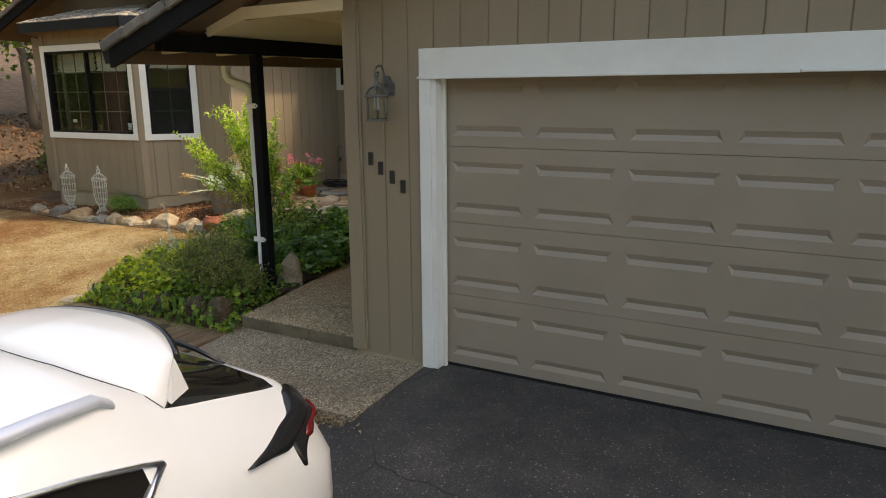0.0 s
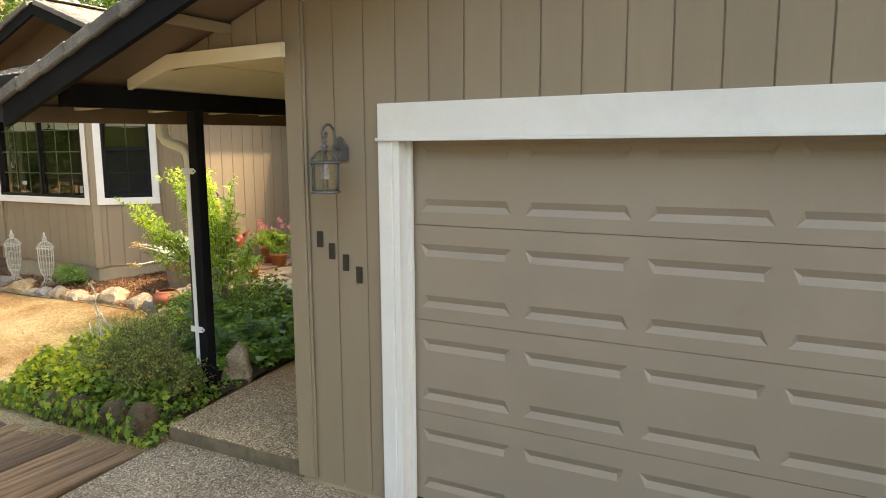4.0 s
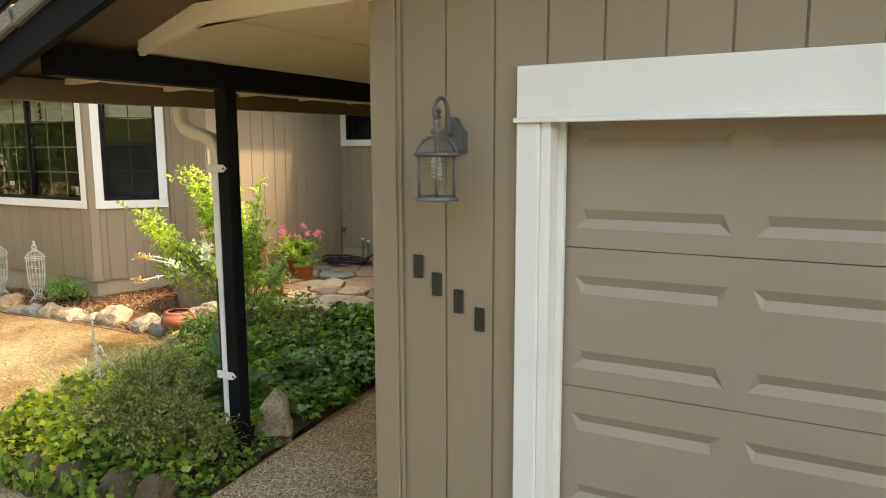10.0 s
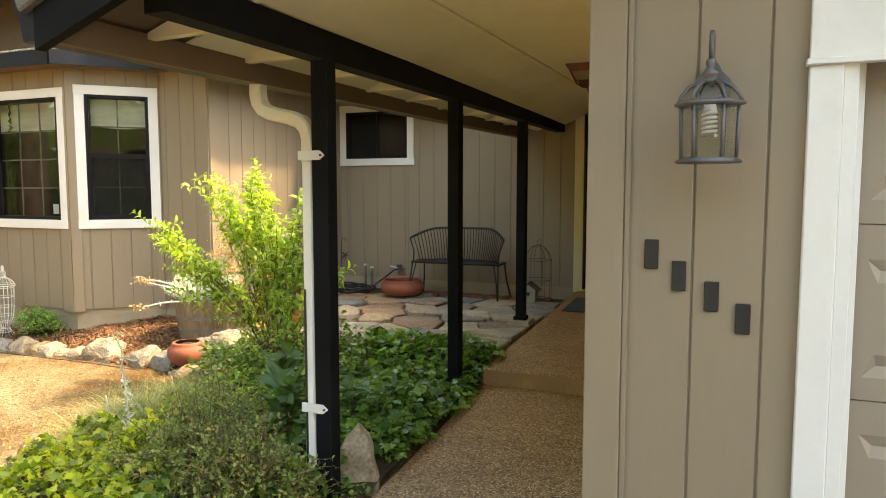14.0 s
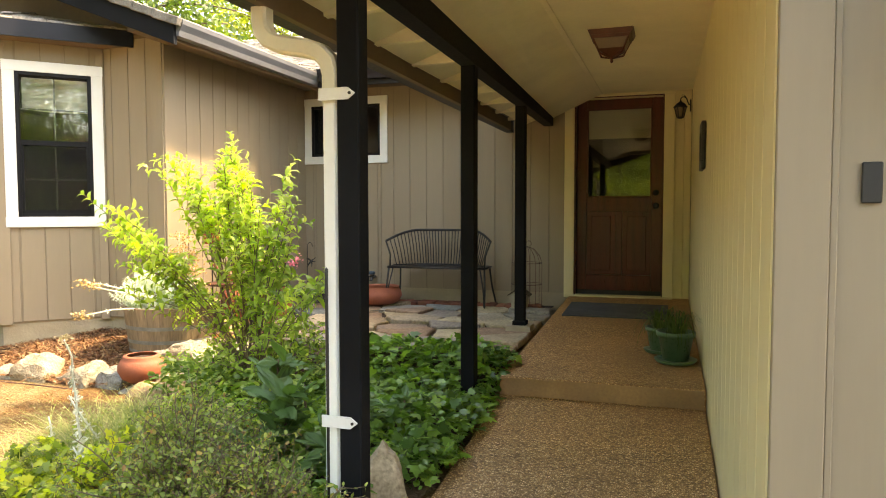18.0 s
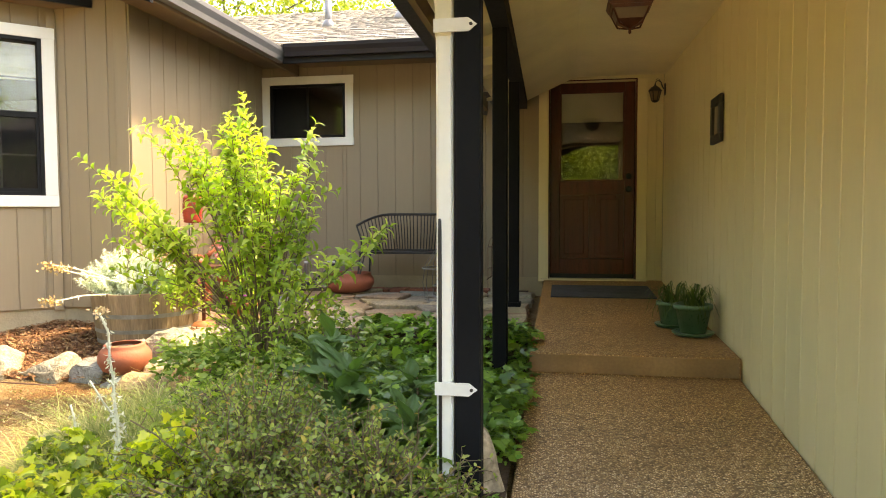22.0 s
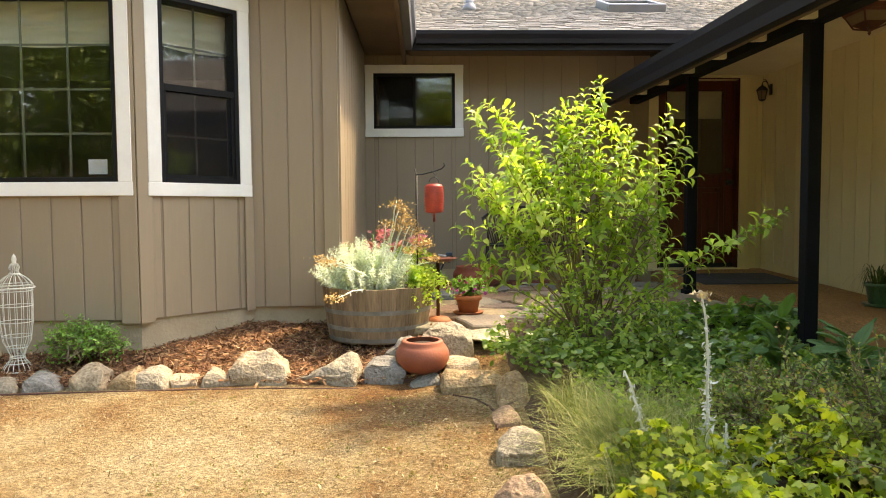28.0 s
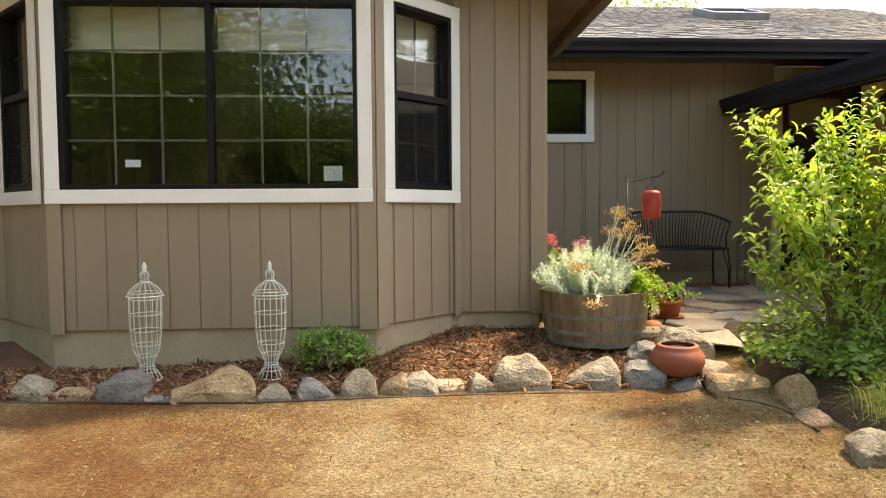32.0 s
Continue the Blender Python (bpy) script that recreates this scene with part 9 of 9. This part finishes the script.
def skin_strip(bm, s, ra, rb, w0, w1, v0, v1, lift, bulge, nv=22, nw=6):
    """A moulded strip lying on the body between two rails, domed across its width."""
    grid = []
    for i in range(nv + 1):
        v = v0 + (v1 - v0) * i / nv
        a, b = rail_at(ra, v), rail_at(rb, v)
        row = []
        for j in range(nw + 1):
            w = w0 + (w1 - w0) * j / nw
            p, n = skin(s, a[0] + (b[0] - a[0]) * w, a[1] + (b[1] - a[1]) * w)
            edge = j in (0, nw) or i in (0, nv)
            row.append(bm.verts.new(p + n * (-0.01 if edge else lift + bulge * math.sin(math.pi * j / nw) ** 0.6)))
        grid.append(row)
    for p, q in zip(grid, grid[1:]):
        for j in range(nw):
            bm.faces.new([p[j], p[j + 1], q[j + 1], q[j]]).smooth = True
    bmesh.ops.remove_doubles(bm, verts=bm.verts, dist=0.0002)
    bmesh.ops.recalc_face_normals(bm, faces=bm.faces)


def flat_bar(bm, pts, w, h):
    """A flat rail with rounded edges swept along points."""
    prof = [(math.cos(a) * w * (1 if abs(math.cos(a)) > 0.5 else 0.9), math.sin(a) * h) for a in [2 * math.pi * i / 10 for i in range(10)]]
    rings = []
    for p in pts:
        rings.append([bm.verts.new((p[0] + x, p[1], p[2] + z)) for x, z in prof])
    for a, b in zip(rings, rings[1:]):
        for j in range(10):
            bm.faces.new([a[j], a[(j + 1) % 10], b[(j + 1) % 10], b[j]]).smooth = True
    bm.faces.new(rings[0][::-1])
    bm.faces.new(rings[-1])
    bmesh.ops.recalc_face_normals(bm, faces=bm.faces)


LAMP_A = ([(0.06, 9.0), (0.24, 7.25), (0.365, 6.5), (0.49, 5.67), (0.575, 5.33), (0.635, 5.06)], [(0.06, 7.6), (0.11, 6.2), (0.20, 5.05), (0.33, 4.72), (0.47, 4.86), (0.63, 5.02)])
LAMP_B = ([(0.11, 8.0), (0.19, 6.6), (0.31, 5.3), (0.335, 4.9), (0.31, 4.18)], [(0.045, 7.4), (0.02, 6.0), (0.10, 5.0), (0.24, 4.5), (0.30, 4.14)])
for s in (1, -1):
    # black lamp housing with a red lens, roof rail, window trim
    bm = bmesh.new()
    skin_strip(bm, s, LAMP_A[0], LAMP_A[1], 0, 1, 0, 1, 0.006, 0.014)
    lamp = part("tail_lamp", bm, car_black, car, "slim black tail lamp sweeping along the flank")
    bm = bmesh.new()
    skin_strip(bm, s, LAMP_B[0], LAMP_B[1], 0, 1, 0, 1, 0.004, 0.010)
    part("lamp_spur", bm, car_black, lamp, "black lamp spur")
    bm = bmesh.new()
    skin_strip(bm, s, LAMP_B[0], LAMP_B[1], 0.55, 0.98, 0.04, 0.66, 0.012, 0.012)
    part("lens", bm, car_red, lamp, "red tail lamp lens")
    bm = bmesh.new()
    flat_bar(bm, [(s * 0.618, -0.97, 1.372), (s * 0.622, -1.02, 1.405), (s * 0.645, -1.2, 1.428), (s * 0.665, -1.5, 1.447), (s * 0.665, -2.2, 1.452), (s * 0.61, -2.6, 1.43), (s * 0.60, -2.66, 1.40)], 0.034, 0.02)
    part("roof_rail", bm, rail_silver, car, "satin silver roof rail")
    bm = bmesh.new()
    def on_side(f, k):
        r_ = interp_row(f)[k]
        return (s * (r_[0] + 0.004), -f, r_[1])
    tube(bm, [on_side(f, 5) for f in (1.16, 1.3, 1.6, 2.2, 2.85)], 0.009, 6)
    tube(bm, [on_side(1.16, 5), on_side(1.03, 6), on_side(0.93, 7)], 0.013, 6)
    tube(bm, [on_side(f, 7) for f in (0.93, 1.0, 1.2, 1.6, 2.2, 2.6, 2.85)], 0.010, 6)
    part("window_trim", bm, chrome, car, "silver window surround")
for f_ in (0.86, 3.50):
    for s in (1, -1):
        wh = part("wheel", lathe(bmesh.new(), [(0.20, -0.09), (0.30, -0.105), (0.33, -0.08), (0.335, 0.0), (0.33, 0.08), (0.30, 0.105), (0.20, 0.09)], 32), rubber, car)
        wh.matrix_basis = pose(s * 0.80, -f_, 0.335, 0, 90, 0)
        rm = part("rim", lathe(bmesh.new(), [(0.02, -0.092), (0.06, -0.098), (0.19, -0.085), (0.215, -0.1), (0.215, 0.1), (0.19, 0.085), (0.06, 0.098), (0.02, 0.092)], 10), chrome, wh)
bm = bmesh.new()
tube(bm, [(0.0, -0.16, 1.20), (0.05, -0.17, 1.225), (0.18, -0.175, 1.21), (0.34, -0.17, 1.165)], 0.016, 6, 0.008)
part("wiper", bm, car_black, car, "black rear wiper arm")
bm = bmesh.new()
lathe(bm, [(0.085, 0), (0.085, 0.004), (0.08, 0.006)], 24)
part("fuel_flap", bm, pearl, car).matrix_basis = pose(0.872, -0.62, 0.86, 0, 84, 0)
part("bumper_trim", boxm(-0.55, 0.55, -0.05, 0.012, 0.28, 0.45, 0.02), car_black, car)
part("number_plate", boxm(-0.16, 0.16, 0.002, 0.016, 0.58, 0.68, 0.004), plastic_white, car, "blank white plate")

# ---- roof shakes ----
def shake_mesh(w):
    me = bpy.data.meshes.new("shake")
    bm = box(bmesh.new(), -w / 2, w / 2, 0.0, 0.27, 0.0, 0.016, 0.0)
    bm.to_mesh(me)
    bm.free()
    me.materials.append(shake_mat)
    return me


shake_me = [shake_mesh(w) for w in (0.09, 0.12, 0.15, 0.19)]
WID = (0.09, 0.12, 0.15, 0.19)
tilt = math.degrees(math.atan(MR)) - 3.2
roof_main = bpy.data.objects["roof_main"]
rr = random.Random(21)
join_v, join_t, made = [], [], 0


def joined_box(m, w, l, h):
    b0 = len(join_v)
    for x in (-w / 2, w / 2):
        for y in (0, l):
            for z in (0, h):
                join_v.append(tuple(m @ Vector((x, y, z))))
    for q in ((0, 1, 3, 2), (4, 6, 7, 5), (0, 4, 5, 1), (2, 3, 7, 6), (1, 5, 7, 3)):
        join_t.append((b0 + q[0], b0 + q[1], b0 + q[2]))
        join_t.append((b0 + q[0], b0 + q[2], b0 + q[3]))


for row in range(34):
    y = m_e - 0.03 + 0.12 * row
    x = wing_eave - (main_z(y) - 3.035) / WR - 0.25 + rr.uniform(0, 0.1)
    while x < -1.4:
        k = rr.randrange(4)
        m = pose(x + WID[k] / 2, y + rr.uniform(-0.012, 0.012), main_z(y) + 0.008 + rr.uniform(0, 0.006), tilt + rr.uniform(-0.6, 0.6), 0, rr.uniform(-1, 1))
        if row < 12 and -7.6 < x < -4.2 and made < 300:
            o = new("shake", shake_me[k])
            o.parent = roof_main
            o.matrix_basis = m
            made += 1
        else:
            joined_box(m, WID[k], 0.27, 0.016)
        x += WID[k] + 0.006
# low roof over the bay
pt_tilt = math.degrees(math.atan(0.25 / 0.85)) - 3.0
for row in range(7):
    v = -0.03 + 0.125 * row
    cut = max(0.0, v) * 0.414
    for ox, oy, turn_, a, b in ((-11.044, pf, 0, cut, 2.328 - cut), (-8.716, pf, 45, cut, 1.202 - max(0.0, v)), (-11.894, WY, -45, max(0.0, v), 1.202 - cut)):
        u, back = a, pose(ox, oy, 3.122, 0, 0, turn_)
        while u < b - 0.05:
            k = rr.randrange(4)
            joined_box(back @ pose(u + WID[k] / 2, v, 0.294 * v + rr.uniform(0, 0.006), pt_tilt, 0, rr.uniform(-1, 1)), WID[k], 0.17, 0.014)
            u += WID[k] + 0.006
# wing roof slopes
wt = math.degrees(math.atan(WR)) - 3
for row in range(20):
    for sgn, xe in ((1, wing_eave), (-1, far_eave)):
        x = xe - sgn * 0.147 * row + sgn * 0.03
        if (x - wing_ridge) * sgn < 0.1:
            continue
        y = 7.66
        while y < 11.5:
            k = rr.randrange(4)
            joined_box(pose(x, y + WID[k] / 2, wing_z(x) + 0.012 + rr.uniform(0, 0.006), wt, 0, 90 * sgn), WID[k], 0.27, 0.016)
            y += WID[k] + 0.006
rest = fast_mesh("shake_rest", np.array(join_v), np.array(join_t), shake_join, roof_main)
tagged(rest, "", "", "", "stuff")
for x, y, h, q in ((-7.06, 11.49, 0.34, 0.045), (-6.26, 12.17, 0.20, 0.055)):
    v_ = thing("roof_vent", pose(x, y, main_z(y)), "grey metal vent pipe with a flashing collar on the roof", "vent")
    bm = bmesh.new()
    lathe(bm, [(q, -0.03), (q, h), (q * 0.8, h), (q * 0.8, h - 0.05)], 16)
    part("pipe", bm, skylight_frame, v_)
    bm = bmesh.new()
    lathe(bm, [(q * 2.2, -0.03), (q * 1.5, 0.06), (q * 1.02, 0.10)], 16)
    part("collar", bm, skylight_frame, v_)
sk = thing("skylight", pose(-4.08, 12.2, main_z(12.2) + 0.03, math.degrees(math.atan(MR)), 0, 0), "low skylight with a grey curb on the roof", "skylight")
for b_ in ((-0.38, 0.38, -0.38, -0.32), (-0.38, 0.38, 0.32, 0.38), (-0.38, -0.32, -0.319, 0.319), (0.32, 0.38, -0.319, 0.319)):
    part("curb", boxm(*b_, -0.02, 0.09, 0.006), skylight_frame, sk)
part("pane", boxm(-0.32, 0.32, -0.32, 0.32, 0.062, 0.068), glass, sk)

# ---- trees ----
def tree(x, y, z, h, crown, n, seed, label, leaf=None, size=0.16, low=0.3):
    r = np.random.default_rng(seed)
    t = thing("tree", pose(x, y, z), label, "tree")
    b0 = np.array([x, y, z - 0.3])
    topp = b0 + np.array([r.normal() * 0.3, r.normal() * 0.3, h * 0.78])
    trunk = grow(r, b0, topp, 0.0, 8)
    bm = bmesh.new()
    tube(bm, [tuple(p) for p in trunk], 0.035 * h * 0.55, 8, 0.03)
    at_world(part("trunk", bm, bark_grey, t))
    ends = []
    for i in range(16):
        p, tt = along(trunk, np.array([r.uniform(low, 0.98)]))
        a = r.uniform(0, 2 * np.pi)
        q = crown * r.uniform(0.5, 1.0)
        e = p[0] + np.array([np.cos(a) * q, np.sin(a) * q, q * r.uniform(0.0, 0.55)])
        c = grow(r, p[0], e, 0.2, 6)
        bm = bmesh.new()
        tube(bm, [tuple(v) for v in c], 0.035, 5, 0.012)
        at_world(part("limb", bm, bark_grey, t))
        for s in r.uniform(0.35, 1.0, 7):
            pp, _ = along(c, np.array([s]))
            ends.append(pp[0] + r.normal(size=3) * crown * 0.13)
    ends += [topp + r.normal(size=3) * crown * 0.25 for _ in range(10)]
    ends = np.array(ends)
    k = r.integers(0, len(ends), n)
    pos = ends[k] + r.normal(size=(n, 3)) * crown * 0.13 * np.array([1, 1, 0.7])
    at_world(scatter("crown", pos, rand_dirs(r, n, -0.2), rand_dirs(r, n, 0.6), size * r.uniform(0.6, 1.2, n), RHOMB, leaf or tree_leaf, t, 1.3))
    return t


bright_leaf = leaf_mat("bright_leaf", [(0.0, (0.12, 0.17, 0.03)), (0.6, (0.24, 0.29, 0.05)), (1.0, (0.40, 0.42, 0.08))], 0.5, 0.5)
dark_leaf = leaf_mat("oak_leaf", [(0.0, (0.05, 0.09, 0.022)), (0.6, (0.12, 0.19, 0.045)), (1.0, (0.24, 0.32, 0.08))], 0.5, 0.3)
for i, (x, y, h, c) in enumerate(((-8.6, 21.0, 7.5, 3.0), (-5.5, 22.5, 8.0, 3.2), (-2.2, 21.0, 7.0, 2.8), (-12.5, 20.0, 8.0, 3.2), (1.8, 23.0, 7.0, 3.0))):
    tree(x, y, 0.4, h, c, 22000, 500 + i, "leafy yellow-green tree behind the house roof", bright_leaf, 0.10)
for i, (x, y, h, c) in enumerate(((-16.5, 10.5, 6.0, 2.4), (-19.0, 14.0, 7.5, 3.0), (-15.5, 15.0, 6.5, 2.6), (-22.0, 9.0, 7.0, 3.0))):
    tree(x, y, ground_z(x, y), h, c, 5500, 520 + i, "leafy tree on the bank beside the house", tree_leaf, 0.14)
# mirrored woods; the tall western ones are added to hold sky light off the bay
for i, (x, y, h, c) in enumerate(((-17.5, -14.0, 21.0, 5.6), (-12.0, -17.5, 7.0, 2.6), (0.0, -17.5, 14.0, 4.8), (6.5, -16.0, 13.0, 4.6), (-18.5, -5.0, 21.0, 5.8), (-18.0, 1.0, 20.0, 5.2), (-29.0, 4.0, 13.0, 4.4), (-22.5, -22.0, 19.0, 6.0), (-2.5, -23.0, 19.0, 6.0))):
    tree(x, y, ground_z(x, y), h, c, 42000, 540 + i, "tall dark oak out of view, mirrored in windows and blocking sky light", dark_leaf, 0.17, 0.2)
for i, (x, y, rx, hh) in enumerate(((-13.4, 9.4, 0.7, 0.8), (-14.6, 11.2, 0.9, 1.0), (-16.0, 8.0, 0.9, 0.9))):
    r = np.random.default_rng(700 + i)
    n = 2200
    q = rand_dirs(r, n, 0.3) * r.uniform(0.5, 1.0, n)[:, None] ** 0.5
    pos = np.array([x, y, ground_z(x, y) + hh * 0.35]) + q * np.array([rx, rx, hh * 0.65]) + r.normal(size=(n, 3)) * 0.06
    tagged(scatter("bank_shrub", pos, rand_dirs(r, n), rand_dirs(r, n, 0.5), r.uniform(0.04, 0.09, n), OVAL, tree_leaf), "loose green shrub on the leaf-strewn bank", "shrub")
for i, (x, y, h, c) in enumerate(((-13.1, 13.0, 7.0, 2.4), (-15.4, 13.4, 7.5, 2.6))):
    tree(x, y, ground_z(x, y), h, c, 6000, 560 + i, "leafy tree beside the house wing", tree_leaf, 0.13)
tree(-5.0, -12.5, ground_z(-5.0, -12.5), 8.5, 3.4, 26000, 570, "sunlit yellow-green maple across the driveway", bright_leaf, 0.14, 0.12)
# unseen oak added on the sun's line so its crown shades car and driveway
tree(16.3, 9.2, 0.0, 38.0, 4.8, 20000, 590, "unseen very tall oak added beyond the garage to shade the driveway", dark_leaf, 0.22, 0.6)
# added out of view to cut sky light on the wing's side wall
for i, (x, y, h, c) in enumerate(((13.5, 3.5, 17.0, 5.0),)):
    tree(x, y, -0.4, h, c, 50000, 580 + i, "unseen tall oak added to block eastern sky light", dark_leaf, 0.2, 0.2)
# unseen oak too, its crown set to keep sun off the rear courtyard
tree(6.2, 16.3, 0.0, 30.0, 2.0, 14000, 591, "unseen very tall oak added behind the house to shade the courtyard", dark_leaf, 0.2, 0.9)
structure(sheet("ground_bank", [-40, -30] + [-24 + 0.8 * i for i in range(15)] + [-12.2], [7.3 + 0.6 * i for i in range(30)], lambda x, y: ground_z(x, y) + (0.03 if y > 7.6 and x < -12.5 else -0.05), leaf_litter), "dark leaf-strewn bank beside the house", "bank")
r = np.random.default_rng(91)
n = 5000
xy = np.stack([r.uniform(-18.0, -12.3, n), r.uniform(7.5, 14.0, n)], 1)
tagged(scatter("dry_leaves", np.c_[xy, gz(xy) + 0.04], rand_dirs(r, n), rand_dirs(r, n, 1.2), r.uniform(0.04, 0.10, n), OVAL, chip_mat), "fallen brown leaves on the bank", "fallen leaves", "", "stuff")

# dense undergrowth across the driveway, seen mirrored in the windows
for i in range(20):
    r = np.random.default_rng(740 + i)
    x, y, rx, hh = -27.0 + 3.1 * i, -13.0 + 1.6 * math.sin(i * 2.1), 2.3, 2.6 + 0.9 * math.sin(i * 1.3)
    if i > 12:
        x, y, hh = -27.5 + 1.2 * math.sin(i * 1.9), -11.0 + 2.9 * (i - 13), 3.2 + 0.8 * math.sin(i * 1.3)
    n = 2600
    q = rand_dirs(r, n, 0.25) * r.uniform(0.45, 1.0, n)[:, None] ** 0.5
    pos = np.array([x, y, ground_z(x, y) + hh * 0.4]) + q * np.array([rx if i < 13 else 1.4, 1.3 if i < 13 else 2.2, hh * 0.62]) + r.normal(size=(n, 3)) * 0.14
    tagged(scatter("wild_shrub", pos, rand_dirs(r, n), rand_dirs(r, n, 0.5), r.uniform(0.12, 0.26, n), OVAL, dark_leaf), "dense dark green shrub across the driveway", "shrub", "shrubs across the driveway")

# wooded hillside far across the driveway, seen mirrored in the windows
structure(sheet("ground_hill", [-90 + 9 * i for i in range(18)], [-64 + 4 * i for i in range(9)], lambda x, y: -1.5 + 13.0 * smooth(-34, -58, y) + 1.2 * noise.noise((x * 0.1, y * 0.1, 4)), leaf_litter), "dark wooded hillside across the driveway", "hill")
r = np.random.default_rng(801)
n = 70000
tops = np.c_[r.uniform(-88, 50, 150), r.uniform(-40, -26, 150), r.uniform(2.5, 13.0, 150)]
tops[:, 2] = np.where((tops[:, 0] > -18) & (tops[:, 0] < -9), np.minimum(tops[:, 2], 6.0), tops[:, 2])
k = r.integers(0, len(tops), n)
pos = tops[k] + r.normal(size=(n, 3)) * np.array([1.6, 1.3, 1.7])
pos[:, 2] = np.maximum(pos[:, 2], -0.5)
tagged(scatter("far_woods", pos, rand_dirs(r, n, -0.2), rand_dirs(r, n, 0.6), r.uniform(0.25, 0.5, n), RHOMB, dark_leaf, None, 1.3), "far dark green woods across the driveway", "woods", "", "stuff")
